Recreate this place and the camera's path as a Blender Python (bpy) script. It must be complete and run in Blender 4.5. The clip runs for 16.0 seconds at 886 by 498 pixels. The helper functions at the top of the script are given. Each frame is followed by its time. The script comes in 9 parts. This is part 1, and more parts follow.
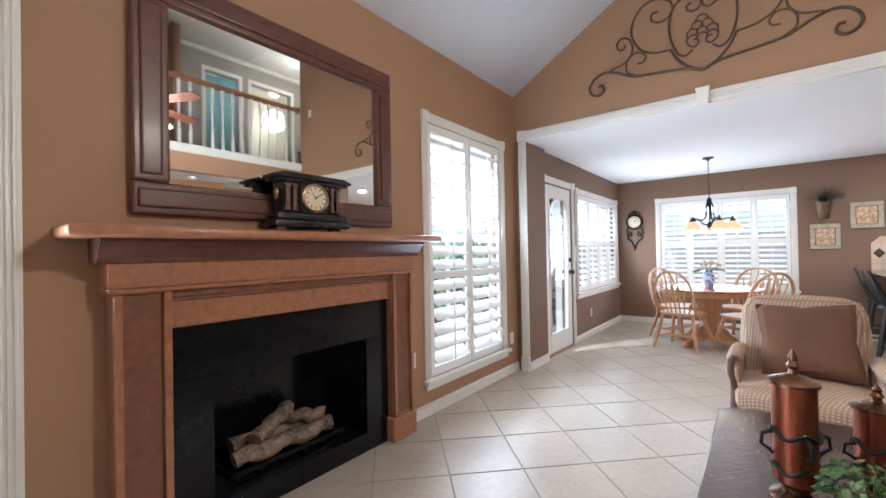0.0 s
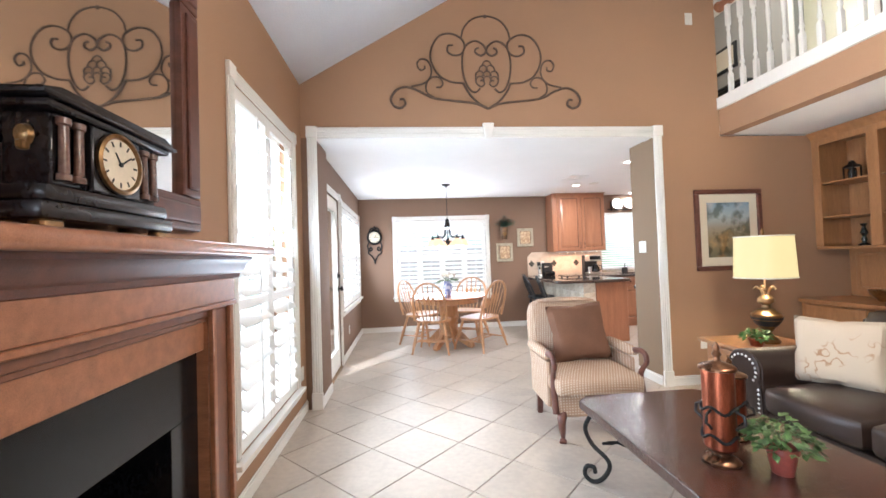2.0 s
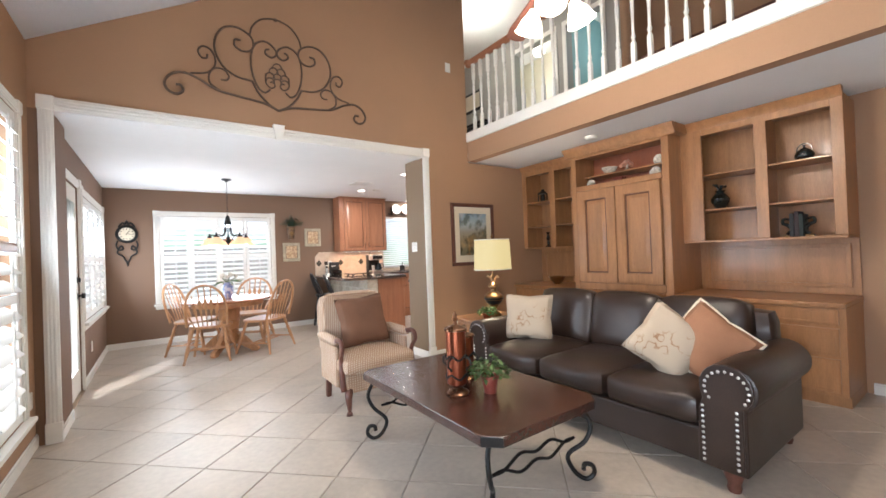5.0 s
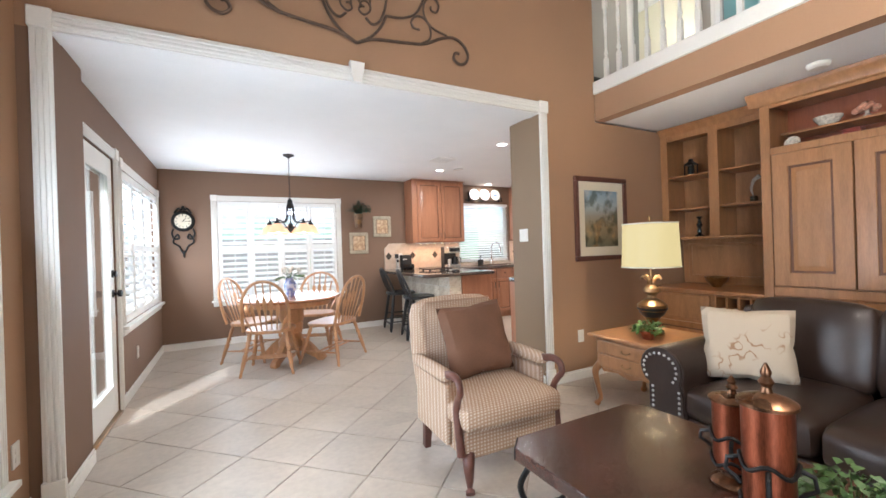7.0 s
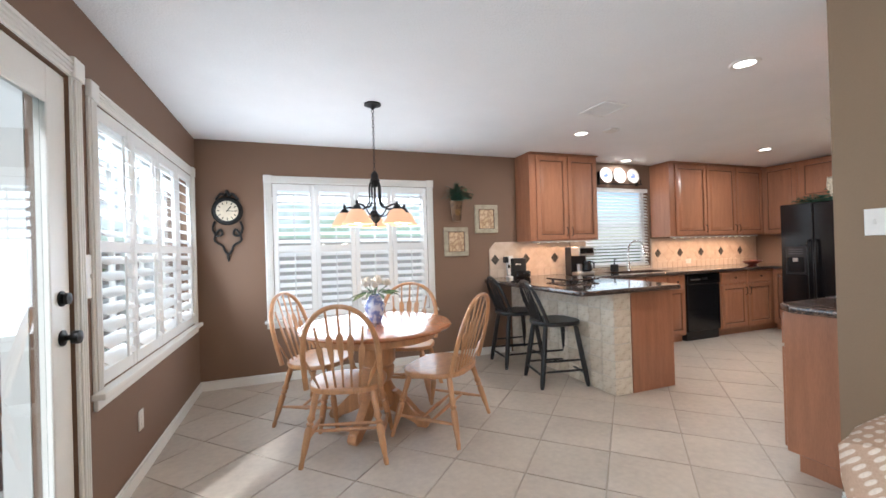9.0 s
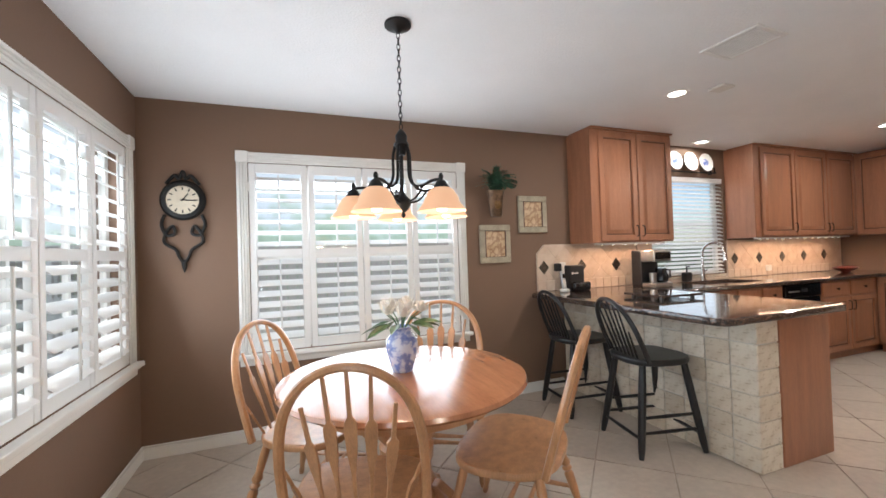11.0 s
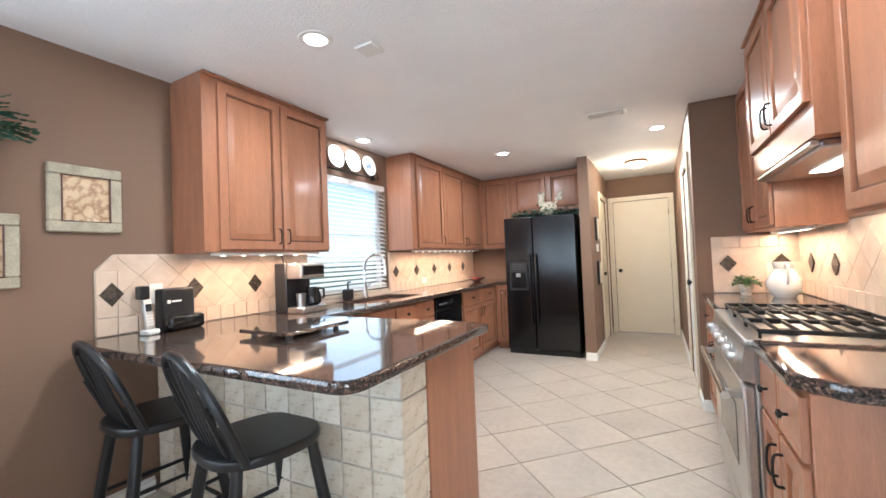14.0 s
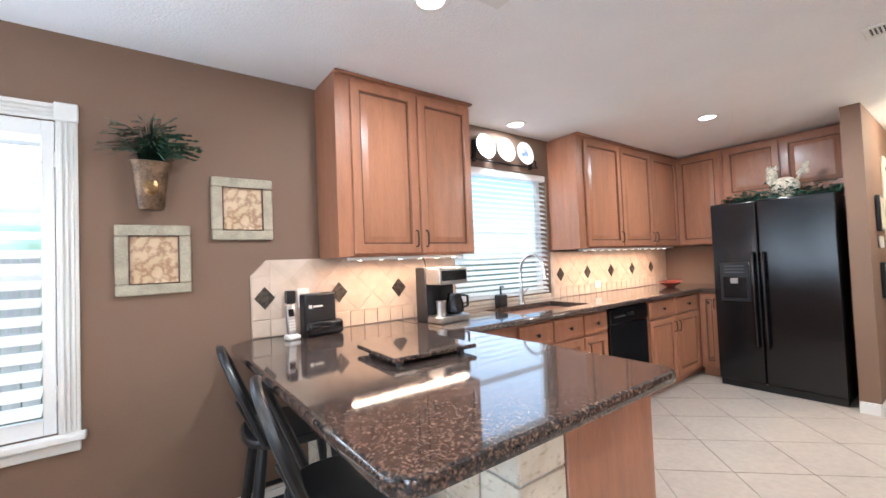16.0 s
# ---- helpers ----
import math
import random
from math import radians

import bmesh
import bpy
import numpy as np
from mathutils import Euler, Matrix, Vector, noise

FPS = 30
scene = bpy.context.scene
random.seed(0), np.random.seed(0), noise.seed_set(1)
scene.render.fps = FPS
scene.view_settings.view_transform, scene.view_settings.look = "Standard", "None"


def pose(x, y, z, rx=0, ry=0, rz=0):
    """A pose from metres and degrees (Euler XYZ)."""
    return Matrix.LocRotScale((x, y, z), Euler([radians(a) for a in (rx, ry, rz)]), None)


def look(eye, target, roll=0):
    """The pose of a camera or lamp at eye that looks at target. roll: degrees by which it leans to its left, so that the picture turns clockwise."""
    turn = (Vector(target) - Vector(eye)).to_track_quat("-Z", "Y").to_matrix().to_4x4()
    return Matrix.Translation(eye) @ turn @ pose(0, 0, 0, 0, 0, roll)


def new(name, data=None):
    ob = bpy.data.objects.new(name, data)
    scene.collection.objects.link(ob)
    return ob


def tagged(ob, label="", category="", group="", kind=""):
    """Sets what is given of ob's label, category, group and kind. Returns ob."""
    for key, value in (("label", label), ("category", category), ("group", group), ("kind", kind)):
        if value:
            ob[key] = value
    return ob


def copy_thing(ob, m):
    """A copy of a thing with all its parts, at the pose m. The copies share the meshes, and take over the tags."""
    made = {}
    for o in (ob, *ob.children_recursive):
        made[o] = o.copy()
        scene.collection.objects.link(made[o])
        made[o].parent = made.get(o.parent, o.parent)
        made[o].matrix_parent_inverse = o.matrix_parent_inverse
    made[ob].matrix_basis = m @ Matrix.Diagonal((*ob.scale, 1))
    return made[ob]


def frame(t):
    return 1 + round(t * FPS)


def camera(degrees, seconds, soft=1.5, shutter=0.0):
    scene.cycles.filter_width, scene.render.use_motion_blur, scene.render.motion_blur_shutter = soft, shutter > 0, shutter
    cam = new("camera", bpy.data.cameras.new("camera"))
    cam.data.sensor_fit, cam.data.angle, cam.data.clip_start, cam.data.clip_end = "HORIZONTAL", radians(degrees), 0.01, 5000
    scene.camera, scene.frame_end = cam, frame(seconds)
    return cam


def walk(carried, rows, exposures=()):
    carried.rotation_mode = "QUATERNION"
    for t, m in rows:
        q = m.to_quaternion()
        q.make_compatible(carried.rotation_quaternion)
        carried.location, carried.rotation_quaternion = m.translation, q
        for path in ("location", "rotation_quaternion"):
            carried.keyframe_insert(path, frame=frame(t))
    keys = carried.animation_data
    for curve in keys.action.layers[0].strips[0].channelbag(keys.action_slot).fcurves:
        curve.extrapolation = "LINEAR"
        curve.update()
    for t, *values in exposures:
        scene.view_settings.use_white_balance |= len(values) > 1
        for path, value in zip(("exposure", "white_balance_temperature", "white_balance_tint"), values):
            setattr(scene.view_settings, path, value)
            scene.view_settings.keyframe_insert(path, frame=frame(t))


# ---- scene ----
cam = camera(95.7, 16.0, soft=1.6)
PATH = [
    (0, (1.973, 1.19, 1.266), (0.736, 2.762, 1.285), -1.1),
    (0.5, (1.572, 1.297, 1.234), (0.598, 3.044, 1.259), -1.0),
    (1, (1.24, 1.369, 1.26), (0.614, 3.268, 1.295), -1.2),
    (1.5, (0.985, 1.348, 1.259), (0.768, 3.336, 1.314), -1.6),
    (2, (0.835, 1.366, 1.303), (1.021, 3.356, 1.353), -1.9),
    (2.5, (0.726, 1.21, 1.329), (1.296, 3.127, 1.378), -2.3),
    (3, (0.669, 1.062, 1.354), (1.535, 2.864, 1.398), -2.4),
    (3.5, (0.665, 0.908, 1.381), (1.77, 2.575, 1.42), -2.5),
    (6, (0.711, 1.377, 1.225), (1.868, 3.009, 1.236), -2.1),
    (6.5, (0.823, 1.842, 1.252), (1.84, 3.565, 1.253), -2.0),
    (7, (0.84, 2.332, 1.261), (1.774, 4.1, 1.258), -1.8),
    (7.5, (0.896, 2.863, 1.236), (1.79, 4.651, 1.229), -1.6),
    (8, (0.868, 3.389, 1.276), (1.713, 5.202, 1.272), -1.5),
    (8.5, (0.839, 3.876, 1.282), (1.62, 5.717, 1.277), -1.5),
    (9, (0.888, 4.354, 1.291), (1.58, 6.23, 1.298), -1.7),
    (11.5, (1.022, 5.745, 1.305), (1.746, 7.609, 1.346), -1.9),
    (12, (1.313, 5.899, 1.315), (2.47, 7.529, 1.375), -2.2),
    (12.5, (1.528, 5.978, 1.336), (3.0, 7.331, 1.393), -2.3),
    (13, (1.699, 6.115, 1.339), (3.354, 7.237, 1.393), -2.2),
    (13.5, (1.932, 6.152, 1.278), (3.675, 7.132, 1.329), -2.3),
    (14, (2.133, 6.172, 1.275), (3.897, 7.113, 1.325), -2.3),
    (14.5, (2.278, 6.294, 1.289), (4.008, 7.296, 1.346), -2.4),
    (15, (2.369, 6.4, 1.324), (3.983, 7.579, 1.384), -2.4),
    (15.5, (2.504, 6.376, 1.345), (3.934, 7.773, 1.401), -2.3),
    (16, (2.663, 6.329, 1.325), (3.852, 7.936, 1.386), -2.3),
]
EXPOSURES = [(0.0, 0.28, 5400, 9), (1.2, 0.6, 5550, 9), (2.0, 0.75, 5550, 9), (3.5, 0.4, 5850, 10), (7.0, 0.4, 5600, 8), (8.5, 0.13, 5600, 8), (11.5, -0.22, 5900, 9), (12.5, 0.12, 5600, 8), (14.0, 0.57, 5250, 4), (15.0, 0.62, 5250, 4), (16.0, 0.6, 5200, 6)]
walk(cam, [(t, look(eye, target, roll)) for t, eye, target, roll in PATH], EXPOSURES)

# ---- world and large lights ----
world = bpy.data.worlds.new("sky")
scene.world = world
world.use_nodes = True
sky = world.node_tree.nodes.new("ShaderNodeTexSky")
sky.sky_type = "NISHITA"
sky.sun_disc = False
sky.sun_elevation, sky.sun_rotation = radians(50), radians(213)
world.node_tree.nodes["Background"].inputs["Strength"].default_value = 0.15
world.node_tree.links.new(sky.outputs[0], world.node_tree.nodes["Background"].inputs["Color"])
sun = new("sun", bpy.data.lights.new("sun", "SUN"))
sun.data.energy, sun.data.angle, sun.data.color = 2.6, radians(3.0), (1.0, 0.96, 0.90)
sun.matrix_world = look((-4.53, -6.93, 10.0), (0, 0, 0))


def lamp(name, kind, m, energy, color=(1, 1, 1), size=0.1, size_y=None):
    data = bpy.data.lights.new(name, kind)
    data.energy, data.color = energy, color
    if kind == "AREA":
        data.shape, data.size, data.size_y = "RECTANGLE", size, size_y or size
    else:
        data.shadow_soft_size = size
    ob = new(name, data)
    ob.matrix_world = m
    return ob


DAY = (0.93, 0.97, 1.0)
WARM = (1.0, 0.78, 0.52)
def window_light(name, x, y, z, way, w, h, inside, behind):
    """Sky light of one window: a lamp at the room side of the slats and one between slats and glass."""
    d = Vector(way)
    at = Vector((x, y, z))
    if inside:
        lamp(name, "AREA", look(at + d * 0.05, at + d + Vector((0, 0, 0.3))), inside, DAY, w, h)
    lamp(name, "AREA", look(at - d * 0.085, at), behind, DAY, w, h)


window_light("daylight_living_window", -0.08, 4.18, 1.30, (1, 0, 0), 1.1, 1.95, 50, 10)
window_light("daylight_hearth_window", -0.08, 0.74, 1.30, (1, 0, 0), 1.1, 1.95, 78, 10)
window_light("daylight_side_window", 0.0, 7.68, 1.36, (1, 0, 0), 1.85, 1.3, 27, 7)
window_light("daylight_nook_window", 1.51, 8.80, 1.33, (0, -1, 0), 1.6, 1.3, 26, 6)
window_light("daylight_sink_window", 5.16, 8.80, 1.57, (0, -1, 0), 1.05, 0.95, 0, 4)

# ---- materials ----
MATS = {}


def mat(name, base, rough=0.5, metal=0.0, var=0.06, scale=6.0, fine=60.0, bump=0.05, stretch=(1, 1, 1),
        spec=0.5, coat=0.0, random=0.0, second=None, tone=0.0, sheen=0.0):
    """A surface with drift of tone at a coarse and a fine scale, uneven gloss and fine relief."""
    m = bpy.data.materials.new(name)
    m.use_nodes = True
    nt = m.node_tree
    b = nt.nodes["Principled BSDF"]
    L = nt.links.new
    tc = nt.nodes.new("ShaderNodeTexCoord")
    mp = nt.nodes.new("ShaderNodeMapping")
    mp.inputs["Scale"].default_value = stretch
    L(tc.outputs["Object"], mp.inputs["Vector"])
    info = nt.nodes.new("ShaderNodeObjectInfo")
    comb = nt.nodes.new("ShaderNodeCombineXYZ")
    mul = nt.nodes.new("ShaderNodeMath")
    mul.operation = "MULTIPLY"
    mul.inputs[1].default_value = 17.0
    L(info.outputs["Random"], mul.inputs[0])
    for i in range(3):
        L(mul.outputs[0], comb.inputs[i])
    L(comb.outputs[0], mp.inputs["Location"])
    n1 = nt.nodes.new("ShaderNodeTexNoise")
    n1.inputs["Scale"].default_value, n1.inputs["Detail"].default_value = scale, 5
    n2 = nt.nodes.new("ShaderNodeTexNoise")
    n2.inputs["Scale"].default_value, n2.inputs["Detail"].default_value = fine, 3
    L(mp.outputs[0], n1.inputs["Vector"])
    L(mp.outputs[0], n2.inputs["Vector"])
    mixn = nt.nodes.new("ShaderNodeMix")
    mixn.inputs[0].default_value = 0.4
    L(n1.outputs["Fac"], mixn.inputs[2])
    L(n2.outputs["Fac"], mixn.inputs[3])
    ramp = nt.nodes.new("ShaderNodeValToRGB")
    dark = second or tuple(c * (1 - var * 2.2) for c in base)
    light = tuple(min(1.0, c * (1 + var * 1.6)) for c in base)
    ramp.color_ramp.elements[0].position, ramp.color_ramp.elements[1].position = 0.3, 0.7
    ramp.color_ramp.elements[0].color = (*dark, 1)
    ramp.color_ramp.elements[1].color = (*light, 1)
    L(mixn.outputs[0], ramp.inputs[0])
    out = ramp.outputs[0]
    if random:
        hsv = nt.nodes.new("ShaderNodeHueSaturation")
        mr = nt.nodes.new("ShaderNodeMapRange")
        mr.inputs["To Min"].default_value, mr.inputs["To Max"].default_value = 1 - random, 1 + random
        L(info.outputs["Random"], mr.inputs["Value"])
        L(mr.outputs[0], hsv.inputs["Value"])
        L(out, hsv.inputs["Color"])
        out = hsv.outputs[0]
    L(out, b.inputs["Base Color"])
    rr = nt.nodes.new("ShaderNodeMapRange")
    rr.inputs["To Min"].default_value, rr.inputs["To Max"].default_value = max(0.02, rough * 0.82), min(1, rough * 1.18)
    L(n1.outputs["Fac"], rr.inputs["Value"])
    L(rr.outputs[0], b.inputs["Roughness"])
    b.inputs["Metallic"].default_value = metal
    b.inputs["Specular IOR Level"].default_value = spec
    b.inputs["Coat Weight"].default_value = coat
    b.inputs["Coat Roughness"].default_value = 0.12
    b.inputs["Sheen Weight"].default_value = sheen
    if bump:
        bp = nt.nodes.new("ShaderNodeBump")
        bp.inputs["Strength"].default_value, bp.inputs["Distance"].default_value = bump, 0.01
        L(n2.outputs["Fac"], bp.inputs["Height"])
        L(bp.outputs[0], b.inputs["Normal"])
    MATS[name] = m
    return m


def glow(name, color, strength, base=(0.9, 0.85, 0.75)):
    m = bpy.data.materials.new(name)
    m.use_nodes = True
    b = m.node_tree.nodes["Principled BSDF"]
    b.inputs["Base Color"].default_value = (*base, 1)
    b.inputs["Emission Color"].default_value = (*color, 1)
    b.inputs["Emission Strength"].default_value = strength
    b.inputs["Roughness"].default_value = 0.5
    return m


def glass(name, tint=(1, 1, 1), rough=0.0):
    m = bpy.data.materials.new(name)
    m.use_nodes = True
    b = m.node_tree.nodes["Principled BSDF"]
    b.inputs["Base Color"].default_value = (*tint, 1)
    b.inputs["Transmission Weight"].default_value = 1.0
    b.inputs["Roughness"].default_value = rough
    b.inputs["IOR"].default_value = 1.45
    return m


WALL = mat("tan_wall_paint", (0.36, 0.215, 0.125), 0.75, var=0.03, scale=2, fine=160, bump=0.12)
# nook, kitchen and hall walls: a darker, browner tone than WALL
WALL_NOOK = mat("brown_nook_wall", (0.20, 0.123, 0.08), 0.75, var=0.03, scale=2, fine=160, bump=0.12)
# wall end and jamb: own tone, between nook brown and living room tan
WALL_STUB = mat("olive_tan_wall_end", (0.235, 0.163, 0.10), 0.75, var=0.03, scale=2, fine=160, bump=0.12)
CEIL = mat("ceiling_white_texture", (0.84, 0.84, 0.83), 0.9, var=0.015, scale=3, fine=90, bump=0.35)
WHITE = mat("white_trim_paint", (0.80, 0.79, 0.75), 0.38, var=0.015, scale=4, fine=80, bump=0.02)
SLAT = mat("white_shutter_paint", (0.82, 0.82, 0.80), 0.42, var=0.01, scale=4, fine=80, bump=0.02)
CREAM = mat("cream_door_paint", (0.78, 0.70, 0.55), 0.45, var=0.02, scale=3, fine=80, bump=0.03)
GROUT = mat("floor_grout", (0.40, 0.345, 0.285), 0.9, var=0.08, scale=9, fine=200, bump=0.2)
TILE = mat("beige_floor_tile", (0.475, 0.41, 0.34), 0.36, var=0.085, scale=2.2, fine=26, bump=0.02, random=0.03)
# mantel wood darkened as in shade, for the sunk panels and under the cornice
MANTELSHADE = mat("shaded_mantel_wood", (0.18, 0.075, 0.042), 0.4, var=0.15, scale=3, fine=40, bump=0.03, stretch=(9, 1, 9))
MANTEL = mat("stained_mantel_wood", (0.34, 0.15, 0.078), 0.33, var=0.16, scale=3, fine=40, bump=0.03, stretch=(9, 1, 9), coat=0.15)
CHERRY = mat("dark_cherry_frame_wood", (0.115, 0.043, 0.029), 0.42, var=0.2, scale=4, fine=50, bump=0.03, stretch=(6, 1, 6), coat=0.05)
MAPLE = mat("honey_maple_cabinet", (0.36, 0.175, 0.072), 0.38, var=0.13, scale=3, fine=30, bump=0.02, stretch=(7, 7, 0.8), coat=0.15)
KWOOD = mat("kitchen_cabinet_maple", (0.35, 0.155, 0.082), 0.34, var=0.11, scale=3, fine=30, bump=0.02, stretch=(7, 7, 0.8), coat=0.15)
OAK = mat("light_oak", (0.50, 0.26, 0.12), 0.3, var=0.15, scale=4, fine=40, bump=0.03, stretch=(7, 7, 0.9), coat=0.2)
TABLEWOOD = mat("oak_tabletop", (0.42, 0.18, 0.085), 0.2, var=0.12, scale=3, fine=30, bump=0.02, stretch=(9, 0.9, 1), coat=0.4)
BLACKIRON = mat("black_iron", (0.02, 0.019, 0.018), 0.45, metal=0.6, var=0.2, scale=12, fine=120, bump=0.1)
RUSTIRON = mat("bronze_brown_iron", (0.13, 0.09, 0.065), 0.5, metal=0.6, var=0.25, scale=12, fine=120, bump=0.12)
LEATHER = mat("dark_brown_leather", (0.031, 0.018, 0.013), 0.35, var=0.2, scale=5, fine=180, bump=0.12)
BLACKPAINT = mat("black_painted_wood", (0.012, 0.012, 0.013), 0.35, var=0.15, scale=6, fine=60, bump=0.03)
BLACKGLOSS = mat("black_appliance_enamel", (0.006, 0.006, 0.007), 0.16, var=0.1, scale=6, fine=200, bump=0.02)
STEEL = mat("brushed_steel", (0.55, 0.54, 0.52), 0.3, metal=1.0, var=0.06, scale=3, fine=60, bump=0.02, stretch=(1, 30, 30))
DARKSTEEL = mat("dark_steel_trim", (0.10, 0.10, 0.11), 0.35, metal=0.7, var=0.1)
CHROME = mat("chrome", (0.75, 0.75, 0.75), 0.1, metal=1.0, var=0.02, bump=0)


def patterned(name, build, rough=0.5, metal=0.0, coat=0.0, bump=0.0, spec=0.5):
    """A material whose colour (and relief height) come from build(nodes, link, position)."""
    m = bpy.data.materials.new(name)
    m.use_nodes = True
    nt = m.node_tree
    b = nt.nodes["Principled BSDF"]
    tc = nt.nodes.new("ShaderNodeTexCoord")
    color, height = build(nt.nodes, nt.links.new, tc.outputs["Object"])
    nt.links.new(color, b.inputs["Base Color"])
    b.inputs["Roughness"].default_value, b.inputs["Metallic"].default_value = rough, metal
    b.inputs["Coat Weight"].default_value, b.inputs["Coat Roughness"].default_value = coat, 0.06
    b.inputs["Specular IOR Level"].default_value = spec
    if bump and height is not None:
        bp = nt.nodes.new("ShaderNodeBump")
        bp.inputs["Strength"].default_value, bp.inputs["Distance"].default_value = bump, 0.004
        nt.links.new(height, bp.inputs["Height"])
        nt.links.new(bp.outputs[0], b.inputs["Normal"])
    return m


def ramp_of(nodes, link, value, stops):
    r = nodes.new("ShaderNodeValToRGB")
    while len(r.color_ramp.elements) < len(stops):
        r.color_ramp.elements.new(0.5)
    for e, (p, c) in zip(r.color_ramp.elements, stops):
        e.position, e.color = p, (*c, 1)
    link(value, r.inputs[0])
    return r.outputs[0]


def noise_of(nodes, link, pos, scale, detail=4, stretch=None):
    n = nodes.new("ShaderNodeTexNoise")
    n.inputs["Scale"].default_value, n.inputs["Detail"].default_value = scale, detail
    if stretch:
        mp = nodes.new("ShaderNodeMapping")
        mp.inputs["Scale"].default_value = stretch
        link(pos, mp.inputs["Vector"])
        pos = mp.outputs[0]
    link(pos, n.inputs["Vector"])
    return n.outputs["Fac"]


def mix_of(nodes, link, fac, a, b, mode="MIX"):
    m = nodes.new("ShaderNodeMix")
    m.data_type, m.blend_type = "RGBA", mode
    for v, i in ((fac, 0), (a, 6), (b, 7)):
        if isinstance(v, (int, float)):
            m.inputs[i].default_value = v
        elif isinstance(v, tuple):
            m.inputs[i].default_value = (*v, 1)
        else:
            link(v, m.inputs[i])
    return m.outputs[2]


def granite(nodes, link, pos):
    v = nodes.new("ShaderNodeTexVoronoi")
    v.inputs["Scale"].default_value = 75
    warp = nodes.new("ShaderNodeTexNoise")
    warp.inputs["Scale"].default_value = 30
    link(pos, warp.inputs["Vector"])
    mixed = mix_of(nodes, link, 0.06, pos, warp.outputs["Color"])
    link(mixed, v.inputs["Vector"])
    cell = ramp_of(nodes, link, v.outputs["Distance"], [(0.0, (0.27, 0.19, 0.145)), (0.30, (0.18, 0.115, 0.085)), (0.55, (0.06, 0.048, 0.044)), (1.0, (0.035, 0.033, 0.034))])
    grain = ramp_of(nodes, link, noise_of(nodes, link, pos, 130, 3), [(0.38, (0.02, 0.02, 0.022)), (0.5, (0.55, 0.5, 0.45)), (0.68, (1, 1, 1))])
    return mix_of(nodes, link, 0.65, cell, grain, "MULTIPLY"), None


def travertine(nodes, link, pos):
    a = noise_of(nodes, link, pos, 7, 6)
    b = noise_of(nodes, link, pos, 34, 6, (1, 1, 2.2))
    c = ramp_of(nodes, link, a, [(0.3, (0.55, 0.47, 0.36)), (0.5, (0.69, 0.63, 0.53)), (0.75, (0.77, 0.73, 0.65))])
    d = ramp_of(nodes, link, b, [(0.30, (0.62, 0.55, 0.45)), (0.46, (1, 1, 1)), (1, (1, 1, 1))])
    info = nodes.new("ShaderNodeObjectInfo")
    t = ramp_of(nodes, link, info.outputs["Random"], [(0, (0.78, 0.74, 0.68)), (0.5, (0.94, 0.92, 0.88)), (1, (1, 1, 0.98))])
    return mix_of(nodes, link, 1.0, mix_of(nodes, link, 0.8, c, d, "MULTIPLY"), t, "MULTIPLY"), b


def weave(nodes, link, pos):
    outs = []
    for turn, axis, size in (((0, 0, 25), "X", 17), ((45, 0, 0), "Z", 24)):
        mp = nodes.new("ShaderNodeMapping")
        mp.inputs["Rotation"].default_value = [radians(q) for q in turn]
        link(pos, mp.inputs["Vector"])
        w = nodes.new("ShaderNodeTexWave")
        w.bands_direction = axis
        w.inputs["Scale"].default_value, w.inputs["Distortion"].default_value = size, 0.3
        link(mp.outputs[0], w.inputs["Vector"])
        outs.append(w.outputs["Fac"])
    mul = nodes.new("ShaderNodeMath")
    mul.operation = "MULTIPLY"
    link(outs[0], mul.inputs[0])
    link(outs[1], mul.inputs[1])
    c = ramp_of(nodes, link, mul.outputs[0], [(0.22, (0.42, 0.28, 0.19)), (0.45, (0.64, 0.53, 0.42))])
    return mix_of(nodes, link, 0.35, c, ramp_of(nodes, link, noise_of(nodes, link, pos, 260, 2), [(0.3, (0.6, 0.55, 0.5)), (0.7, (1, 1, 1))]), "MULTIPLY"), mul.outputs[0]


def landscape(nodes, link, pos):
    sep = nodes.new("ShaderNodeSeparateXYZ")
    link(pos, sep.inputs[0])
    mr = nodes.new("ShaderNodeMapRange")
    mr.inputs["From Min"].default_value, mr.inputs["From Max"].default_value = -0.27, 0.27
    link(sep.outputs["Z"], mr.inputs["Value"])
    base = ramp_of(nodes, link, mr.outputs[0], [(0.0, (0.13, 0.12, 0.075)), (0.35, (0.26, 0.20, 0.11)), (0.55, (0.30, 0.27, 0.21)), (0.75, (0.36, 0.42, 0.45)), (1.0, (0.22, 0.32, 0.42))])
    tree = ramp_of(nodes, link, noise_of(nodes, link, pos, 7.5, 5), [(0.47, (1, 1, 1)), (0.58, (0.28, 0.30, 0.22))])
    gold = ramp_of(nodes, link, noise_of(nodes, link, pos, 5, 3), [(0.55, (0, 0, 0)), (0.7, (0.25, 0.12, 0.03))])
    return mix_of(nodes, link, 1.0, mix_of(nodes, link, 0.85, base, tree, "MULTIPLY"), gold, "ADD"), None


def flowery(nodes, link, pos):
    n = noise_of(nodes, link, pos, 16, 3)
    m = noise_of(nodes, link, pos, 9, 4)
    a = ramp_of(nodes, link, n, [(0.42, (0.60, 0.42, 0.26)), (0.5, (0.26, 0.09, 0.05)), (0.6, (0.62, 0.45, 0.28))])
    b = ramp_of(nodes, link, m, [(0.40, (0.72, 0.62, 0.42)), (0.60, (0.45, 0.36, 0.18))])
    return mix_of(nodes, link, 0.3, a, b), None


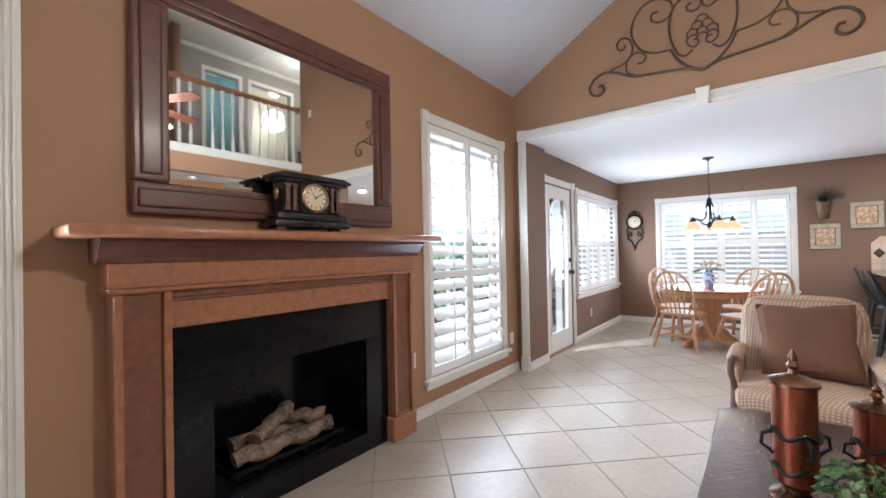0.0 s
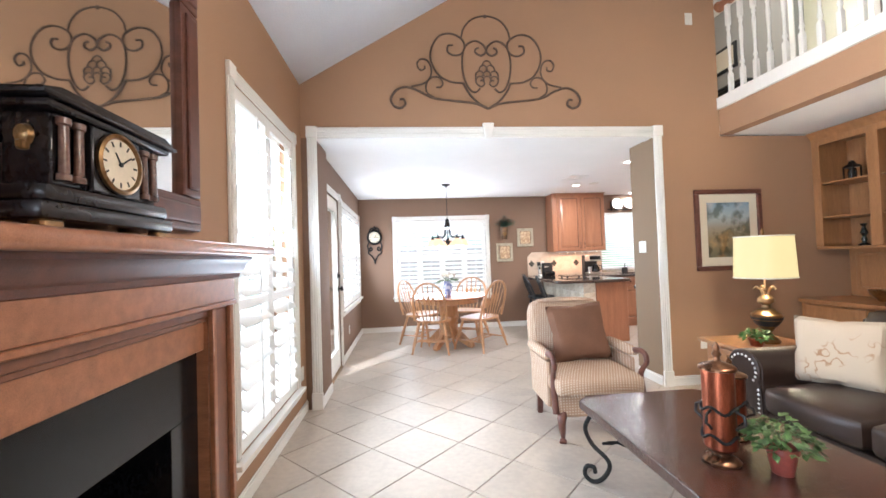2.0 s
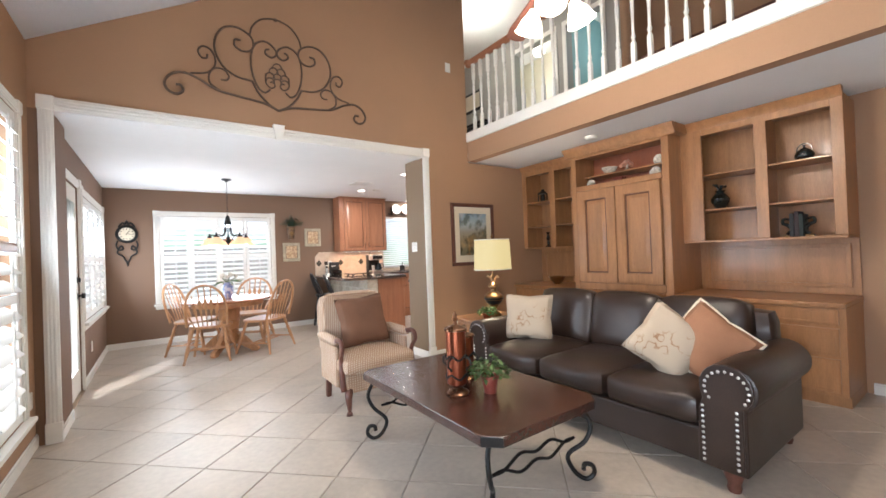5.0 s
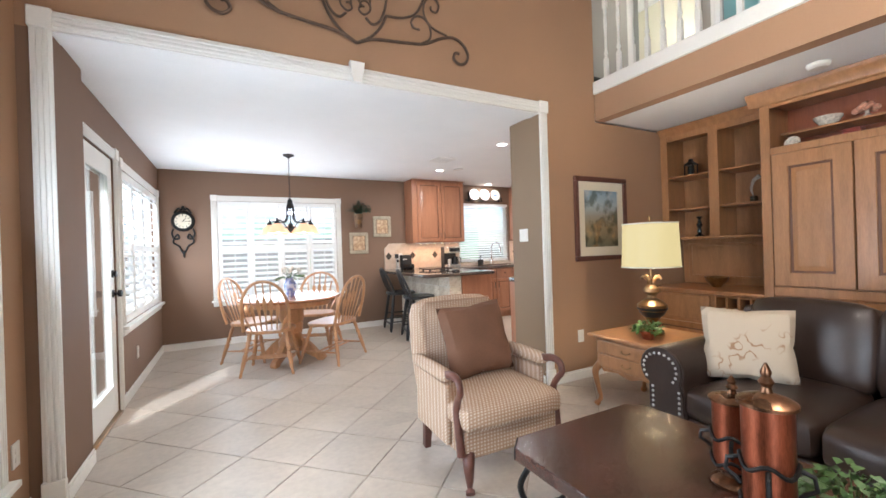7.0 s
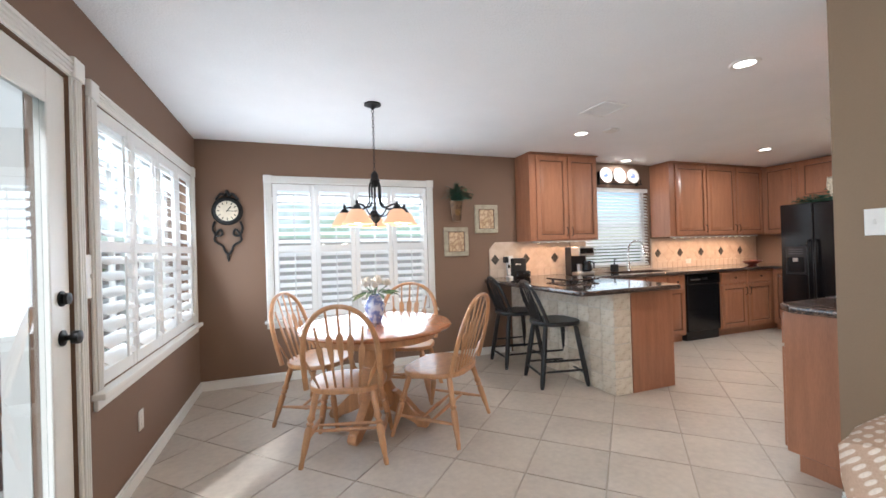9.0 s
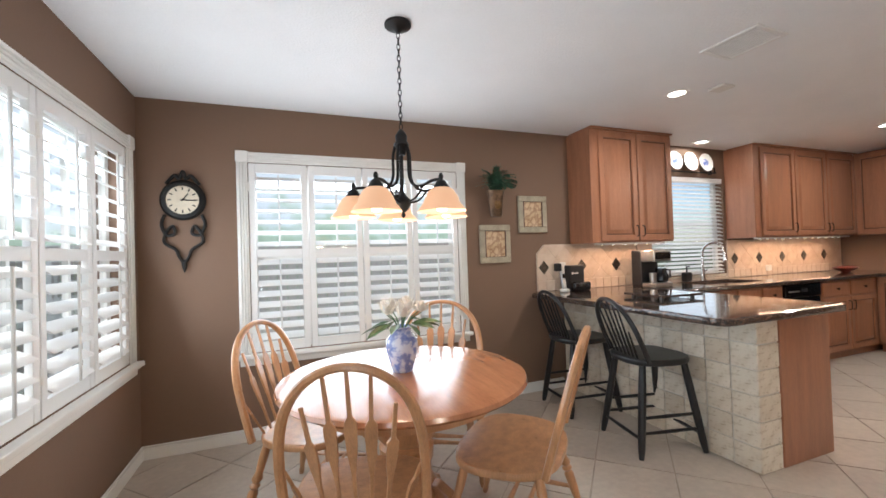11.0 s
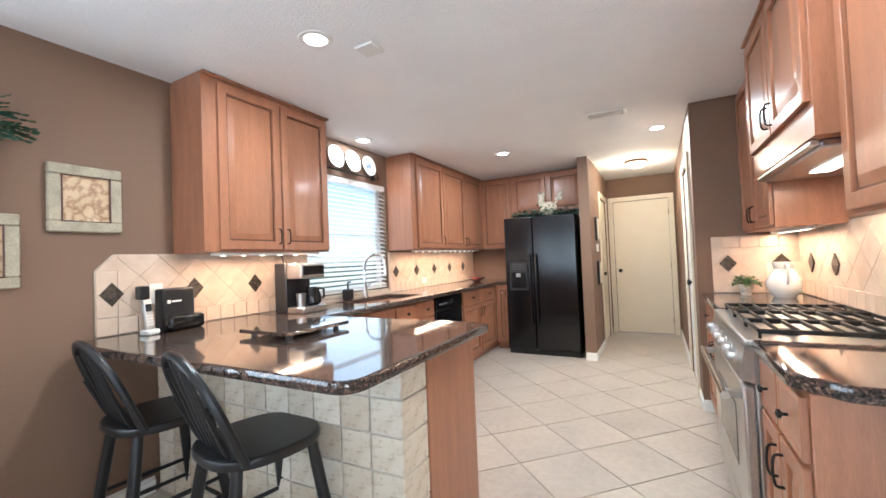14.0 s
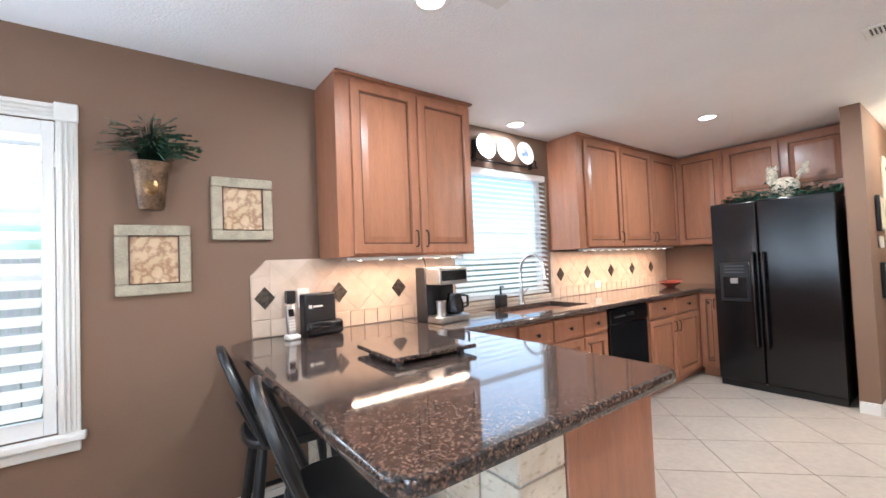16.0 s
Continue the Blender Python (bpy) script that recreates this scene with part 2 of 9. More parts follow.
def china(nodes, link, pos):
    n = noise_of(nodes, link, pos, 22, 4)
    return ramp_of(nodes, link, n, [(0.44, (0.62, 0.66, 0.78)), (0.53, (0.22, 0.28, 0.58)), (0.62, (0.14, 0.19, 0.48)), (0.70, (0.62, 0.66, 0.78))]), None


def vine(nodes, link, pos):
    line = ramp_of(nodes, link, noise_of(nodes, link, pos, 15, 1.5), [(0.455, (1, 1, 1)), (0.475, (0.62, 0.44, 0.33)), (0.495, (0.62, 0.44, 0.33)), (0.52, (1, 1, 1))])
    mask = ramp_of(nodes, link, noise_of(nodes, link, pos, 4.2, 2), [(0.54, (0, 0, 0)), (0.60, (1, 1, 1))])
    c = mix_of(nodes, link, mask, (1.0, 1.0, 1.0), line)
    return mix_of(nodes, link, 1.0, (0.45, 0.37, 0.28), c, "MULTIPLY"), noise_of(nodes, link, pos, 300, 2)


GRANITE = patterned("brown_granite", granite, 0.06, coat=0.3)
TRAV = patterned("tumbled_travertine", travertine, 0.6, bump=0.5)


def honed(nodes, link, pos):
    a = ramp_of(nodes, link, noise_of(nodes, link, pos, 11, 6), [(0.3, (0.60, 0.46, 0.34)), (0.7, (0.70, 0.57, 0.45))])
    info = nodes.new("ShaderNodeObjectInfo")
    t = ramp_of(nodes, link, info.outputs["Random"], [(0, (0.93, 0.90, 0.87)), (1, (1, 1, 1))])
    return mix_of(nodes, link, 1.0, a, t, "MULTIPLY"), noise_of(nodes, link, pos, 60, 4)


SPLASHTILE = patterned("honed_peach_travertine", honed, 0.5, bump=0.2)
SPLASHGROUT = mat("pale_splash_grout", (0.60, 0.49, 0.39), 0.9, var=0.06, scale=9, fine=200, bump=0.15)
FABRIC = patterned("woven_chair_fabric", weave, 0.9, bump=0.5, spec=0.2)
PAINTING = patterned("landscape_print", landscape, 0.5)
FLORALART = patterned("autumn_leaf_print", flowery, 0.6)
CHINA = patterned("blue_white_china", china, 0.1, coat=0.4)
VINEFABRIC = patterned("cream_vine_fabric", vine, 0.9, bump=0.2, spec=0.2)
HAMMERED = mat("hammered_dark_tabletop", (0.055, 0.022, 0.015), 0.24, var=0.3, scale=6, fine=55, bump=0.25, coat=0.3)
COPPER = mat("brushed_copper", (0.34, 0.10, 0.05), 0.3, metal=0.9, var=0.25, scale=8, fine=60, bump=0.05, stretch=(6, 6, 1))
BRONZE = mat("dark_coppery_bronze", (0.17, 0.085, 0.045), 0.28, metal=0.9, var=0.3, scale=9, fine=90, bump=0.08)
BRASS = mat("aged_brass", (0.30, 0.18, 0.08), 0.33, metal=0.9, var=0.3, scale=9, fine=90, bump=0.1)
BROWNCLOTH = mat("brown_suede", (0.165, 0.085, 0.052), 0.95, var=0.1, scale=6, fine=240, bump=0.15, spec=0.2)
RUSTCLOTH = mat("rust_cloth", (0.30, 0.15, 0.085), 0.9, var=0.1, scale=6, fine=240, bump=0.15, spec=0.2)
LEAF = mat("green_leaf", (0.075, 0.15, 0.035), 0.5, var=0.3, scale=20, fine=80, bump=0.05, random=0.2)
LEAFDARK = mat("dusty_green_leaf", (0.05, 0.125, 0.075), 0.6, var=0.3, scale=20, fine=80, bump=0.05, random=0.2)
TERRA = mat("red_glazed_pot", (0.22, 0.05, 0.035), 0.3, var=0.15, scale=12)
MARBLEBLACK = mat("black_clock_slate", (0.018, 0.017, 0.02), 0.25, var=0.3, scale=10, fine=60, bump=0.02)
REDMARBLE = mat("rosso_marble_column", (0.11, 0.055, 0.04), 0.25, var=0.35, scale=18, fine=90, bump=0.0)
IVORY = mat("ivory_dial", (0.68, 0.60, 0.46), 0.45, var=0.05, scale=15, fine=90, bump=0.02)
SOOT = mat("black_firebox_metal", (0.007, 0.008, 0.010), 0.16, var=0.3, scale=6, fine=60, bump=0.01, spec=0.3)
LOGS = mat("ceramic_logs", (0.26, 0.19, 0.14), 0.9, var=0.45, scale=14, fine=60, bump=0.6)
MIRROR = mat("mirror_silver", (0.86, 0.86, 0.84), 0.02, metal=1.0, var=0.0, bump=0)
MATBOARD = mat("cream_mat_board", (0.66, 0.60, 0.47), 0.8, var=0.02)
PANE = glass("window_glass")
CLEARGLASS = glass("clear_glass", (0.95, 0.97, 0.96))
LAMPSHADE = glow("lit_linen_shade", (1.0, 0.76, 0.33), 0.62, (0.04, 0.03, 0.014))
AMBER = glow("amber_glass_shade", (1.0, 0.54, 0.28), 0.7, (0.50, 0.30, 0.18))
BULB = glow("lit_bulb", (1.0, 0.86, 0.62), 5.0)
OPAL = glow("lit_opal_glass", (1.0, 0.85, 0.66), 4.0)
CANLIGHT = glow("recessed_light_lens", (1.0, 0.90, 0.76), 8.0)
PLASTICWHITE = mat("white_plastic", (0.74, 0.72, 0.67), 0.4, var=0.02)

# ---- mesh helpers ----
def box(bm, x0, x1, y0, y1, z0, z1, bev=0.0, seg=1, m=None):
    """A box, with its edges rounded by bev, put into bm, moved by m."""
    t = bmesh.new()
    vs = [t.verts.new((x, y, z)) for x in (x0, x1) for y in (y0, y1) for z in (z0, z1)]
    for f in ((0, 1, 3, 2), (4, 6, 7, 5), (0, 4, 5, 1), (2, 3, 7, 6), (0, 2, 6, 4), (1, 5, 7, 3)):
        t.faces.new([vs[i] for i in f])
    if bev:
        bmesh.ops.bevel(t, geom=t.edges[:], offset=bev, segments=seg, affect="EDGES", profile=0.5)
    join(bm, t, m)
    return bm


def join(bm, t, m=None):
    if m is not None:
        bmesh.ops.transform(t, matrix=m, verts=t.verts)
    me = bpy.data.meshes.new("tmp")
    t.to_mesh(me)
    t.free()
    bm.from_mesh(me)
    bpy.data.meshes.remove(me)


def lathe(bm, profile, seg=24, m=None, cap=True):
    """Turns (radius, height) pairs round z."""
    t = bmesh.new()
    rings = []
    for r, z in profile:
        rings.append([t.verts.new((max(r, 1e-4) * math.cos(2 * math.pi * i / seg), max(r, 1e-4) * math.sin(2 * math.pi * i / seg), z)) for i in range(seg)])
    for a, b in zip(rings, rings[1:]):
        for i in range(seg):
            t.faces.new((a[i], a[(i + 1) % seg], b[(i + 1) % seg], b[i]))
    if cap:
        t.faces.new(rings[0][::-1])
        t.faces.new(rings[-1])
    bmesh.ops.recalc_face_normals(t, faces=t.faces[:])
    join(bm, t, m)
    return bm


def spindle(bm, p0, p1, profile, seg=10):
    """A turned bar from p0 to p1; profile holds (share of the way, radius)."""
    p0, p1 = Vector(p0), Vector(p1)
    d = p1 - p0
    m = Matrix.Translation(p0) @ d.to_track_quat("Z", "Y").to_matrix().to_4x4()
    return lathe(bm, [(r, s * d.length) for s, r in profile], seg, m)


def rod(bm, p0, p1, r0, r1=None, seg=10):
    return spindle(bm, p0, p1, [(0, r0), (1, r1 if r1 is not None else r0)], seg)


def tube(bm, pts, r, seg=8, closed=False, flat=1.0, taper=None):
    """A bent bar of round section along the points."""
    t = bmesh.new()
    pts = [Vector(p) for p in pts]
    n = len(pts)
    rings = []
    up = None
    for i, p in enumerate(pts):
        a = pts[(i - 1) % n] if closed or i else p
        b = pts[(i + 1) % n] if closed or i < n - 1 else p
        d = (b - a).normalized()
        if up is None:
            up = Vector((0, 0, 1)) if abs(d.z) < 0.9 else Vector((1, 0, 0))
        side = d.cross(up).normalized()
        up = side.cross(d).normalized()
        rr = r if taper is None else r * taper[i]
        rings.append([t.verts.new(p + side * (rr * math.cos(2 * math.pi * k / seg)) + up * (rr * flat * math.sin(2 * math.pi * k / seg))) for k in range(seg)])
    for i in range(n if closed else n - 1):
        a, b = rings[i], rings[(i + 1) % n]
        for k in range(seg):
            t.faces.new((a[k], a[(k + 1) % seg], b[(k + 1) % seg], b[k]))
    if not closed:
        t.faces.new(rings[0][::-1])
        t.faces.new(rings[-1])
    bmesh.ops.recalc_face_normals(t, faces=t.faces[:])
    join(bm, t)
    return bm


def curve(points, steps=8):
    """A smooth line through the points."""
    P = [Vector(p) for p in points]
    P = [2 * P[0] - P[1]] + P + [2 * P[-1] - P[-2]]
    out = []
    for a, b, c, d in zip(P, P[1:], P[2:], P[3:]):
        for s in range(steps):
            u = s / steps
            out.append(0.5 * ((2 * b) + (c - a) * u + (2 * a - 5 * b + 4 * c - d) * u * u + (3 * b - a - 3 * c + d) * u ** 3))
    return out + [P[-2]]


def prism(bm, outline, depth, m=None, bev=0.0):
    """A flat shape (x, z) given depth along y from 0."""
    t = bmesh.new()
    a = [t.verts.new((x, 0, z)) for x, z in outline]
    b = [t.verts.new((x, depth, z)) for x, z in outline]
    t.faces.new(a)
    t.faces.new(b[::-1])
    n = len(a)
    for i in range(n):
        t.faces.new((a[(i + 1) % n], a[i], b[i], b[(i + 1) % n]))
    bmesh.ops.recalc_face_normals(t, faces=t.faces[:])
    if bev:
        bmesh.ops.bevel(t, geom=t.edges[:], offset=bev, segments=2, affect="EDGES", profile=0.5)
    join(bm, t, m)
    return bm


def smooth(me, angle=40):
    me.polygons.foreach_set("use_smooth", [True] * len(me.polygons))
    me.set_sharp_from_angle(angle=radians(angle))


def mesh(name, bm, material, angle=40):
    me = bpy.data.meshes.new(name)
    bm.faces.index_update()
    flat = []
    for f in bm.faces:
        around = [g.calc_area() for e in f.edges for g in e.link_faces if g is not f]
        if len(f.verts) > 4 or (around and f.calc_area() > 3 * max(around)):
            flat.append(f.index)
    bm.to_mesh(me)
    bm.free()
    smooth(me, angle)
    for i in flat:
        me.polygons[i].use_smooth = False
    me.materials.append(material)
    return me


def part(name, bm, material, parent, label=""):
    ob = new(name, mesh(name, bm, material))
    ob.parent = parent
    return tagged(ob, label)


def thing(name, m, label, category, group=""):
    ob = new(name)
    ob.empty_display_size = 0.1
    ob.matrix_world = m
    return tagged(ob, label, category, group)


def single(name, bm, material, m, label, category, group=""):
    ob = new(name, mesh(name, bm, material))
    ob.matrix_world = m
    return tagged(ob, label, category, group)


def setting(name, bm, material, label, category="wall"):
    ob = new(name, mesh(name, bm, material, 30))
    return tagged(ob, label, category, kind="structure")


def bb(x0, x1, y0, y1, z0, z1, bev=0.0, seg=1):
    return box(bmesh.new(), x0, x1, y0, y1, z0, z1, bev, seg)


def pierced(axis, lo, hi, a0, a1, z0, z1, holes=()):
    """A wall from lo to hi across axis, a0 to a1 along it, with holes (a0, a1, z0, z1) through it."""
    A = sorted({a0, a1, *[v for h in holes for v in h[:2]]})
    Z = sorted({z0, z1, *[v for h in holes for v in h[2:]]})
    A, Z = [v for v in A if a0 <= v <= a1], [v for v in Z if z0 <= v <= z1]

    def solid(i, j):
        if not (0 <= i < len(A) - 1 and 0 <= j < len(Z) - 1):
            return False
        a, z = (A[i] + A[i + 1]) / 2, (Z[j] + Z[j + 1]) / 2
        return not any(h[0] < a < h[1] and h[2] < z < h[3] for h in holes)

    bm = bmesh.new()

    def P(c, a, z):
        return bm.verts.new((c, a, z) if axis == "x" else (a, c, z))

    for i in range(len(A) - 1):
        for j in range(len(Z) - 1):
            if not solid(i, j):
                continue
            p, q, r, s = A[i], A[i + 1], Z[j], Z[j + 1]
            for c in (lo, hi):
                bm.faces.new((P(c, p, r), P(c, q, r), P(c, q, s), P(c, p, s)))
            for di, dj, e in ((-1, 0, (p, p, r, s)), (1, 0, (q, q, r, s)), (0, -1, (p, q, r, r)), (0, 1, (p, q, s, s))):
                if not solid(i + di, j + dj):
                    bm.faces.new((P(lo, e[0], e[2]), P(hi, e[0], e[2]), P(hi, e[1], e[3]), P(lo, e[1], e[3])))
    bmesh.ops.remove_doubles(bm, verts=bm.verts, dist=1e-5)
    bmesh.ops.recalc_face_normals(bm, faces=bm.faces[:])
    return bm

# ---- the shell ----
setting("ground", bb(-400, 400, -400, 400, -0.5, -0.16), mat("lawn", (0.07, 0.11, 0.035), 0.9, var=0.3, scale=0.8, fine=30, bump=0.3), "mown green lawn round the house", "ground")
setting("floor", bb(-0.23, 9.2, -1.3, 8.95, -0.15, -0.005), GROUT, "grouted bed under the diagonal beige floor tiles", "floor")
WX = -0.08
setting("wall_west_living", pierced("x", WX - 0.15, WX, -1.3, 5.07, 0, 2.95, [(3.62, 4.75, 0.28, 2.31), (0.18, 1.31, 0.28, 2.31), (1.93, 2.94, 0.08, 0.76)]), WALL, "tan painted wall with hearth and shuttered windows")
setting("wall_pier", bb(WX - 0.15, 0.05, 5.07, 5.56, 0, 2.44), WALL_NOOK, "brown pier beside the wide opening")
setting("wall_over_opening", bb(WX - 0.15, 4.0, 5.07, 5.22, 2.44, 5.3), WALL, "tan painted gable wall above the wide opening")
setting("wall_right_of_opening", bb(3.30, 5.5, 5.07, 5.20, 0, 2.44), WALL, "golden tan painted wall beside the opening")
setting("wall_opening_stub", bb(3.297, 3.42, 5.201, 5.50, 0, 2.44), WALL_STUB, "olive tan wall end of the opening")
# thin sheet that gives the jamb face the wall end's tone
setting("wall_opening_jamb", bb(3.296, 3.2998, 5.08, 5.2005, 0, 2.44), WALL_STUB, "olive tan side of the wide opening")
setting("wall_west_nook", pierced("x", -0.15, 0.0, 5.56, 8.8, 0, 2.44, [(5.64, 6.50, -0.1, 2.08), (6.72, 8.62, 0.68, 2.05)]), WALL_NOOK, "brown wall with glazed door and shutters")
setting("wall_north", pierced("y", 8.8, 8.95, -0.15, 8.2, 0, 2.44, [(0.68, 2.34, 0.63, 2.03), (4.60, 5.74, 0.985, 2.10)]), WALL_NOOK, "brown wall with two windows")
setting("wall_kitchen_south", bb(3.42, 5.88, 5.20, 5.26, 0, 2.44), WALL_NOOK, "brown wall behind the range")
setting("wall_pantry_end", bb(5.88, 6.0, 5.20, 5.90, 0, 2.44), WALL_NOOK, "brown end of the pantry wall")
setting("wall_hall_south", pierced("y", 5.78, 5.90, 6.0, 9.2, 0, 2.44, [(6.25, 7.05, -0.1, 2.05)]), WALL_NOOK, "brown hall wall with white door")
setting("wall_hall_north", pierced("y", 6.86, 6.98, 7.18, 9.2, 0, 2.44, [(8.1, 8.86, -0.1, 2.05)]), WALL_NOOK, "brown wall end beside the refrigerator")
setting("wall_hall_end", pierced("x", 9.09, 9.2, 5.90, 6.86, 0, 2.44, [(5.99, 6.77, -0.1, 2.07)]), WALL_NOOK, "brown wall at the end of the hall")
setting("wall_kitchen_east", bb(8.05, 8.2, 6.98, 8.8, 0, 2.44), WALL_NOOK, "brown wall behind the refrigerator")
setting("wall_east_living", pierced("x", 5.38, 5.5, -1.3, 5.07, 0, 2.45, [(0.25, 1.15, -0.1, 2.10)]), WALL, "tan painted wall behind the built-in shelves")
setting("wall_south", bb(WX - 0.15, 6.2, -1.42, -1.3, 0, 5.3), WALL, "plain tan wall")
setting("ceiling_kitchen", bb(-0.15, 9.2, 5.22, 8.95, 2.44, 2.6), CEIL, "white textured kitchen ceiling", "ceiling")
setting("ceiling_opening", bb(0.05, 3.30, 5.07, 5.22, 2.432, 2.44), CEIL, "white soffit of the wide opening", "ceiling")
setting("ceiling_under_loft", bb(4.12, 5.5, -1.3, 5.07, 2.452, 2.60), CEIL, "white ceiling below the loft", "ceiling")
bm = bmesh.new()
prism(bm, [(WX - 0.2, 2.81), (3.80, 5.23), (6.2, 5.23), (6.2, 5.4), (3.73, 5.4), (WX - 0.2, 3.0)], 6.6, Matrix.Translation((0, -1.42, 0)))
setting("ceiling_vault", bm, CEIL, "white sloped vaulted ceiling", "ceiling")
setting("loft_edge", bb(4.0, 4.12, -1.3, 5.068, 2.45, 2.70), WALL, "tan painted edge of the loft floor", "wall")
setting("loft_floor", bb(4.02, 7.3, -1.3, 8.2, 2.604, 2.76), mat("loft_carpet", (0.35, 0.27, 0.19), 0.95, fine=220, bump=0.4), "beige carpet on the loft floor", "floor")
setting("loft_trim", bb(3.975, 4.14, -1.3, 5.068, 2.70, 2.82, 0.006), WHITE, "white trim board below the balusters", "trim")
GREYWALL = mat("grey_loft_paint", (0.36, 0.35, 0.32), 0.75, var=0.03, scale=2, fine=160, bump=0.12)
AQUA = mat("aqua_room_paint", (0.30, 0.48, 0.47), 0.7, var=0.03, scale=2, fine=160, bump=0.1)
# the room's yellow light is put into this wall colour
YELLOW = mat("pale_yellow_lit_wall", (0.75, 0.70, 0.56), 0.7, var=0.03, scale=2, fine=160, bump=0.1)
setting("wall_loft_back", pierced("x", 6.06, 6.2, 3.75, 8.2, 2.76, 5.23, [(4.38, 5.00, 2.76, 4.83), (5.25, 6.14, 2.76, 4.83)]), GREYWALL, "grey painted loft wall with two doorways")
setting("wall_loft_tan", bb(6.06, 6.2, -1.3, 3.75, 2.76, 5.23), WALL, "tan painted loft wall")
setting("wall_loft_return", bb(5.55, 6.06, 3.68, 3.80, 2.76, 5.23), WALL, "tan painted corner of the loft wall")
setting("wall_loft_north", bb(4.0, 6.06, 8.1, 8.2, 2.76, 5.3), GREYWALL, "grey painted far loft wall")
setting("wall_aqua_room", bb(7.2, 7.3, 3.6, 5.12, 2.6, 5.3), AQUA, "aqua painted room wall beyond a doorway")
setting("wall_yellow_room", bb(7.2, 7.3, 5.12, 7.2, 2.6, 5.3), YELLOW, "room wall beyond a doorway, coloured pale yellow as lit")
setting("wall_between_rooms", bb(6.2, 7.2, 5.08, 5.16, 2.6, 5.3), AQUA, "aqua painted room divider")
setting("wall_room_end", bb(6.2, 7.2, 7.1, 7.2, 2.6, 5.3), YELLOW, "room end wall, coloured pale yellow as lit")
setting("wall_room_start", bb(6.2, 7.2, 3.5, 3.6, 2.6, 5.3), AQUA, "aqua room end wall")
setting("ceiling_rooms", bb(6.2, 7.3, 3.5, 7.2, 5.23, 5.4), CEIL, "white ceiling of the upstairs rooms", "ceiling")
setting("ceiling_loft", bb(3.88, 6.2, 5.18, 8.2, 5.23, 5.4), CEIL, "white ceiling of the loft", "ceiling")
setting("loft_crown", bb(6.0, 6.058, 3.80, 8.1, 5.14, 5.228, 0.02), WHITE, "white crown moulding of the loft", "trim")
setting("wall_loft_west", bb(3.88, 4.0, 5.22, 8.2, 2.6, 5.3), WALL, "tan painted loft side wall")

# ---- windows and trim ----
def fluted(bm, x0, x1, z0, z1, depth, across="x"):
    """A casing board with three reeds, front towards -y."""
    box(bm, x0, x1, -depth * 0.6, 0, z0, z1, 0.002)
    n = 3
    if across == "x":
        w = (x1 - x0) / (n + 1.0)
        for i in range(n):
            c = x0 + w * (i + 1)
            box(bm, c - w * 0.32, c + w * 0.32, -depth, -depth * 0.55, z0 + 0.004, z1 - 0.004, 0.003)
    else:
        w = (z1 - z0) / (n + 1.0)
        for i in range(n):
            c = z0 + w * (i + 1)
            box(bm, x0 + 0.004, x1 - 0.004, -depth, -depth * 0.55, c - w * 0.32, c + w * 0.32, 0.003)
    return bm


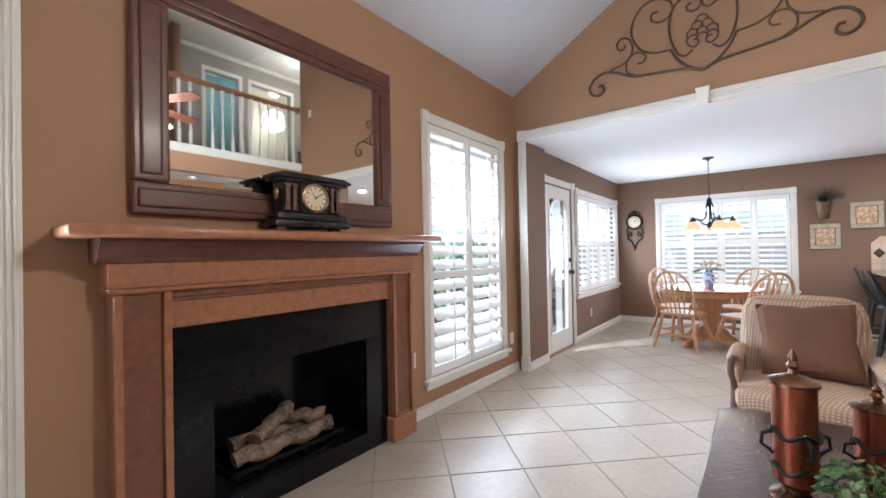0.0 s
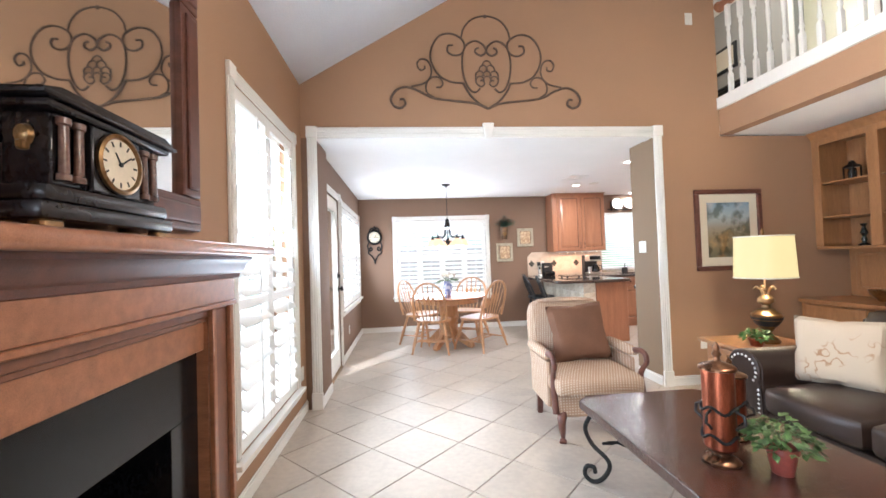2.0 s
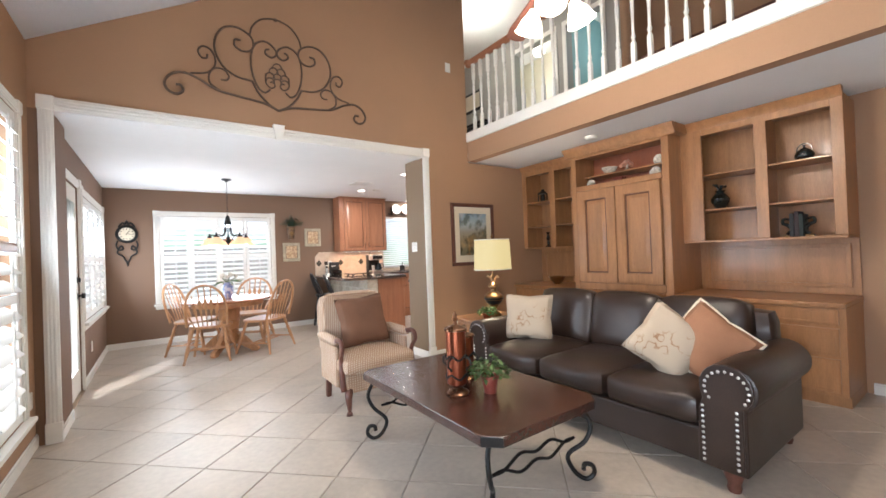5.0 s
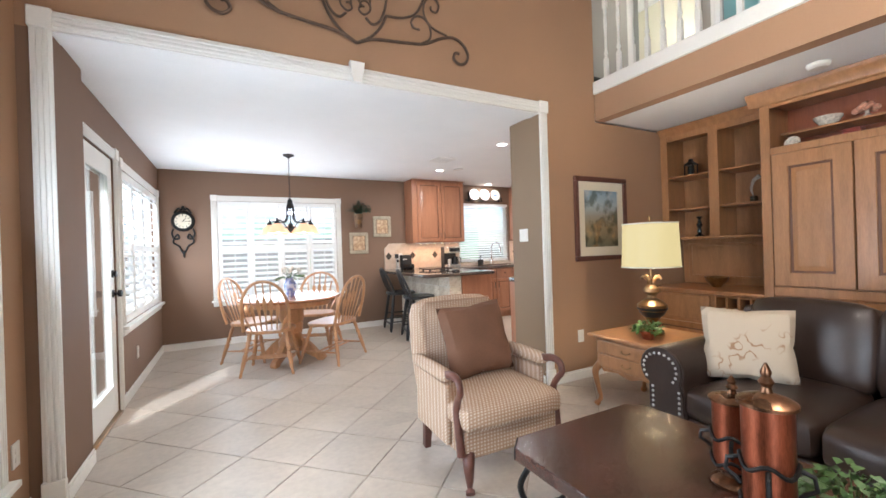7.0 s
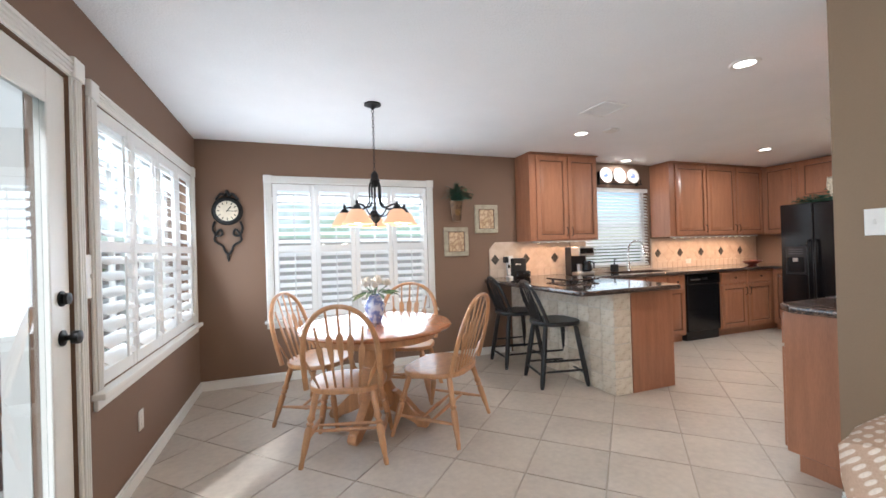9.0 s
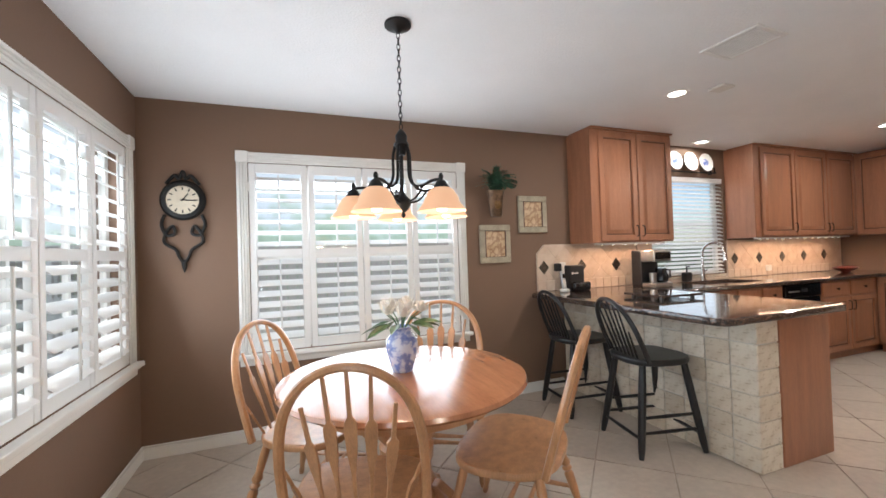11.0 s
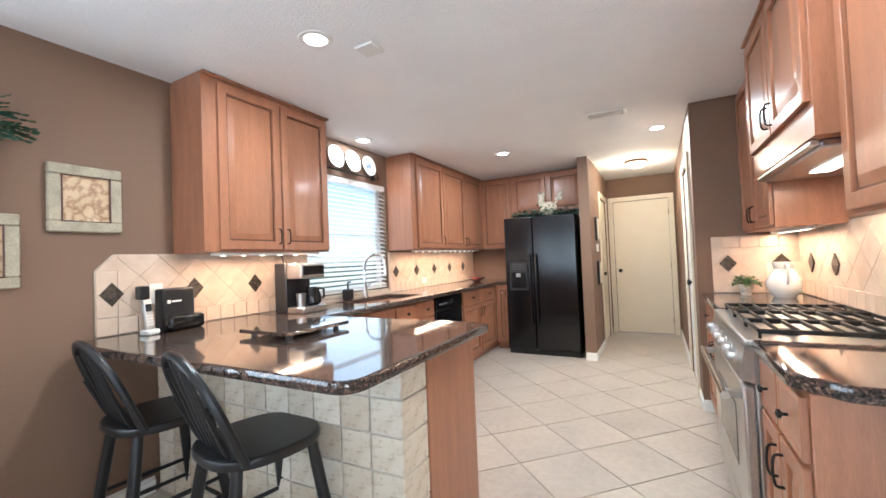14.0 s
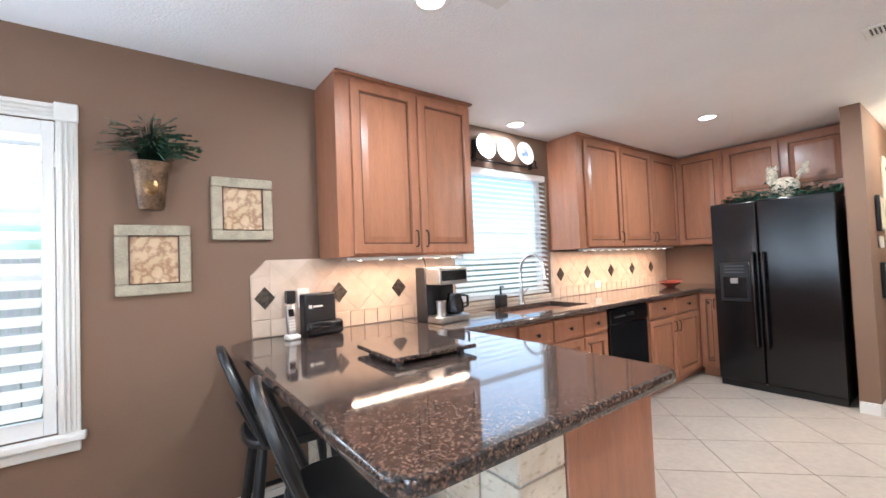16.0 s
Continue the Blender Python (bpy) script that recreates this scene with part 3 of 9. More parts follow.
def shuttered_window(name, m, w, z0, z1, columns, split, pitch, tilt, label, wall, sill=True, border=0.075):
    """A window in a wall: sash behind, casing, stool, and louvred shutters in two tiers. Local x along the wall, front -y, z from the floor."""
    win = tagged(new(name), label, "window", kind="structure")
    win.matrix_world = m
    b = border
    part("window_frame", fluted(bmesh.new(), -b, 0, z0 - 0.0, z1 + 0.0, 0.022), WHITE, win)
    part("window_frame", fluted(bmesh.new(), w, w + b, z0, z1, 0.022), WHITE, win)
    part("head_casing", fluted(bmesh.new(), 0, w, z1, z1 + b, 0.022, "z"), WHITE, win)
    for x in (-b - 0.004, w - 0.004):
        part("corner_block", box(bmesh.new(), x, x + b + 0.008, -0.027, 0, z1 - 0.002, z1 + b + 0.006, 0.004), WHITE, win)
    if sill:
        part("window_sill", box(bmesh.new(), -b - 0.02, w + b + 0.02, -0.055, 0.0, z0 - 0.032, z0 - 0.001, 0.006, 2), WHITE, win)
        part("apron", box(bmesh.new(), -b, w + b, -0.02, 0, z0 - 0.085, z0 - 0.033, 0.004), WHITE, win)
    # sash and glass
    bm = bmesh.new()
    for x in (0.0, w - 0.05):
        box(bm, x, x + 0.05, 0.09, 0.13, z0, z1, 0.003)
    for z in (z0, (z0 + z1) / 2 - 0.02, z1 - 0.05):
        box(bm, 0.05, w - 0.05, 0.09, 0.13, z, z + 0.05, 0.003)
    n = max(2, round(w / 0.45))
    for i in range(1, n):
        box(bm, w * i / n - 0.011, w * i / n + 0.011, 0.095, 0.125, z0 + 0.05, z1 - 0.05)
    part("sash", bm, WHITE, win)
    g = part("pane", box(bmesh.new(), 0.04, w - 0.04, 0.107, 0.111, z0 + 0.04, z1 - 0.04), PANE, win)
    g.visible_shadow = False
    # shutters
    gap = 0.004
    cw = w / columns
    st, rail = 0.045, 0.07
    tiers = [(z0 + 0.004, split), (split, z1 - 0.004)]
    lw = cw - 2 * gap - 2 * st - 0.006
    slat = bmesh.new()
    prof = [(math.cos(a) * pitch * 0.56, math.sin(a) * 0.0055) for a in [2 * math.pi * k / 8 for k in range(8)]]
    t = bmesh.new()
    A = [t.verts.new((0, p, q)) for p, q in prof]
    B = [t.verts.new((lw, p, q)) for p, q in prof]
    t.faces.new(A)
    t.faces.new(B[::-1])
    for k in range(8):
        t.faces.new((A[(k + 1) % 8], A[k], B[k], B[(k + 1) % 8]))
    bmesh.ops.recalc_face_normals(t, faces=t.faces[:])
    join(slat, t)
    slat_mesh = mesh("slat", slat, SLAT)
    for c in range(columns):
        x0 = c * cw + gap
        bm = bmesh.new()
        x1 = x0 + cw - 2 * gap
        box(bm, x0, x0 + st, -0.002, 0.028, z0 + 0.004, z1 - 0.004, 0.003)
        box(bm, x1 - st, x1, -0.002, 0.028, z0 + 0.004, z1 - 0.004, 0.003)
        for za, zb in ((z0 + 0.004, z0 + 0.004 + rail), (split - rail * 0.4, split + rail * 0.4), (z1 - 0.004 - rail, z1 - 0.004)):
            box(bm, x0 + st, x1 - st, 0.0, 0.026, za, zb, 0.002)
        panel = part("shutter_panel", bm, SLAT, win)
        for za, zb in ((z0 + 0.004 + rail, split - rail * 0.4), (split + rail * 0.4, z1 - 0.004 - rail)):
            n = max(1, int((zb - za) / pitch))
            step = (zb - za) / n
            for i in range(n):
                ob = new("slat", slat_mesh)
                ob.parent = panel
                ob.matrix_basis = pose(x0 + st + 0.003, 0.014, za + step * (i + 0.5), tilt)
            xr = (x0 + x1) / 2
            rodm = part("tilt_rod", box(bmesh.new(), xr - 0.006, xr + 0.006, -0.036 * abs(math.cos(radians(tilt))) - 0.012, -0.036 * abs(math.cos(radians(tilt))), za + 0.02, zb - 0.02, 0.003), SLAT, panel)
        for z in (z0 + 0.18, z1 - 0.18):
            part("hinge", box(bmesh.new(), (x0 - 0.004 if c % 2 == 0 else x1 - 0.006), (x0 + 0.006 if c % 2 == 0 else x1 + 0.004), -0.007, 0.0, z - 0.035, z + 0.035, 0.002), WHITE, panel)
    return win


west = lambda y, x=WX: pose(x, y, 0, 0, 0, 90)
shuttered_window("window_1", west(3.62), 1.13, 0.28, 2.31, 2, 1.085, 0.104, 41, "tall white louvred shutters, sunlit, beside the hearth", "w")
shuttered_window("window_2", west(0.18), 1.13, 0.28, 2.31, 2, 1.085, 0.104, 41, "tall white louvred shutters on the far side of the hearth", "w")
shuttered_window("window_3", west(6.72, 0.0), 1.90, 0.68, 2.05, 4, 1.36, 0.076, 30, "four white louvred shutters above a deep sill", "w")
shuttered_window("window_4", pose(0.68, 8.8, 0), 1.66, 0.63, 2.03, 4, 1.36, 0.076, 27, "four bright white louvred shutters behind the dining table", "w")


def baseboard(name, runs):
    for (x0, y0, x1, y1) in runs:
        d = Vector((x1 - x0, y1 - y0, 0))
        ang = math.degrees(math.atan2(d.y, d.x))
        bm = bmesh.new()
        box(bm, 0, d.length, -0.014, 0.0, 0, 0.075, 0.002)
        box(bm, 0, d.length, -0.009, 0.0, 0.075, 0.092, 0.004)
        ob = setting("baseboard", bm, WHITE, "white painted baseboard", "baseboard")
        ob.matrix_world = pose(x0, y0, 0, 0, 0, ang)


baseboard("b", [(WX, -1.3, WX, 1.60), (WX, 3.33, WX, 5.07), (0.05, 5.09, 0.05, 5.56), (0.0, 6.575, 0.0, 8.8), (0.0, 8.8, 3.40, 8.8), (3.36, 5.07, 4.74, 5.07),
                (3.30, 5.50, 3.30, 5.09), (5.88, 5.90, 5.88, 5.20), (7.18, 6.98, 7.18, 6.86), (7.18, 6.86, 8.03, 6.86), (9.09, 6.84, 9.09, 6.86), (6.22, 5.90, 5.88, 5.90), (9.08, 5.90, 7.13, 5.90), (5.38, 1.68, 5.38, 1.24)])

# the wide cased opening
opening = tagged(new("opening_trim"), "white reeded casing round the wide opening", "trim", kind="structure")
opening.matrix_world = pose(0, 5.07, 0)
part("casing", fluted(bmesh.new(), -0.025, 0.062, 0, 2.44, 0.024), WHITE, opening)
part("casing", fluted(bmesh.new(), 3.288, 3.375, 0, 2.44, 0.024), WHITE, opening)
part("head_casing", fluted(bmesh.new(), 0.062, 3.288, 2.44, 2.535, 0.024, "z"), WHITE, opening)
for x in (-0.03, 3.283):
    part("corner_block", box(bmesh.new(), x, x + 0.097, -0.03, 0, 2.438, 2.542, 0.004), WHITE, opening)
    part("plinth", box(bmesh.new(), x, x + 0.097, -0.03, 0, 0, 0.15, 0.004), WHITE, opening)
key = bmesh.new()
prism(key, [(-0.035, 2.425), (0.035, 2.425), (0.052, 2.565), (-0.052, 2.565)], 0.05, Matrix.Translation((1.645, -0.045, 0)), 0.004)
part("keystone", key, WHITE, opening)

# ---- living room: hearth ----
mantel = thing("fireplace", pose(WX, 2.452, 0, 0, 0, 90), "stained wood mantel round a black gas hearth with ceramic logs", "fireplace")
D = 0.10
part("pilaster", box(box(bmesh.new(), -0.84, -0.645, -D, 0, 0.16, 1.15, 0.004), -0.86, -0.63, -D - 0.02, 0, 0, 0.16, 0.006), MANTEL, mantel)
part("pilaster", box(box(bmesh.new(), 0.645, 0.84, -D, 0, 0.16, 1.15, 0.004), 0.63, 0.86, -D - 0.02, 0, 0, 0.16, 0.006), MANTEL, mantel)
for s in (-1, 1):
    bm = bmesh.new()
    for xa, xb in ((0.645, 0.675), (0.81, 0.84)):
        a, b = sorted((s * xa, s * xb))
        box(bm, a, b, -D - 0.022, -D, 0.165, 1.13, 0.004)
    part("pilaster_moulding", bm, MANTEL, mantel)
part("frieze", box(bmesh.new(), -0.645, 0.645, -D + 0.015, 0, 0.965, 1.15, 0.004), MANTEL, mantel)
# the crown's shadow on the frieze, built as a dark strip
part("frieze_moulding", box(box(bmesh.new(), -0.643, 0.643, -D - 0.004, -D + 0.02, 1.098, 1.13, 0.006, 2), -0.643, 0.643, -D + 0.004, -D + 0.02, 1.08, 1.099, 0.004), MANTELSHADE, mantel, "dark strip for the shade under the cornice")
# shading of the sunk pilaster panels, put into their colour
for s in (-1, 1):
    a, b = sorted((s * 0.677, s * 0.808))
    part("pilaster_panel", box(bmesh.new(), a, b, -D - 0.003, -D + 0.002, 0.18, 1.12, 0.002), MANTELSHADE, mantel, "sunk panel in shaded wood tone")
bm = bmesh.new()
box(bm, -0.86, 0.86, -D - 0.03, 0, 1.13, 1.15, 0.004)
box(bm, -0.855, 0.855, -D - 0.022, 0, 1.15, 1.25, 0.003)
part("entablature", bm, MANTEL, mantel)
bm = bmesh.new()
prism(bm, [(0, 1.25), (-0.13, 1.25), (-0.135, 1.27), (-0.15, 1.28), (-0.165, 1.31), (-0.19, 1.33), (-0.19, 1.345), (0, 1.345)], 1.78, Matrix.Translation((-0.89, 0, 0)) @ pose(0, 0, 0, 0, 0, 90) @ Matrix.Scale(-1, 4, (0, 1, 0)))
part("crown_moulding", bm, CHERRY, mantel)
part("mantel_shelf", box(bmesh.new(), -0.99, 1.01, -0.262, 0, 1.345, 1.39, 0.014, 3), MANTEL, mantel)
for q in ((-0.645, 0.645, 0.72, 0.965), (-0.645, -0.46, 0, 0.72), (0.46, 0.645, 0, 0.72), (-0.46, 0.46, 0, 0.12)):
    part("black_surround", box(bmesh.new(), q[0], q[1], -0.055, -0.001, q[2], q[3], 0.002), SOOT, mantel)
for q in ((-0.46, 0.46, 0.0, 0.40, 0.10, 0.12), (-0.46, 0.46, 0.38, 0.40, 0.12, 0.72), (-0.48, -0.46, 0.0, 0.40, 0.10, 0.72), (0.46, 0.48, 0.0, 0.40, 0.10, 0.72), (-0.48, 0.48, 0.0, 0.40, 0.72, 0.74)):
    part("firebox_panel", bb(*q), SOOT, mantel)
for (xa, ya, za, xb, yb, zb, r) in ((-0.30, 0.12, 0.20, 0.28, 0.10, 0.21, 0.05), (-0.26, 0.24, 0.22, 0.30, 0.22, 0.20, 0.055), (-0.20, 0.10, 0.28, 0.10, 0.26, 0.33, 0.045), (0.02, 0.24, 0.30, 0.24, 0.10, 0.28, 0.04)):
    bm = bmesh.new()
    a, b = Vector((xa, ya, za)), Vector((xb, yb, zb))
    tube(bm, [a.lerp(b, k / 9) + Vector((0, 0, 0.012 * math.sin(k * 1.7))) for k in range(10)], r, 10, taper=[0.8 + 0.25 * math.sin(k * 2.3 + xa * 9) ** 2 for k in range(10)])
    part("log", bm, LOGS, mantel)
bm = bmesh.new()
for k in range(6):
    box(bm, -0.32 + k * 0.13, -0.305 + k * 0.13, 0.05, 0.30, 0.125, 0.145, 0.003)
box(bm, -0.34, 0.36, 0.05, 0.07, 0.14, 0.16, 0.003)
part("grate", bm, BLACKIRON, mantel)

# mirror over the mantel
wall_mirror = thing("wall_mirror", pose(WX, 2.437, 1.452, 0, 0, 90), "rectangular mirror in a wide dark cherry frame", "mirror")
for (a, b, c, d) in ((-0.745, 0.745, 0.93, 1.07), (-0.745, 0.745, 0.0, 0.14), (-0.745, -0.605, 0.14, 0.93), (0.605, 0.745, 0.14, 0.93)):
    bm = box(bmesh.new(), a, b, -0.045, -0.004, c, d, 0.012, 2)
    inset = (a + (0.02 if b - a > 0.3 else 0.03), b - (0.02 if b - a > 0.3 else 0.03), c + 0.03, d - 0.03)
    box(bm, inset[0], inset[1], -0.055, -0.04, inset[2], inset[3], 0.01, 2)
    part("frame", bm, CHERRY, wall_mirror)
part("glass", box(bmesh.new(), -0.61, 0.61, -0.02, -0.012, 0.135, 0.935), MIRROR, wall_mirror, "clear silvered mirror glass")


def mantel_clock(m):
    c = thing("mantel_clock", m, "black slate mantel clock with red columns and ivory dial", "clock")
    bm = box(bmesh.new(), -0.20, 0.20, -0.085, 0.075, 0.02, 0.055, 0.01, 2)
    box(bm, -0.185, 0.185, -0.078, 0.07, 0.055, 0.09, 0.012, 2)
    part("base", bm, MARBLEBLACK, c)
    for x in (-0.19, 0.14):
        for y in (-0.075, 0.03):
            part("foot", box(bmesh.new(), x, x + 0.05, y, y + 0.04, 0, 0.022, 0.006), BRASS, c, "brass foot")
    bm = box(bmesh.new(), -0.155, 0.155, -0.055, 0.065, 0.09, 0.235, 0.004)
    box(bm, -0.075, 0.075, -0.075, -0.05, 0.09, 0.235, 0.004)
    part("case", bm, MARBLEBLACK, c)
    bm = box(bmesh.new(), -0.185, 0.185, -0.085, 0.08, 0.235, 0.25, 0.004)
    box(bm, -0.205, 0.205, -0.10, 0.09, 0.25, 0.262, 0.005, 2)
    prism(bm, [(-0.205, 0.262), (0.205, 0.262), (0.16, 0.277), (-0.16, 0.277)], 0.17, Matrix.Translation((0, -0.09, 0)))
    part("cornice", bm, MARBLEBLACK, c)
    for x in (-0.135, -0.10, 0.10, 0.135):
        bm = spindle(bmesh.new(), (x, -0.066, 0.10), (x, -0.066, 0.225), [(0, 0.015), (0.1, 0.015), (0.12, 0.011), (0.88, 0.010), (0.9, 0.015), (1, 0.015)], 12)
        part("column", bm, REDMARBLE, c, "red marble column")
    turn = pose(0, -0.078, 0.165, 90)
    part("bezel", lathe(bmesh.new(), [(0.070, 0), (0.070, 0.010), (0.062, 0.014), (0.058, 0.006), (0.058, 0)], 32, turn, False), BRASS, c, "brass bezel")
    part("dial", lathe(bmesh.new(), [(0.001, 0.004), (0.058, 0.004), (0.058, 0.001)], 32, turn), IVORY, c, "ivory dial")
    bm = bmesh.new()
    for k in range(12):
        box(bm, -0.0022, 0.0022, 0.042, 0.054, 0.0045, 0.0055, m=turn @ pose(0, 0, 0, 0, 0, k * 30))
    box(bm, -0.002, 0.002, -0.006, 0.042, 0.0058, 0.0066, m=turn @ pose(0, 0, 0, 0, 0, -55))
    box(bm, -0.002, 0.002, -0.006, 0.030, 0.0066, 0.0072, m=turn @ pose(0, 0, 0, 0, 0, 35))
    lathe(bm, [(0.005, 0.004), (0.005, 0.009)], 10, turn)
    part("numerals", bm, BLACKIRON, c, "black numerals")
    for s in (-1, 1):
        bm = lathe(bmesh.new(), [(0.001, 0), (0.022, 0.004), (0.018, 0.014), (0.001, 0.018)], 14, pose(s * 0.155, 0.0, 0.185, 0, s * 90))
        box(bm, s * 0.165 - 0.008, s * 0.165 + 0.008, -0.012, 0.012, 0.155, 0.175, 0.004)
        part("lion_mask", bm, BRASS, c, "gilt side ornament")
    return c


mantel_clock(pose(0.052, 2.455, 1.39, 0, 0, 90) @ Matrix.Diagonal((1.14, 0.8, 1.09, 1)))


def plate(name, m, w, h, label, kind="switch", n=1):
    p = thing(name, m, label, "wall plate")
    part("cover", box(bmesh.new(), -w / 2, w / 2, -0.008, 0, -h / 2, h / 2, 0.003, 2), PLASTICWHITE, p)
    for i in range(n):
        x = (i - (n - 1) / 2) * 0.046
        if kind == "switch":
            part("toggle", box(bmesh.new(), x - 0.005, x + 0.005, -0.016, -0.007, -0.010, 0.012, 0.002), PLASTICWHITE, p)
        else:
            for z in (-0.020, 0.020):
                part("socket", box(bmesh.new(), x - 0.015, x + 0.015, -0.0105, -0.006, z - 0.013, z + 0.013, 0.004), PLASTICWHITE, p)
    return p


plate("light_switch", pose(3.297, 5.33, 1.36, 0, 0, -90), 0.118, 0.118, "white double light switch on the opening side", n=2)
plate("light_switch", pose(0.0, 6.635, 1.22, 0, 0, 90), 0.075, 0.20, "white double light switch beside the garden door", n=1)
plate("outlet", pose(0.0, 7.22, 0.34, 0, 0, 90), 0.072, 0.115, "white socket below the side window", "socket")
plate("outlet", pose(WX, 4.93, 0.36, 0, 0, 90), 0.072, 0.115, "white socket with a plugged night light", "socket")
plate("outlet", pose(WX, 3.40, 0.46, 0, 0, 90), 0.072, 0.115, "tan socket beside the hearth", "socket")
plate("outlet", pose(3.72, 5.07, 0.40, 0, 0, 0), 0.072, 0.115, "white socket behind the end table", "socket")
plate("light_switch", pose(3.72, 5.07, 3.62), 0.075, 0.118, "white light switch high on the gable wall")


# ---- wall ironwork ----
def spiral(c, r0, r1, a0, turns, n=26):
    return [(c[0] + (r0 + (r1 - r0) * k / n) * math.cos(a0 + turns * 2 * math.pi * k / n), 0, c[1] + (r0 + (r1 - r0) * k / n) * math.sin(a0 + turns * 2 * math.pi * k / n)) for k in range(n + 1)]


def iron_scrollwork(m):
    t = thing("iron_scrollwork", m, "large dark bronze iron scroll wall ornament", "wall decor")
    P = lambda *pts: curve([(x, 0, z) for x, z in pts], 8)

    def both(name, pts, r=0.009):
        for s in (1, -1):
            part(name, tube(bmesh.new(), [(s * p[0], p[1] if len(p) == 3 and s else 0, p[2]) for p in pts], r, 8), RUSTIRON, t)

    part("top_arch", tube(bmesh.new(), P((-0.235, 0.67), (-0.21, 0.76), (-0.13, 0.85), (0, 0.885), (0.13, 0.85), (0.21, 0.76), (0.235, 0.67)), 0.008), RUSTIRON, t)
    both("centre_hoop", P((0.07, 0.19), (0.12, 0.155), (0.18, 0.20), (0.225, 0.33), (0.23, 0.48), (0.19, 0.60), (0.10, 0.645), (0.02, 0.60), (0.005, 0.54), (0.05, 0.505), (0.10, 0.53), (0.10, 0.565), (0.07, 0.58)))
    both("upper_scroll", P((0.225, 0.24), (0.35, 0.255), (0.46, 0.32), (0.525, 0.45), (0.515, 0.58), (0.44, 0.685), (0.33, 0.71), (0.23, 0.66), (0.205, 0.585), (0.24, 0.52), (0.31, 0.505), (0.365, 0.54), (0.36, 0.595), (0.315, 0.60)))
    both("lower_arm", P((0.0, 0.0), (0.13, 0.05), (0.35, 0.075), (0.52, 0.10), (0.66, 0.17), (0.77, 0.20), (0.86, 0.165), (0.905, 0.09), (0.88, 0.025), (0.82, 0.005), (0.775, 0.04), (0.79, 0.085), (0.825, 0.085)), 0.011)
    both("outer_arm", P((0.72, 0.205), (0.60, 0.235), (0.535, 0.30), (0.525, 0.38), (0.56, 0.45), (0.62, 0.465), (0.655, 0.42), (0.63, 0.365), (0.59, 0.37), (0.585, 0.40)), 0.008)
    both("inner_curl", P((0.50, 0.10), (0.57, 0.15), (0.575, 0.23), (0.53, 0.29), (0.46, 0.295), (0.42, 0.245), (0.44, 0.205), (0.485, 0.20)), 0.008)
    both("heart", P((0.0, 0.0), (0.10, 0.06), (0.18, 0.15), (0.225, 0.24)), 0.010)
    bm = bmesh.new()
    for row, n in ((0.36, 2), (0.305, 3), (0.255, 3)):
        for k in range(n):
            x = (k - (n - 1) / 2) * 0.068
            tube(bm, [(x + 0.04 * math.cos(a), -0.006, row + 0.05 * math.sin(a)) for a in [math.pi * j / 8 for j in range(9)]], 0.006, 6)
    tube(bm, [(0.045 * math.cos(a), -0.004, 0.40 + 0.055 * math.sin(a)) for a in [math.pi * j / 8 for j in range(9)]], 0.006, 6)
    part("pine_cone", bm, RUSTIRON, t)
    both("base_curl", P((0.105, 0.34), (0.105, 0.25), (0.06, 0.21), (0.025, 0.235), (0.04, 0.27), (0.065, 0.265)), 0.007)
    part("hook", lathe(bmesh.new(), [(0.016, 0), (0.020, 0.008), (0.010, 0.016)], 10, pose(0, 0.012, 0.885, 90)), RUSTIRON, t)
    return t


iron_scrollwork(pose(1.65, 5.05, 2.705))

# framed landscape
art = thing("framed_painting", pose(4.03, 5.07, 1.50), "landscape print in a dark wooden frame with cream mat", "painting")
for (a, b, c, d) in ((-0.355, 0.355, 0.355, 0.40), (-0.355, 0.355, -0.40, -0.355), (-0.355, -0.31, -0.355, 0.355), (0.31, 0.355, -0.355, 0.355)):
    part("frame", box(bmesh.new(), a, b, -0.035, -0.003, c, d, 0.008, 2), CHERRY, art)
part("mat_board", box(bmesh.new(), -0.315, 0.315, -0.014, -0.006, -0.36, 0.36), MATBOARD, art, "cream mat board")
part("picture", box(bmesh.new(), -0.225, 0.225, -0.018, -0.015, -0.27, 0.27), PAINTING, art, "landscape with trees and sky")


# ---- seats and tables of the living room ----
def softbox(bm, x0, x1, y0, y1, z0, z1, r=0.05, puff=0.02, n=6, m=None):
    """A stuffed block: rounded edges and swelling faces."""
    t = bmesh.new()
    bmesh.ops.create_cube(t, size=1)
    bmesh.ops.subdivide_edges(t, edges=t.edges[:], cuts=n, use_grid_fill=True)
    c = Vector(((x0 + x1) / 2, (y0 + y1) / 2, (z0 + z1) / 2))
    h = Vector(((x1 - x0) / 2, (y1 - y0) / 2, (z1 - z0) / 2))
    for v in t.verts:
        u = Vector((v.co.x * 2, v.co.y * 2, v.co.z * 2))
        p = Vector((u.x * h.x, u.y * h.y, u.z * h.z))
        q = Vector([max(-(h[i] - r), min(h[i] - r, p[i])) for i in range(3)])
        d = p - q
        if d.length > 1e-6:
            p = q + d.normalized() * min(d.length, r)
        for i in range(3):
            j, k = (i + 1) % 3, (i + 2) % 3
            if abs(u[i]) > 0.999:
                p[i] += math.copysign(puff * (1 - u[j] ** 2) * (1 - u[k] ** 2), u[i])
        v.co = c + p
    join(bm, t, m)
    return bm


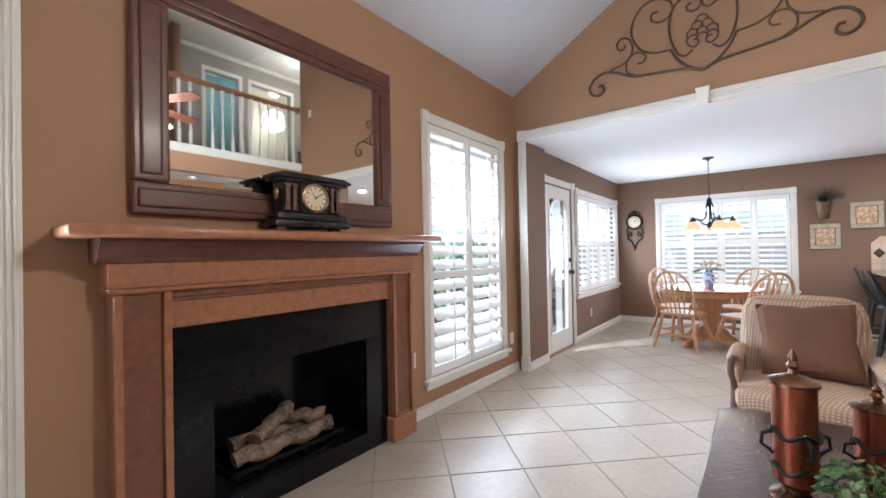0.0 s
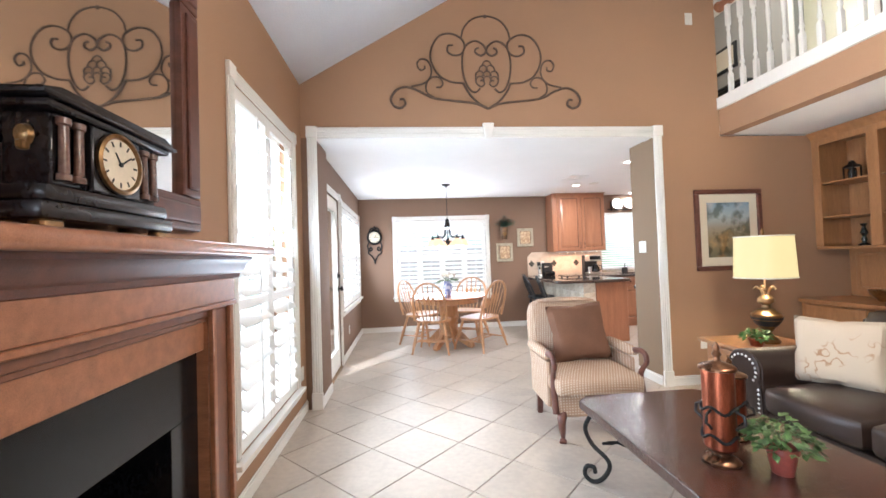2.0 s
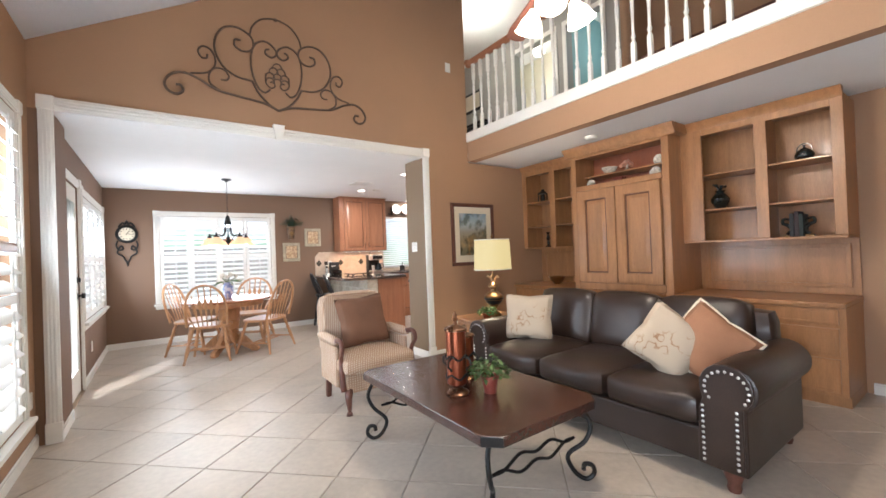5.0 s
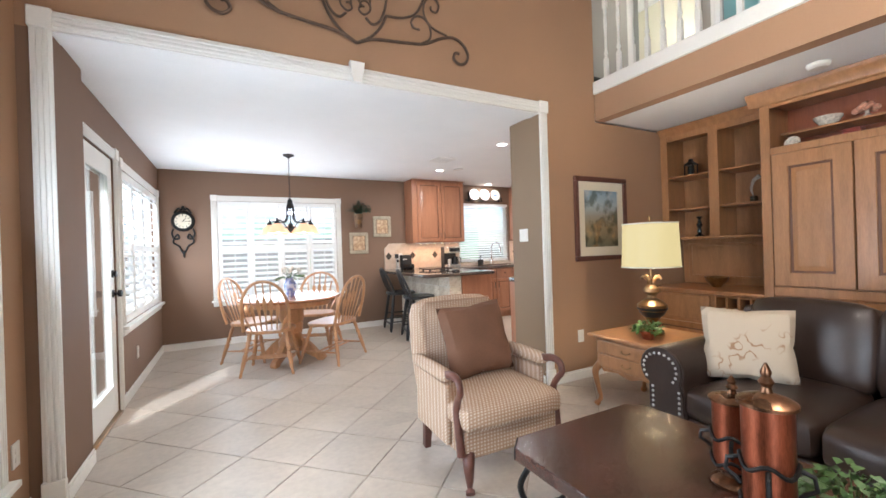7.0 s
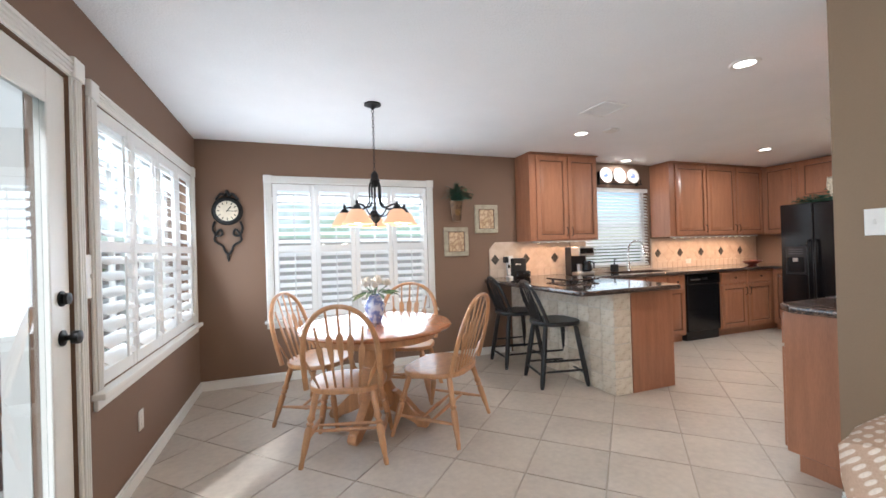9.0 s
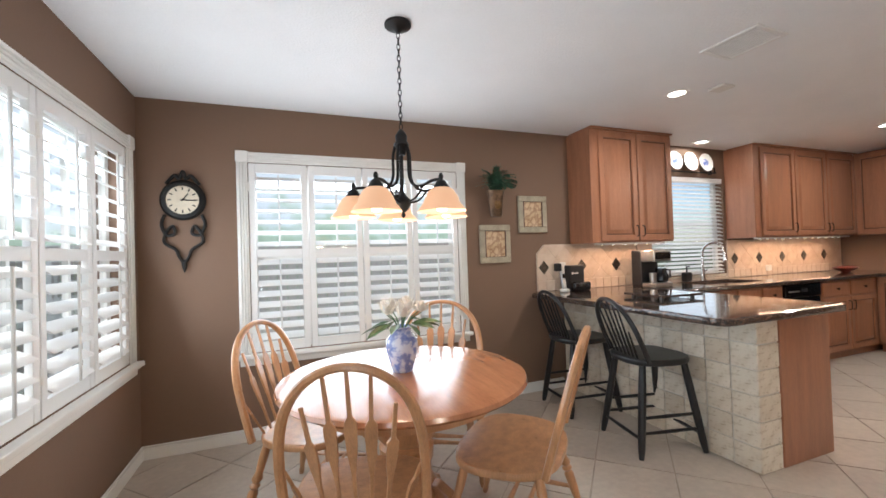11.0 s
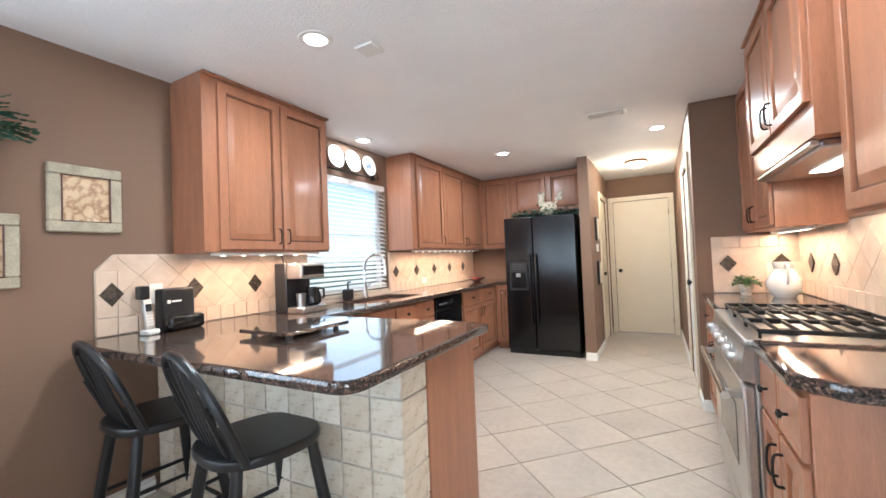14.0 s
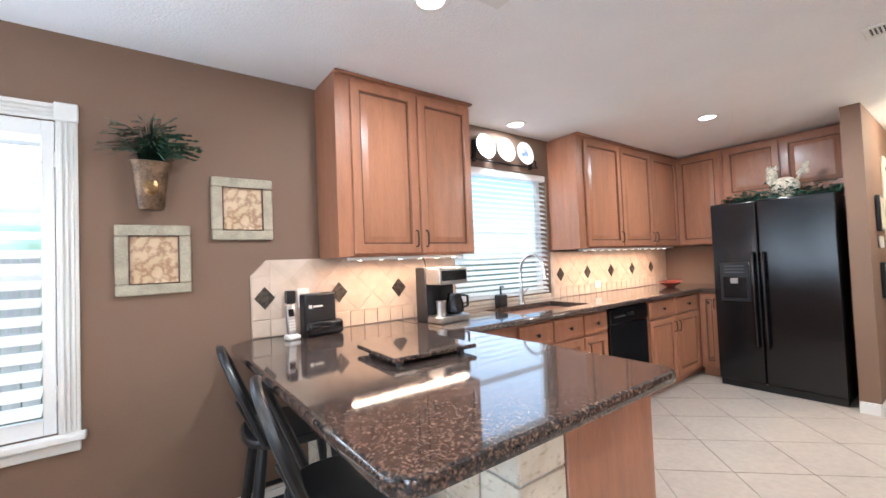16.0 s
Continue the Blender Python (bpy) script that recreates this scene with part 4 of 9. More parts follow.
def cushion_mesh(bm, w, h, th, n=14, m=None, corner=0.03):
    t = bmesh.new()
    top, bot = {}, {}
    for i in range(n + 1):
        for j in range(n + 1):
            u, v = 2 * i / n - 1, 2 * j / n - 1
            k = (1 - u ** 4) * (1 - v ** 4)
            pin = 1 - 0.10 * (1 - abs(u * v) ** 0.6) * max(abs(u), abs(v)) ** 3
            x, z = u * w / 2 * pin, v * h / 2 * pin
            y = th / 2 * max(k, 0) ** 0.42 + 0.006 * math.sin(5 * u + 3 * v) * k
            top[i, j] = t.verts.new((x, -y, z))
            edge = i in (0, n) or j in (0, n)
            bot[i, j] = top[i, j] if edge else t.verts.new((x, y, z))
    for i in range(n):
        for j in range(n):
            t.faces.new((top[i, j], top[i + 1, j], top[i + 1, j + 1], top[i, j + 1]))
            t.faces.new((bot[i, j], bot[i, j + 1], bot[i + 1, j + 1], bot[i + 1, j]))
    bmesh.ops.recalc_face_normals(t, faces=t.faces[:])
    join(bm, t, m)
    return bm


def pillow(m, w, h, th, material, label, piping=None):
    p = thing("throw_pillow", m, label, "pillow")
    part("cover", cushion_mesh(bmesh.new(), w, h, th), material, p)
    if piping:
        n = 14
        pts = []
        for s in range(4):
            for i in range(n):
                u = 2 * i / n - 1
                a, b = [(u, -1), (1, u), (-u, 1), (-1, -u)][s]
                pin = 1 - 0.10 * (1 - abs(a * b) ** 0.6)
                pts.append((a * w / 2 * pin, 0.006 * math.sin(9 * (a + b)), b * h / 2 * pin))
        part("piping", tube(bmesh.new(), pts, 0.009, 6, closed=True), piping, p, "pale ruffled edging")
    return p


def sofa(m):
    s = thing("sofa", m, "dark brown leather three-seat sofa with nailhead rolled arms", "sofa")
    L, Dp = 2.12, 1.0          # local x along its length, front at -y
    bm = box(bmesh.new(), -L / 2 + 0.16, L / 2 - 0.16, -Dp / 2 + 0.03, Dp / 2 - 0.03, 0.11, 0.30, 0.015, 2)
    part("base", bm, LEATHER, s)
    bm = bmesh.new()
    softbox(bm, -L / 2 + 0.12, L / 2 - 0.12, Dp / 2 - 0.20, Dp / 2 - 0.01, 0.28, 0.84, 0.06, 0.01)
    part("back_frame", bm, LEATHER, s)
    w = (L - 0.44) / 3
    for k in range(3):
        x = -L / 2 + 0.22 + k * w
        part("seat_cushion", softbox(bmesh.new(), x + 0.004, x + w - 0.004, -Dp / 2 + 0.0, Dp / 2 - 0.25, 0.295, 0.475, 0.055, 0.022), LEATHER, s)
        part("back_cushion", softbox(bmesh.new(), -w / 2 + 0.004, w / 2 - 0.004, -0.11, 0.10, 0.0, 0.455, 0.05, 0.022, m=pose(x + w / 2, Dp / 2 - 0.25, 0.435, -11)), LEATHER, s)
    arm = [(-0.115, 0.11), (0.115, 0.11), (0.115, 0.44)]
    arm += [(0.035 + 0.135 * math.cos(a), 0.535 + 0.125 * math.sin(a)) for a in [math.radians(d) for d in range(-40, 215, 17)]]
    arm += [(-0.085, 0.46), (-0.105, 0.40)]
    for sgn in (-1, 1):
        out = [(sgn * x, z) for x, z in arm]
        if sgn < 0:
            out = out[::-1]
        bm = prism(bmesh.new(), out, Dp - 0.10, Matrix.Translation((sgn * (L / 2 - 0.13), -Dp / 2 + 0.02, 0)), 0.014)
        a = part("arm", bm, LEATHER, s)
        bm = prism(bmesh.new(), [(x * 0.9, 0.03 + z * 0.955) for x, z in out], 0.018, Matrix.Translation((sgn * (L / 2 - 0.13), -Dp / 2 + 0.006, 0)), 0.006)
        part("arm_front", bm, LEATHER, a)
        heads = bmesh.new()
        path = [(sgn * 0.078, 0.15 + 0.028 * i) for i in range(11)]
        path += [(sgn * (0.035 + 0.098 * math.cos(an)), 0.535 + 0.09 * math.sin(an)) for an in [math.radians(d) for d in range(-35, 235, 18)]]
        path += [(sgn * -0.075, 0.43 - 0.028 * i) for i in range(11)]
        for x, z in path:
            lathe(heads, [(0.0085, 0), (0.007, 0.004), (0.002, 0.0065)], 8, Matrix.Translation((sgn * (L / 2 - 0.13) + x, -Dp / 2 + 0.006, z)) @ pose(0, 0, 0, 90))
        tagged(part("nailhead_trim", heads, STEEL, a, "row of brass nailheads"), kind="stuff")
    for x in (-L / 2 + 0.10, L / 2 - 0.10):
        for y in (-Dp / 2 + 0.08, Dp / 2 - 0.09):
            part("foot", lathe(bmesh.new(), [(0.028, 0), (0.034, 0.02), (0.030, 0.045), (0.045, 0.08), (0.048, 0.115)], 14, Matrix.Translation((x, y, 0))), CHERRY, s, "turned dark wooden foot")
    return s


SOFA = pose(3.47, 2.82, 0, 0, 0, -90)
sofa(SOFA)
pillow(pose(3.36, 3.52, 0.675, -14, 0, -62), 0.43, 0.40, 0.16, VINEFABRIC, "cream pillow with embroidered brown vines")
pillow(pose(3.27, 2.27, 0.665, -20, 36, -70), 0.385, 0.385, 0.16, VINEFABRIC, "cream embroidered pillow leaning by the sofa arm")
pillow(pose(3.37, 2.09, 0.66, -24, 38, -84), 0.40, 0.40, 0.16, RUSTCLOTH, "rust pillow with pale ruffled edging", MATBOARD)


def coffee_table(m):
    t = thing("coffee_table", m, "dark hammered wood coffee table on scrolled iron legs", "table")
    w, l, h = 0.80, 1.37, 0.47
    c = 0.07
    out = [(-w / 2 + c, -l / 2), (w / 2 - c, -l / 2), (w / 2, -l / 2 + c), (w / 2, l / 2 - c), (w / 2 - c, l / 2), (-w / 2 + c, l / 2), (-w / 2, l / 2 - c), (-w / 2, -l / 2 + c)]
    part("tabletop", prism(bmesh.new(), [(x, y) for x, y in out], 0.05, Matrix.Translation((0, 0, h - 0.05)) @ pose(0, 0, 0, -90) @ Matrix.Scale(-1, 4, (0, 1, 0)), 0.006), HAMMERED, t)
    for sx in (-1, 1):
        for sy in (-1, 1):
            bm = box(bmesh.new(), -0.05, 0.05, -0.004, 0.004, -0.045, 0.0, 0.002, m=Matrix.Translation((sx * (w / 2 - c / 2), sy * (l / 2 - c / 2), h - 0.003)) @ pose(0, 0, 0, 0, 0, -45 * sx * sy))
            part("corner_plate", bm, BLACKIRON, t, "black iron corner plate")
    for sx in (-1, 1):
        for sy in (-1, 1):
            X, Y = sx * (w / 2 - 0.08), sy * (l / 2 - 0.10)
            pts = curve([(X, Y, h - 0.05), (X + sx * 0.035, Y + sy * 0.02, h - 0.10), (X + sx * 0.05, Y + sy * 0.04, h - 0.17), (X + sx * 0.02, Y + sy * 0.02, h - 0.25), (X - sx * 0.035, Y - sy * 0.035, h - 0.31), (X - sx * 0.04, Y - sy * 0.045, 0.11),
                         (X - sx * 0.01, Y - sy * 0.015, 0.04), (X + sx * 0.03, Y + sy * 0.02, 0.015), (X + sx * 0.06, Y + sy * 0.045, 0.045), (X + sx * 0.05, Y + sy * 0.04, 0.09), (X + sx * 0.02, Y + sy * 0.015, 0.095), (X + sx * 0.015, Y + sy * 0.01, 0.065)], 6)
            part("leg", tube(bmesh.new(), pts, 0.0125, 8), BLACKIRON, t)
    for sy in (-1, 1):
        Y = sy * (l / 2 - 0.12)
        bm = bmesh.new()
        for dz in (1, -1):
            tube(bm, curve([(-w / 2 + 0.10, Y, 0.24), (-0.22, Y, 0.24), (-0.11, Y, 0.24 + dz * 0.045), (0.0, Y, 0.24 + dz * 0.02), (0.11, Y, 0.24 + dz * 0.045), (0.22, Y, 0.24), (w / 2 - 0.10, Y, 0.24)], 6), 0.008, 8)
        part("stretcher", bm, BLACKIRON, t)
    return t


coffee_table(pose(2.20, 2.985, 0))


def copper_jar(m, h):
    j = thing("copper_jar", m, "tall copper canister with dark scroll bands and finial", "canister")
    part("foot", lathe(bmesh.new(), [(0.064, 0), (0.068, 0.008), (0.06, 0.016), (0.034, 0.03), (0.034, 0.04), (0.05, 0.052)], 24), BRONZE, j, "dark bronze foot")
    r = 0.057
    part("body", lathe(bmesh.new(), [(0.045, 0.05), (r, 0.062), (r, 0.12), (r * 0.985, h * 0.4), (r, h * 0.70), (r, h * 0.765)], 28), COPPER, j)
    part("lid", lathe(bmesh.new(), [(r * 1.02, h * 0.765), (r * 1.16, h * 0.772), (r * 1.16, h * 0.79), (r * 1.0, h * 0.805), (r * 0.55, h * 0.825), (0.014, h * 0.84), (0.011, h * 0.87), (0.018, h * 0.895), (0.010, h * 0.925), (0.013, h * 0.95), (0.003, h)], 24), BRONZE, j, "bronze lid with finial")
    bm = bmesh.new()
    for z in (h * 0.22, h * 0.45):
        tube(bm, [(1.06 * r * math.cos(a), 1.06 * r * math.sin(a), z + 0.012 * math.sin(4 * a)) for a in [2 * math.pi * k / 32 for k in range(32)]], 0.006, 6, closed=True)
    for k in range(4):
        a = k * math.pi / 2 + 0.4
        c, s = math.cos(a), math.sin(a)
        tube(bm, [((r * 1.05 + q) * c, (r * 1.05 + q) * s, z) for q, z in [(0, h * 0.45), (0.028, h * 0.43), (0.032, h * 0.36), (0.012, h * 0.33), (0.0, h * 0.30)]], 0.006, 6)
    part("scroll_band", bm, BLACKIRON, j, "dark iron scroll band")
    return j


copper_jar(pose(2.05, 2.862, 0.47), 0.47)
copper_jar(pose(2.26, 3.05, 0.47), 0.35)


def leafy(bm, n, r, h, size, rnd, low=0.0, droop=0.3):
    """Many small bent leaves in a loose dome."""
    for i in range(n):
        a = rnd.uniform(0, 2 * math.pi)
        e = rnd.uniform(0.05, 1.0)
        rad = r * math.sqrt(rnd.uniform(0.05, 1.0))
        z = low + h * (1 - (rad / r) ** 2 * 0.8) * rnd.uniform(0.45, 1.0)
        s = size * rnd.uniform(0.7, 1.3)
        m = Matrix.Translation((rad * math.cos(a), rad * math.sin(a), z)) @ Euler((rnd.uniform(-0.6, 0.6), rnd.uniform(-droop, 0.9), a + rnd.uniform(-0.8, 0.8))).to_matrix().to_4x4()
        vs = [bm.verts.new(m @ Vector(p)) for p in ((0, 0, 0), (s * 0.5, s * 0.32, s * 0.12), (s, 0, 0.0), (s * 0.5, -s * 0.32, s * 0.12), (s * 0.5, 0, 0.03 * s))]
        bm.faces.new((vs[0], vs[4], vs[1]))
        bm.faces.new((vs[1], vs[4], vs[2]))
        bm.faces.new((vs[2], vs[4], vs[3]))
        bm.faces.new((vs[3], vs[4], vs[0]))
    return bm


def potted_plant(m, r, h, pot_h, pot_r, pot_mat, leaf_mat, n, size, label, seed):
    rnd = random.Random(seed)
    p = thing("potted_plant", m, label, "plant")
    part("pot", lathe(bmesh.new(), [(pot_r * 0.68, 0), (pot_r * 0.95, pot_h * 0.8), (pot_r * 1.05, pot_h * 0.82), (pot_r * 1.05, pot_h), (pot_r * 0.9, pot_h), (pot_r * 0.85, pot_h * 0.85)], 20), pot_mat, p)
    bm = bmesh.new()
    for i in range(14):
        a = i * 2.4
        tube(bm, [(0, 0, pot_h * 0.8), (r * 0.3 * math.cos(a), r * 0.3 * math.sin(a), pot_h + h * 0.4), (r * 0.7 * math.cos(a), r * 0.7 * math.sin(a), pot_h + h * 0.55)], 0.002, 4)
    part("stems", bm, leaf_mat, p)
    part("leaves", leafy(bmesh.new(), n, r, h, size, rnd, pot_h * 0.85), leaf_mat, p, "small bright green leaves")
    return p


potted_plant(pose(2.20, 2.75, 0.47), 0.105, 0.13, 0.10, 0.05, TERRA, LEAF, 240, 0.032, "small leafy green plant in a red pot", 3)


def armchair(m):
    c = thing("armchair", m, "upholstered open-arm chair in woven beige fabric, dark wood arms", "armchair")
    part("seat_base", box(bmesh.new(), -0.30, 0.30, -0.28, 0.30, 0.17, 0.33, 0.02, 3), FABRIC, c)
    part("seat_cushion", softbox(bmesh.new(), -0.31, 0.31, -0.33, 0.24, 0.315, 0.455, 0.045, 0.02), FABRIC, c)
    tilt = pose(0, 0.24, 0.36, -13)
    part("backrest", softbox(bmesh.new(), -0.30, 0.30, -0.02, 0.14, -0.04, 0.58, 0.06, 0.025, m=tilt), FABRIC, c)
    bm = tube(bmesh.new(), [(x, y, z) for x, y, z in [tilt @ Vector(p) for p in [(-0.285, -0.03, 0.05), (-0.285, -0.03, 0.49), (-0.24, -0.035, 0.56), (0.24, -0.035, 0.56), (0.285, -0.03, 0.49), (0.285, -0.03, 0.05)]]], 0.007, 6)
    part("welt", bm, FABRIC, c)
    for s in (-1, 1):
        part("arm_panel", box(bmesh.new(), min(s * 0.30, s * 0.335), max(s * 0.30, s * 0.335), -0.14, 0.28, 0.20, 0.53, 0.012, 2), FABRIC, c)
        part("arm_pad", softbox(bmesh.new(), s * 0.325 - 0.038, s * 0.325 + 0.038, -0.17, 0.30, 0.545, 0.61, 0.03, 0.006), FABRIC, c)
        pts = curve([(s * 0.325, -0.15, 0.585), (s * 0.327, -0.23, 0.60), (s * 0.33, -0.285, 0.585), (s * 0.33, -0.30, 0.535), (s * 0.325, -0.265, 0.49), (s * 0.32, -0.235, 0.43), (s * 0.32, -0.25, 0.33), (s * 0.315, -0.265, 0.20)], 6)
        part("arm_post", tube(bmesh.new(), pts, 0.024, 10, taper=[1.0 - 0.25 * math.sin(math.pi * k / (len(pts) - 1)) for k in range(len(pts))]), CHERRY, c, "carved dark wooden arm post")
        pts = curve([(s * 0.265, -0.25, 0.20), (s * 0.285, -0.285, 0.15), (s * 0.28, -0.28, 0.08), (s * 0.275, -0.27, 0.035), (s * 0.285, -0.295, 0.012)], 6)
        part("leg", tube(bmesh.new(), pts, 0.03, 10, taper=[1.2 - 0.75 * min(1, k / (len(pts) * 0.75)) + (0.35 if k > len(pts) - 5 else 0) for k in range(len(pts))]), CHERRY, c, "dark cabriole leg")
        part("leg", prism(bmesh.new(), [(-0.02, 0), (0.02, 0), (0.026, 0.19), (-0.026, 0.19)], 0.045, pose(s * 0.27, 0.27, 0, 8), 0.004), CHERRY, c, "dark square back leg")
    return c


CHAIR = pose(2.17, 4.36, 0, 0, 0, -2)
armchair(CHAIR)
pillow(CHAIR @ pose(0.02, 0.13, 0.685, -17, -3, 3), 0.47, 0.45, 0.17, BROWNCLOTH, "brown suede pillow on the armchair")


def end_table(m):
    t = thing("end_table", m, "honey wood end table with two drawers and cabriole legs", "table")
    part("tabletop", box(bmesh.new(), -0.33, 0.33, -0.30, 0.34, 0.575, 0.605, 0.012, 3), MAPLE, t)
    part("case", box(bmesh.new(), -0.28, 0.28, -0.25, 0.29, 0.33, 0.575, 0.004), MAPLE, t)
    for z in (0.345, 0.455):
        d = part("drawer", box(bmesh.new(), -0.255, 0.255, -0.266, -0.248, z, z + 0.10, 0.006, 2), MAPLE, t)
        bm = tube(bmesh.new(), curve([(-0.035, -0.27, z + 0.055), (-0.03, -0.285, z + 0.045), (0, -0.287, z + 0.036), (0.03, -0.285, z + 0.045), (0.035, -0.27, z + 0.055)], 4), 0.004, 6)
        part("handle", bm, BRASS, d, "brass drop handle")
    bm = prism(bmesh.new(), [(-0.25, 0.33), (0.25, 0.33), (0.22, 0.30), (0.10, 0.315), (0, 0.285), (-0.10, 0.315), (-0.22, 0.30)], 0.015, Matrix.Translation((0, -0.245, 0)))
    part("apron", bm, MAPLE, t)
    for sx in (-1, 1):
        for y in (-0.235, 0.275):
            oy = -1 if y < 0 else 1
            pts = curve([(sx * 0.255, y, 0.36), (sx * 0.285, y + oy * 0.03, 0.29), (sx * 0.275, y + oy * 0.02, 0.18), (sx * 0.262, y + oy * 0.005, 0.07), (sx * 0.285, y + oy * 0.03, 0.015)], 6)
            part("leg", tube(bmesh.new(), pts, 0.028, 10, taper=[1.15 - 0.6 * min(1, k / 16) + (0.3 if k > len(pts) - 4 else 0) for k in range(len(pts))]), MAPLE, t)
    return t


end_table(pose(3.59, 4.27, 0, 0, 0, -90) @ Matrix.Diagonal((1, 1, 0.934, 1)))


def table_lamp(m):
    t = thing("table_lamp", m, "lit table lamp with cream drum shade and brass urn base", "lamp")
    part("base", lathe(bmesh.new(), [(0.075, 0), (0.08, 0.012), (0.06, 0.03), (0.035, 0.045), (0.03, 0.06), (0.055, 0.09), (0.095, 0.13), (0.10, 0.16), (0.06, 0.185), (0.03, 0.195), (0.028, 0.21), (0.055, 0.23), (0.05, 0.25), (0.022, 0.27)], 28), BRASS, t)
    part("dark_bowl", lathe(bmesh.new(), [(0.03, 0.075), (0.075, 0.105), (0.102, 0.14), (0.102, 0.146), (0.06, 0.11)], 28), BLACKPAINT, t)
    bm = bmesh.new()
    for k in range(5):
        a = k * 2 * math.pi / 5
        tube(bm, [(q * math.cos(a), q * math.sin(a), z) for q, z in ((0.012, 0.25), (0.03, 0.30), (0.055, 0.315), (0.07, 0.30))], 0.009, 6, flat=0.5)
    rod(bm, (0, 0, 0.26), (0, 0, 0.62), 0.007)
    lathe(bm, [(0.008, 0.612), (0.012, 0.625), (0.004, 0.645)], 10)
    part("stem", bm, BRASS, t, "brass leaf collar and stem")
    part("shade", lathe(bmesh.new(), [(0.193, 0.365), (0.195, 0.365), (0.183, 0.60), (0.181, 0.60)], 40, cap=False), LAMPSHADE, t, "glowing cream drum shade")
    bm = tube(bmesh.new(), [(0.196 * math.cos(a), 0.196 * math.sin(a), 0.367) for a in [2 * math.pi * k / 40 for k in range(40)]], 0.004, 6, closed=True)
    part("shade_rim", bm, MATBOARD, t)
    bm = tube(bmesh.new(), [(0.184 * math.cos(a), 0.184 * math.sin(a), 0.599) for a in [2 * math.pi * k / 40 for k in range(40)]], 0.004, 6, closed=True)
    part("shade_rim", bm, MATBOARD, t)
    part("bulb", lathe(bmesh.new(), [(0.012, 0.40), (0.03, 0.45), (0.03, 0.48), (0.005, 0.51)], 14), BULB, t)
    return t


table_lamp(pose(3.645, 4.283, 0.565) @ Matrix.Diagonal((1.04, 1.04, 1.39, 1)))
lamp("table_lamp_light", "POINT", pose(3.645, 4.283, 1.20), 34, WARM, 0.05)
potted_plant(pose(3.47, 4.20, 0.565), 0.085, 0.09, 0.06, 0.055, COPPER, LEAF, 160, 0.04, "small leafy plant in a dark pot beside the lamp", 5)

# ---- cabinets ----
# dark shading of the panel grooves, put into the colour
GROOVESHADE = mat("shade_in_door_grooves", (0.13, 0.055, 0.028), 0.45, var=0.15, scale=8, fine=60)

def raised_door(bm, x0, x1, z0, z1, y=0.0, th=0.02, st=0.055, raised=True, groove=0.011):
    """A framed door or drawer front with a raised field, front at y - th."""
    f = y - th
    t = bmesh.new()
    e = 0.003
    rings = []
    for inset, depth in ((0, y), (0, f + e), (e, f), (st - e, f), (st, f + e), (st, y)):
        rings.append([t.verts.new(p) for p in ((x0 + inset, depth, z0 + inset), (x1 - inset, depth, z0 + inset), (x1 - inset, depth, z1 - inset), (x0 + inset, depth, z1 - inset))])
    for p, q in zip(rings, rings[1:]):
        for k in range(4):
            t.faces.new((p[k], p[(k + 1) % 4], q[(k + 1) % 4], q[k]))
    bmesh.ops.recalc_face_normals(t, faces=t.faces[:])
    join(bm, t)
    # the panel showing in the groove takes the painted shade as second material
    before = len(bm.faces)
    box(bm, x0 + st - 0.004, x1 - st + 0.004, f + 0.015, y - 0.001, z0 + st - 0.004, z1 - st + 0.004)
    bm.faces.ensure_lookup_table()
    for face in bm.faces[before:]:
        face.material_index = 1
    if raised and x1 - x0 > 2 * st + 0.06 and z1 - z0 > 2 * st + 0.06:
        a, b, c, d, g = x0 + st + groove, x1 - st - groove, z0 + st + groove, z1 - st - groove, 0.036
        t = bmesh.new()
        o = [t.verts.new(p) for p in ((a, f + 0.0155, c), (b, f + 0.0155, c), (b, f + 0.0155, d), (a, f + 0.0155, d))]
        i = [t.verts.new(p) for p in ((a + g, f + 0.002, c + g), (b - g, f + 0.002, c + g), (b - g, f + 0.002, d - g), (a + g, f + 0.002, d - g))]
        t.faces.new(i)
        for k in range(4):
            t.faces.new((o[k], o[(k + 1) % 4], i[(k + 1) % 4], i[k]))
        bmesh.ops.recalc_face_normals(t, faces=t.faces[:])
        join(bm, t)
    return bm


def pull(parent, x, z, y, upright=True, material=None):
    h = 0.05
    pts = [(0, 0, -h), (0, -0.022, -h * 0.9), (0, -0.028, 0), (0, -0.022, h * 0.9), (0, 0, h)]
    if not upright:
        pts = [(p[2], p[1], 0) for p in pts]
    part("handle", tube(bmesh.new(), curve([(x + p[0], y + p[1], z + p[2]) for p in pts], 4), 0.0045, 6), material or BLACKIRON, parent, "dark bar handle")


def knob(parent, x, z, y, material=None, r=0.014):
    part("knob", lathe(bmesh.new(), [(0.005, 0), (0.005, 0.012), (r, 0.018), (r * 0.9, 0.026), (0.002, 0.03)], 12, pose(x, y, z, 90)), material or BLACKIRON, parent, "dark round knob")


